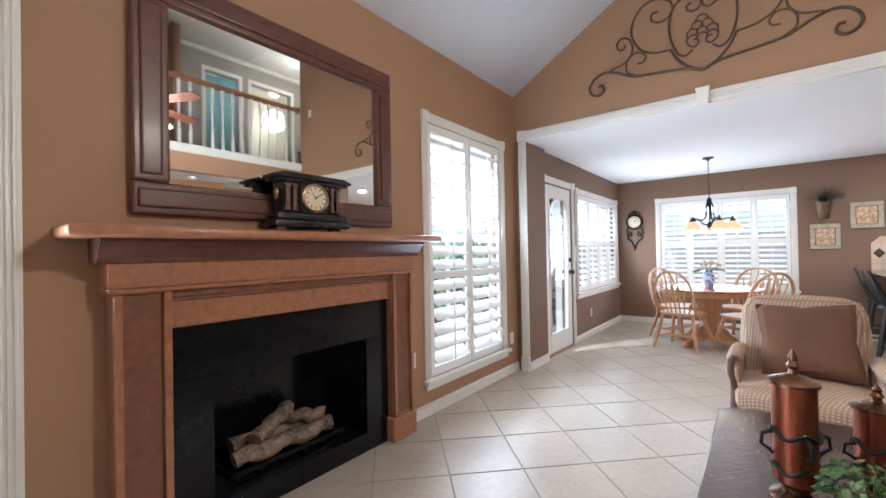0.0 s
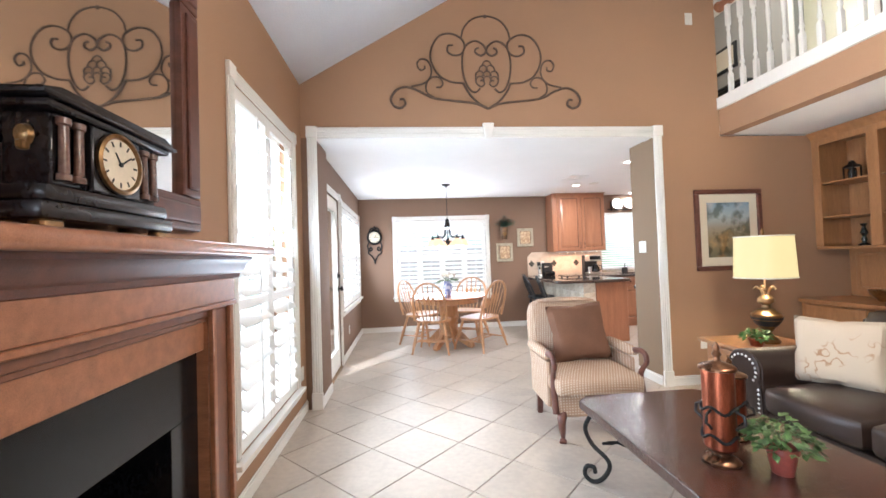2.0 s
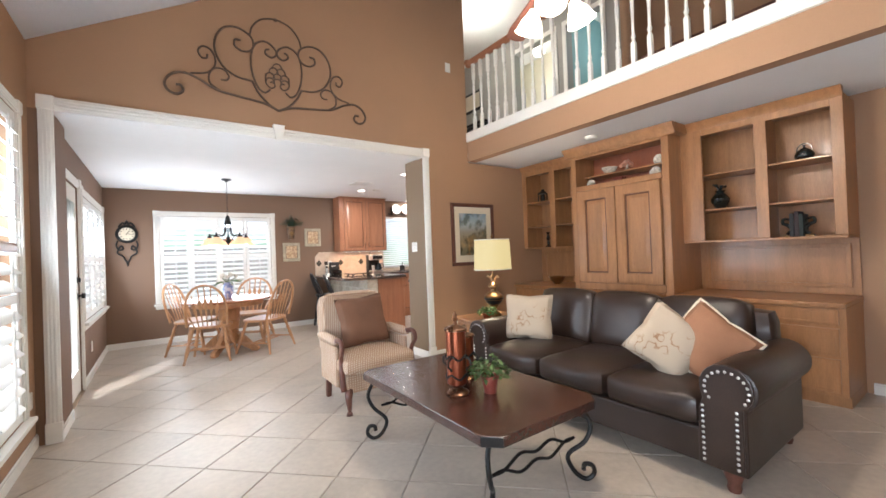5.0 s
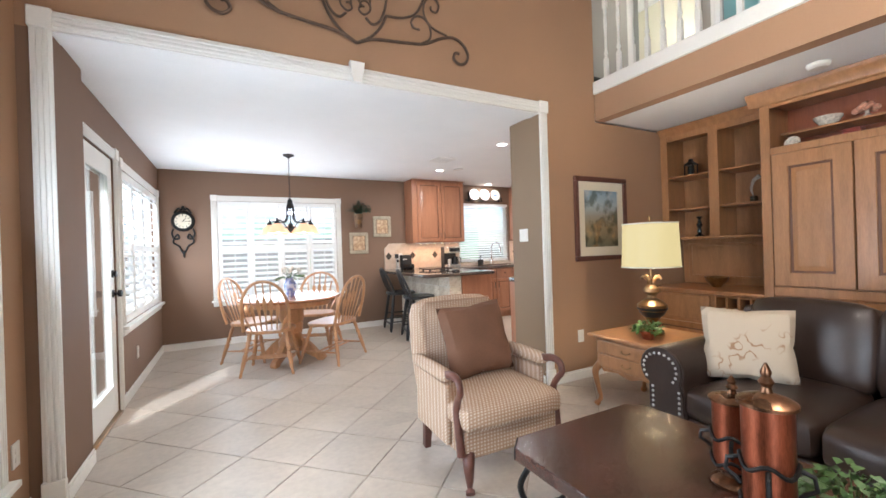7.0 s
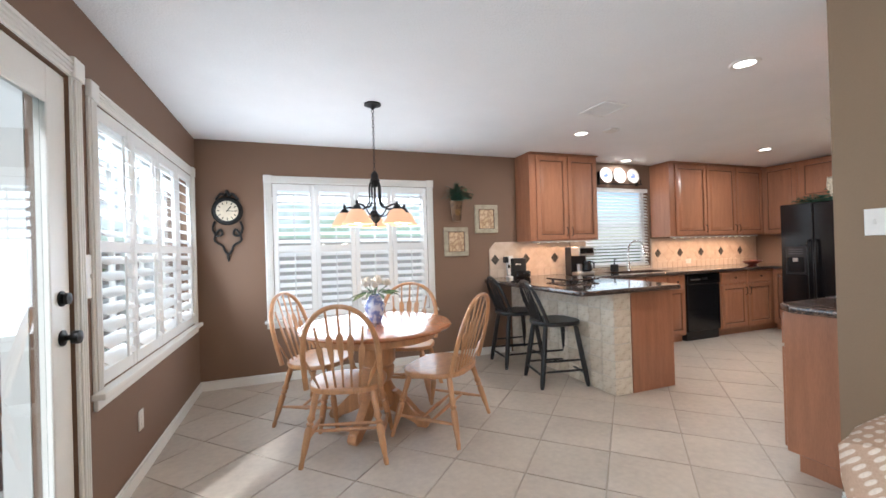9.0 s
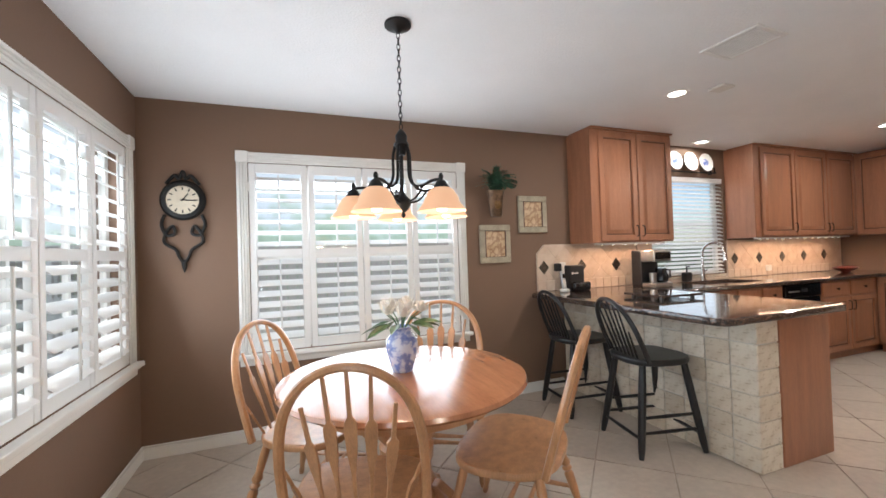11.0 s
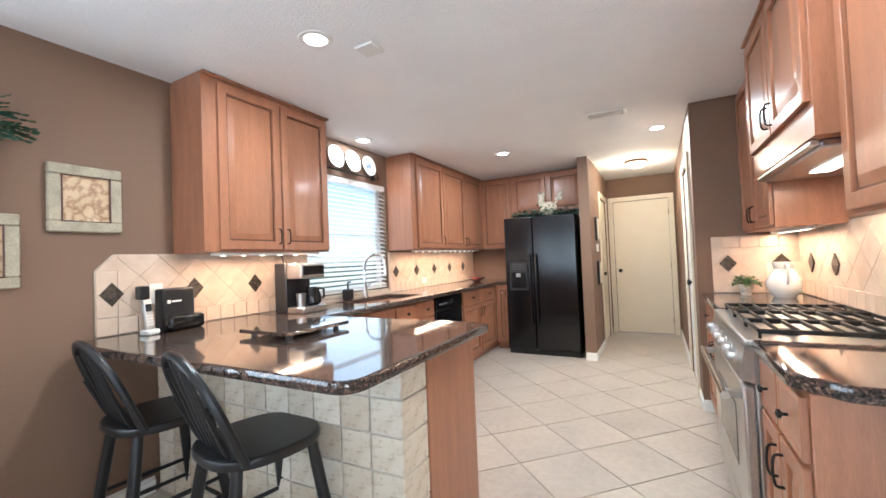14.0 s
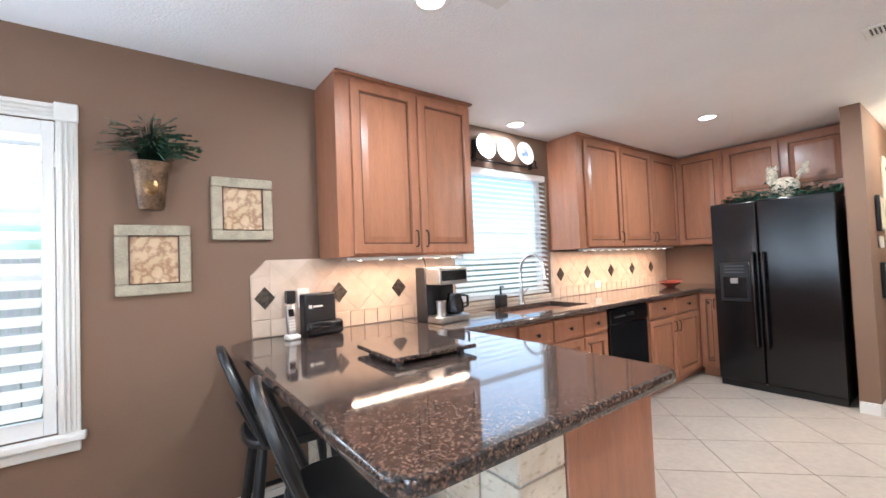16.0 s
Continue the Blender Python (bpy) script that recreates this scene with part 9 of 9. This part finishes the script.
part("body", box(bmesh.new(), -0.04, 0.04, -0.025, -0.001, -0.05, 0.05, 0.006), PLASTICWHITE, th)

# ---- floor tiles, laid diagonally ----
floor = bpy.data.objects["floor"]
HALF, GX, GY = 0.306, 1.175, 4.225
AREAS = [(WX, 5.38, -1.3, 5.07), (0.05, 3.30, 5.07, 5.56), (0.0, 3.42, 5.56, 8.8), (3.42, 5.88, 5.26, 8.8), (5.88, 9.09, 5.90, 8.8)]
R = HALF - 0.0045 * 1.41
full = bmesh.new()
prism(full, [(-R, 0), (0, -R), (R, 0), (0, R)], 0.008, Matrix.Translation((0, 0, -0.008)) @ pose(0, 0, 0, -90) @ Matrix.Scale(-1, 4, (0, 1, 0)), 0.0025)
full_mesh = mesh("floor_tile", full, TILE)
rest = bmesh.new()
count = 0
cells = []
for i in range(-6, 30):
    for j in range(-20, 17):
        if (i + j) % 2 == 0:
            continue
        cells.append((GX + i * HALF, GY + j * HALF))
cells.sort(key=lambda c: abs(c[0] - 1.6) + abs(c[1] - 4.6) * 0.8)
for cx, cy in cells:
    for k, (x0, x1, y0, y1) in enumerate(AREAS):
        p = clip_poly([(cx - R, cy), (cx, cy - R), (cx + R, cy), (cx, cy + R)], x0, x1, y0, y1)
        if len(p) < 3 or poly_area(p) < 1e-3:
            continue
        whole = poly_area(p) > 2 * R * R * 0.999
        if count < 300:
            if whole:
                ob = new("floor_tile", full_mesh)
                ob.matrix_basis = pose(cx, cy, 0)
            else:
                q = [(x - cx, y - cy) for x, y in p]
                ob = new("floor_tile", mesh("floor_tile", prism(bmesh.new(), q, 0.008, Matrix.Translation((0, 0, -0.008)) @ pose(0, 0, 0, -90) @ Matrix.Scale(-1, 4, (0, 1, 0))), TILE))
                ob.matrix_basis = pose(cx, cy, 0)
            ob.parent = floor
            count += 1
        else:
            prism(rest, p, 0.008, Matrix.Translation((0, 0, -0.008)) @ pose(0, 0, 0, -90) @ Matrix.Scale(-1, 4, (0, 1, 0)))
ob = part("floor_tiles", rest, TILE, floor)
tagged(ob, kind="stuff")
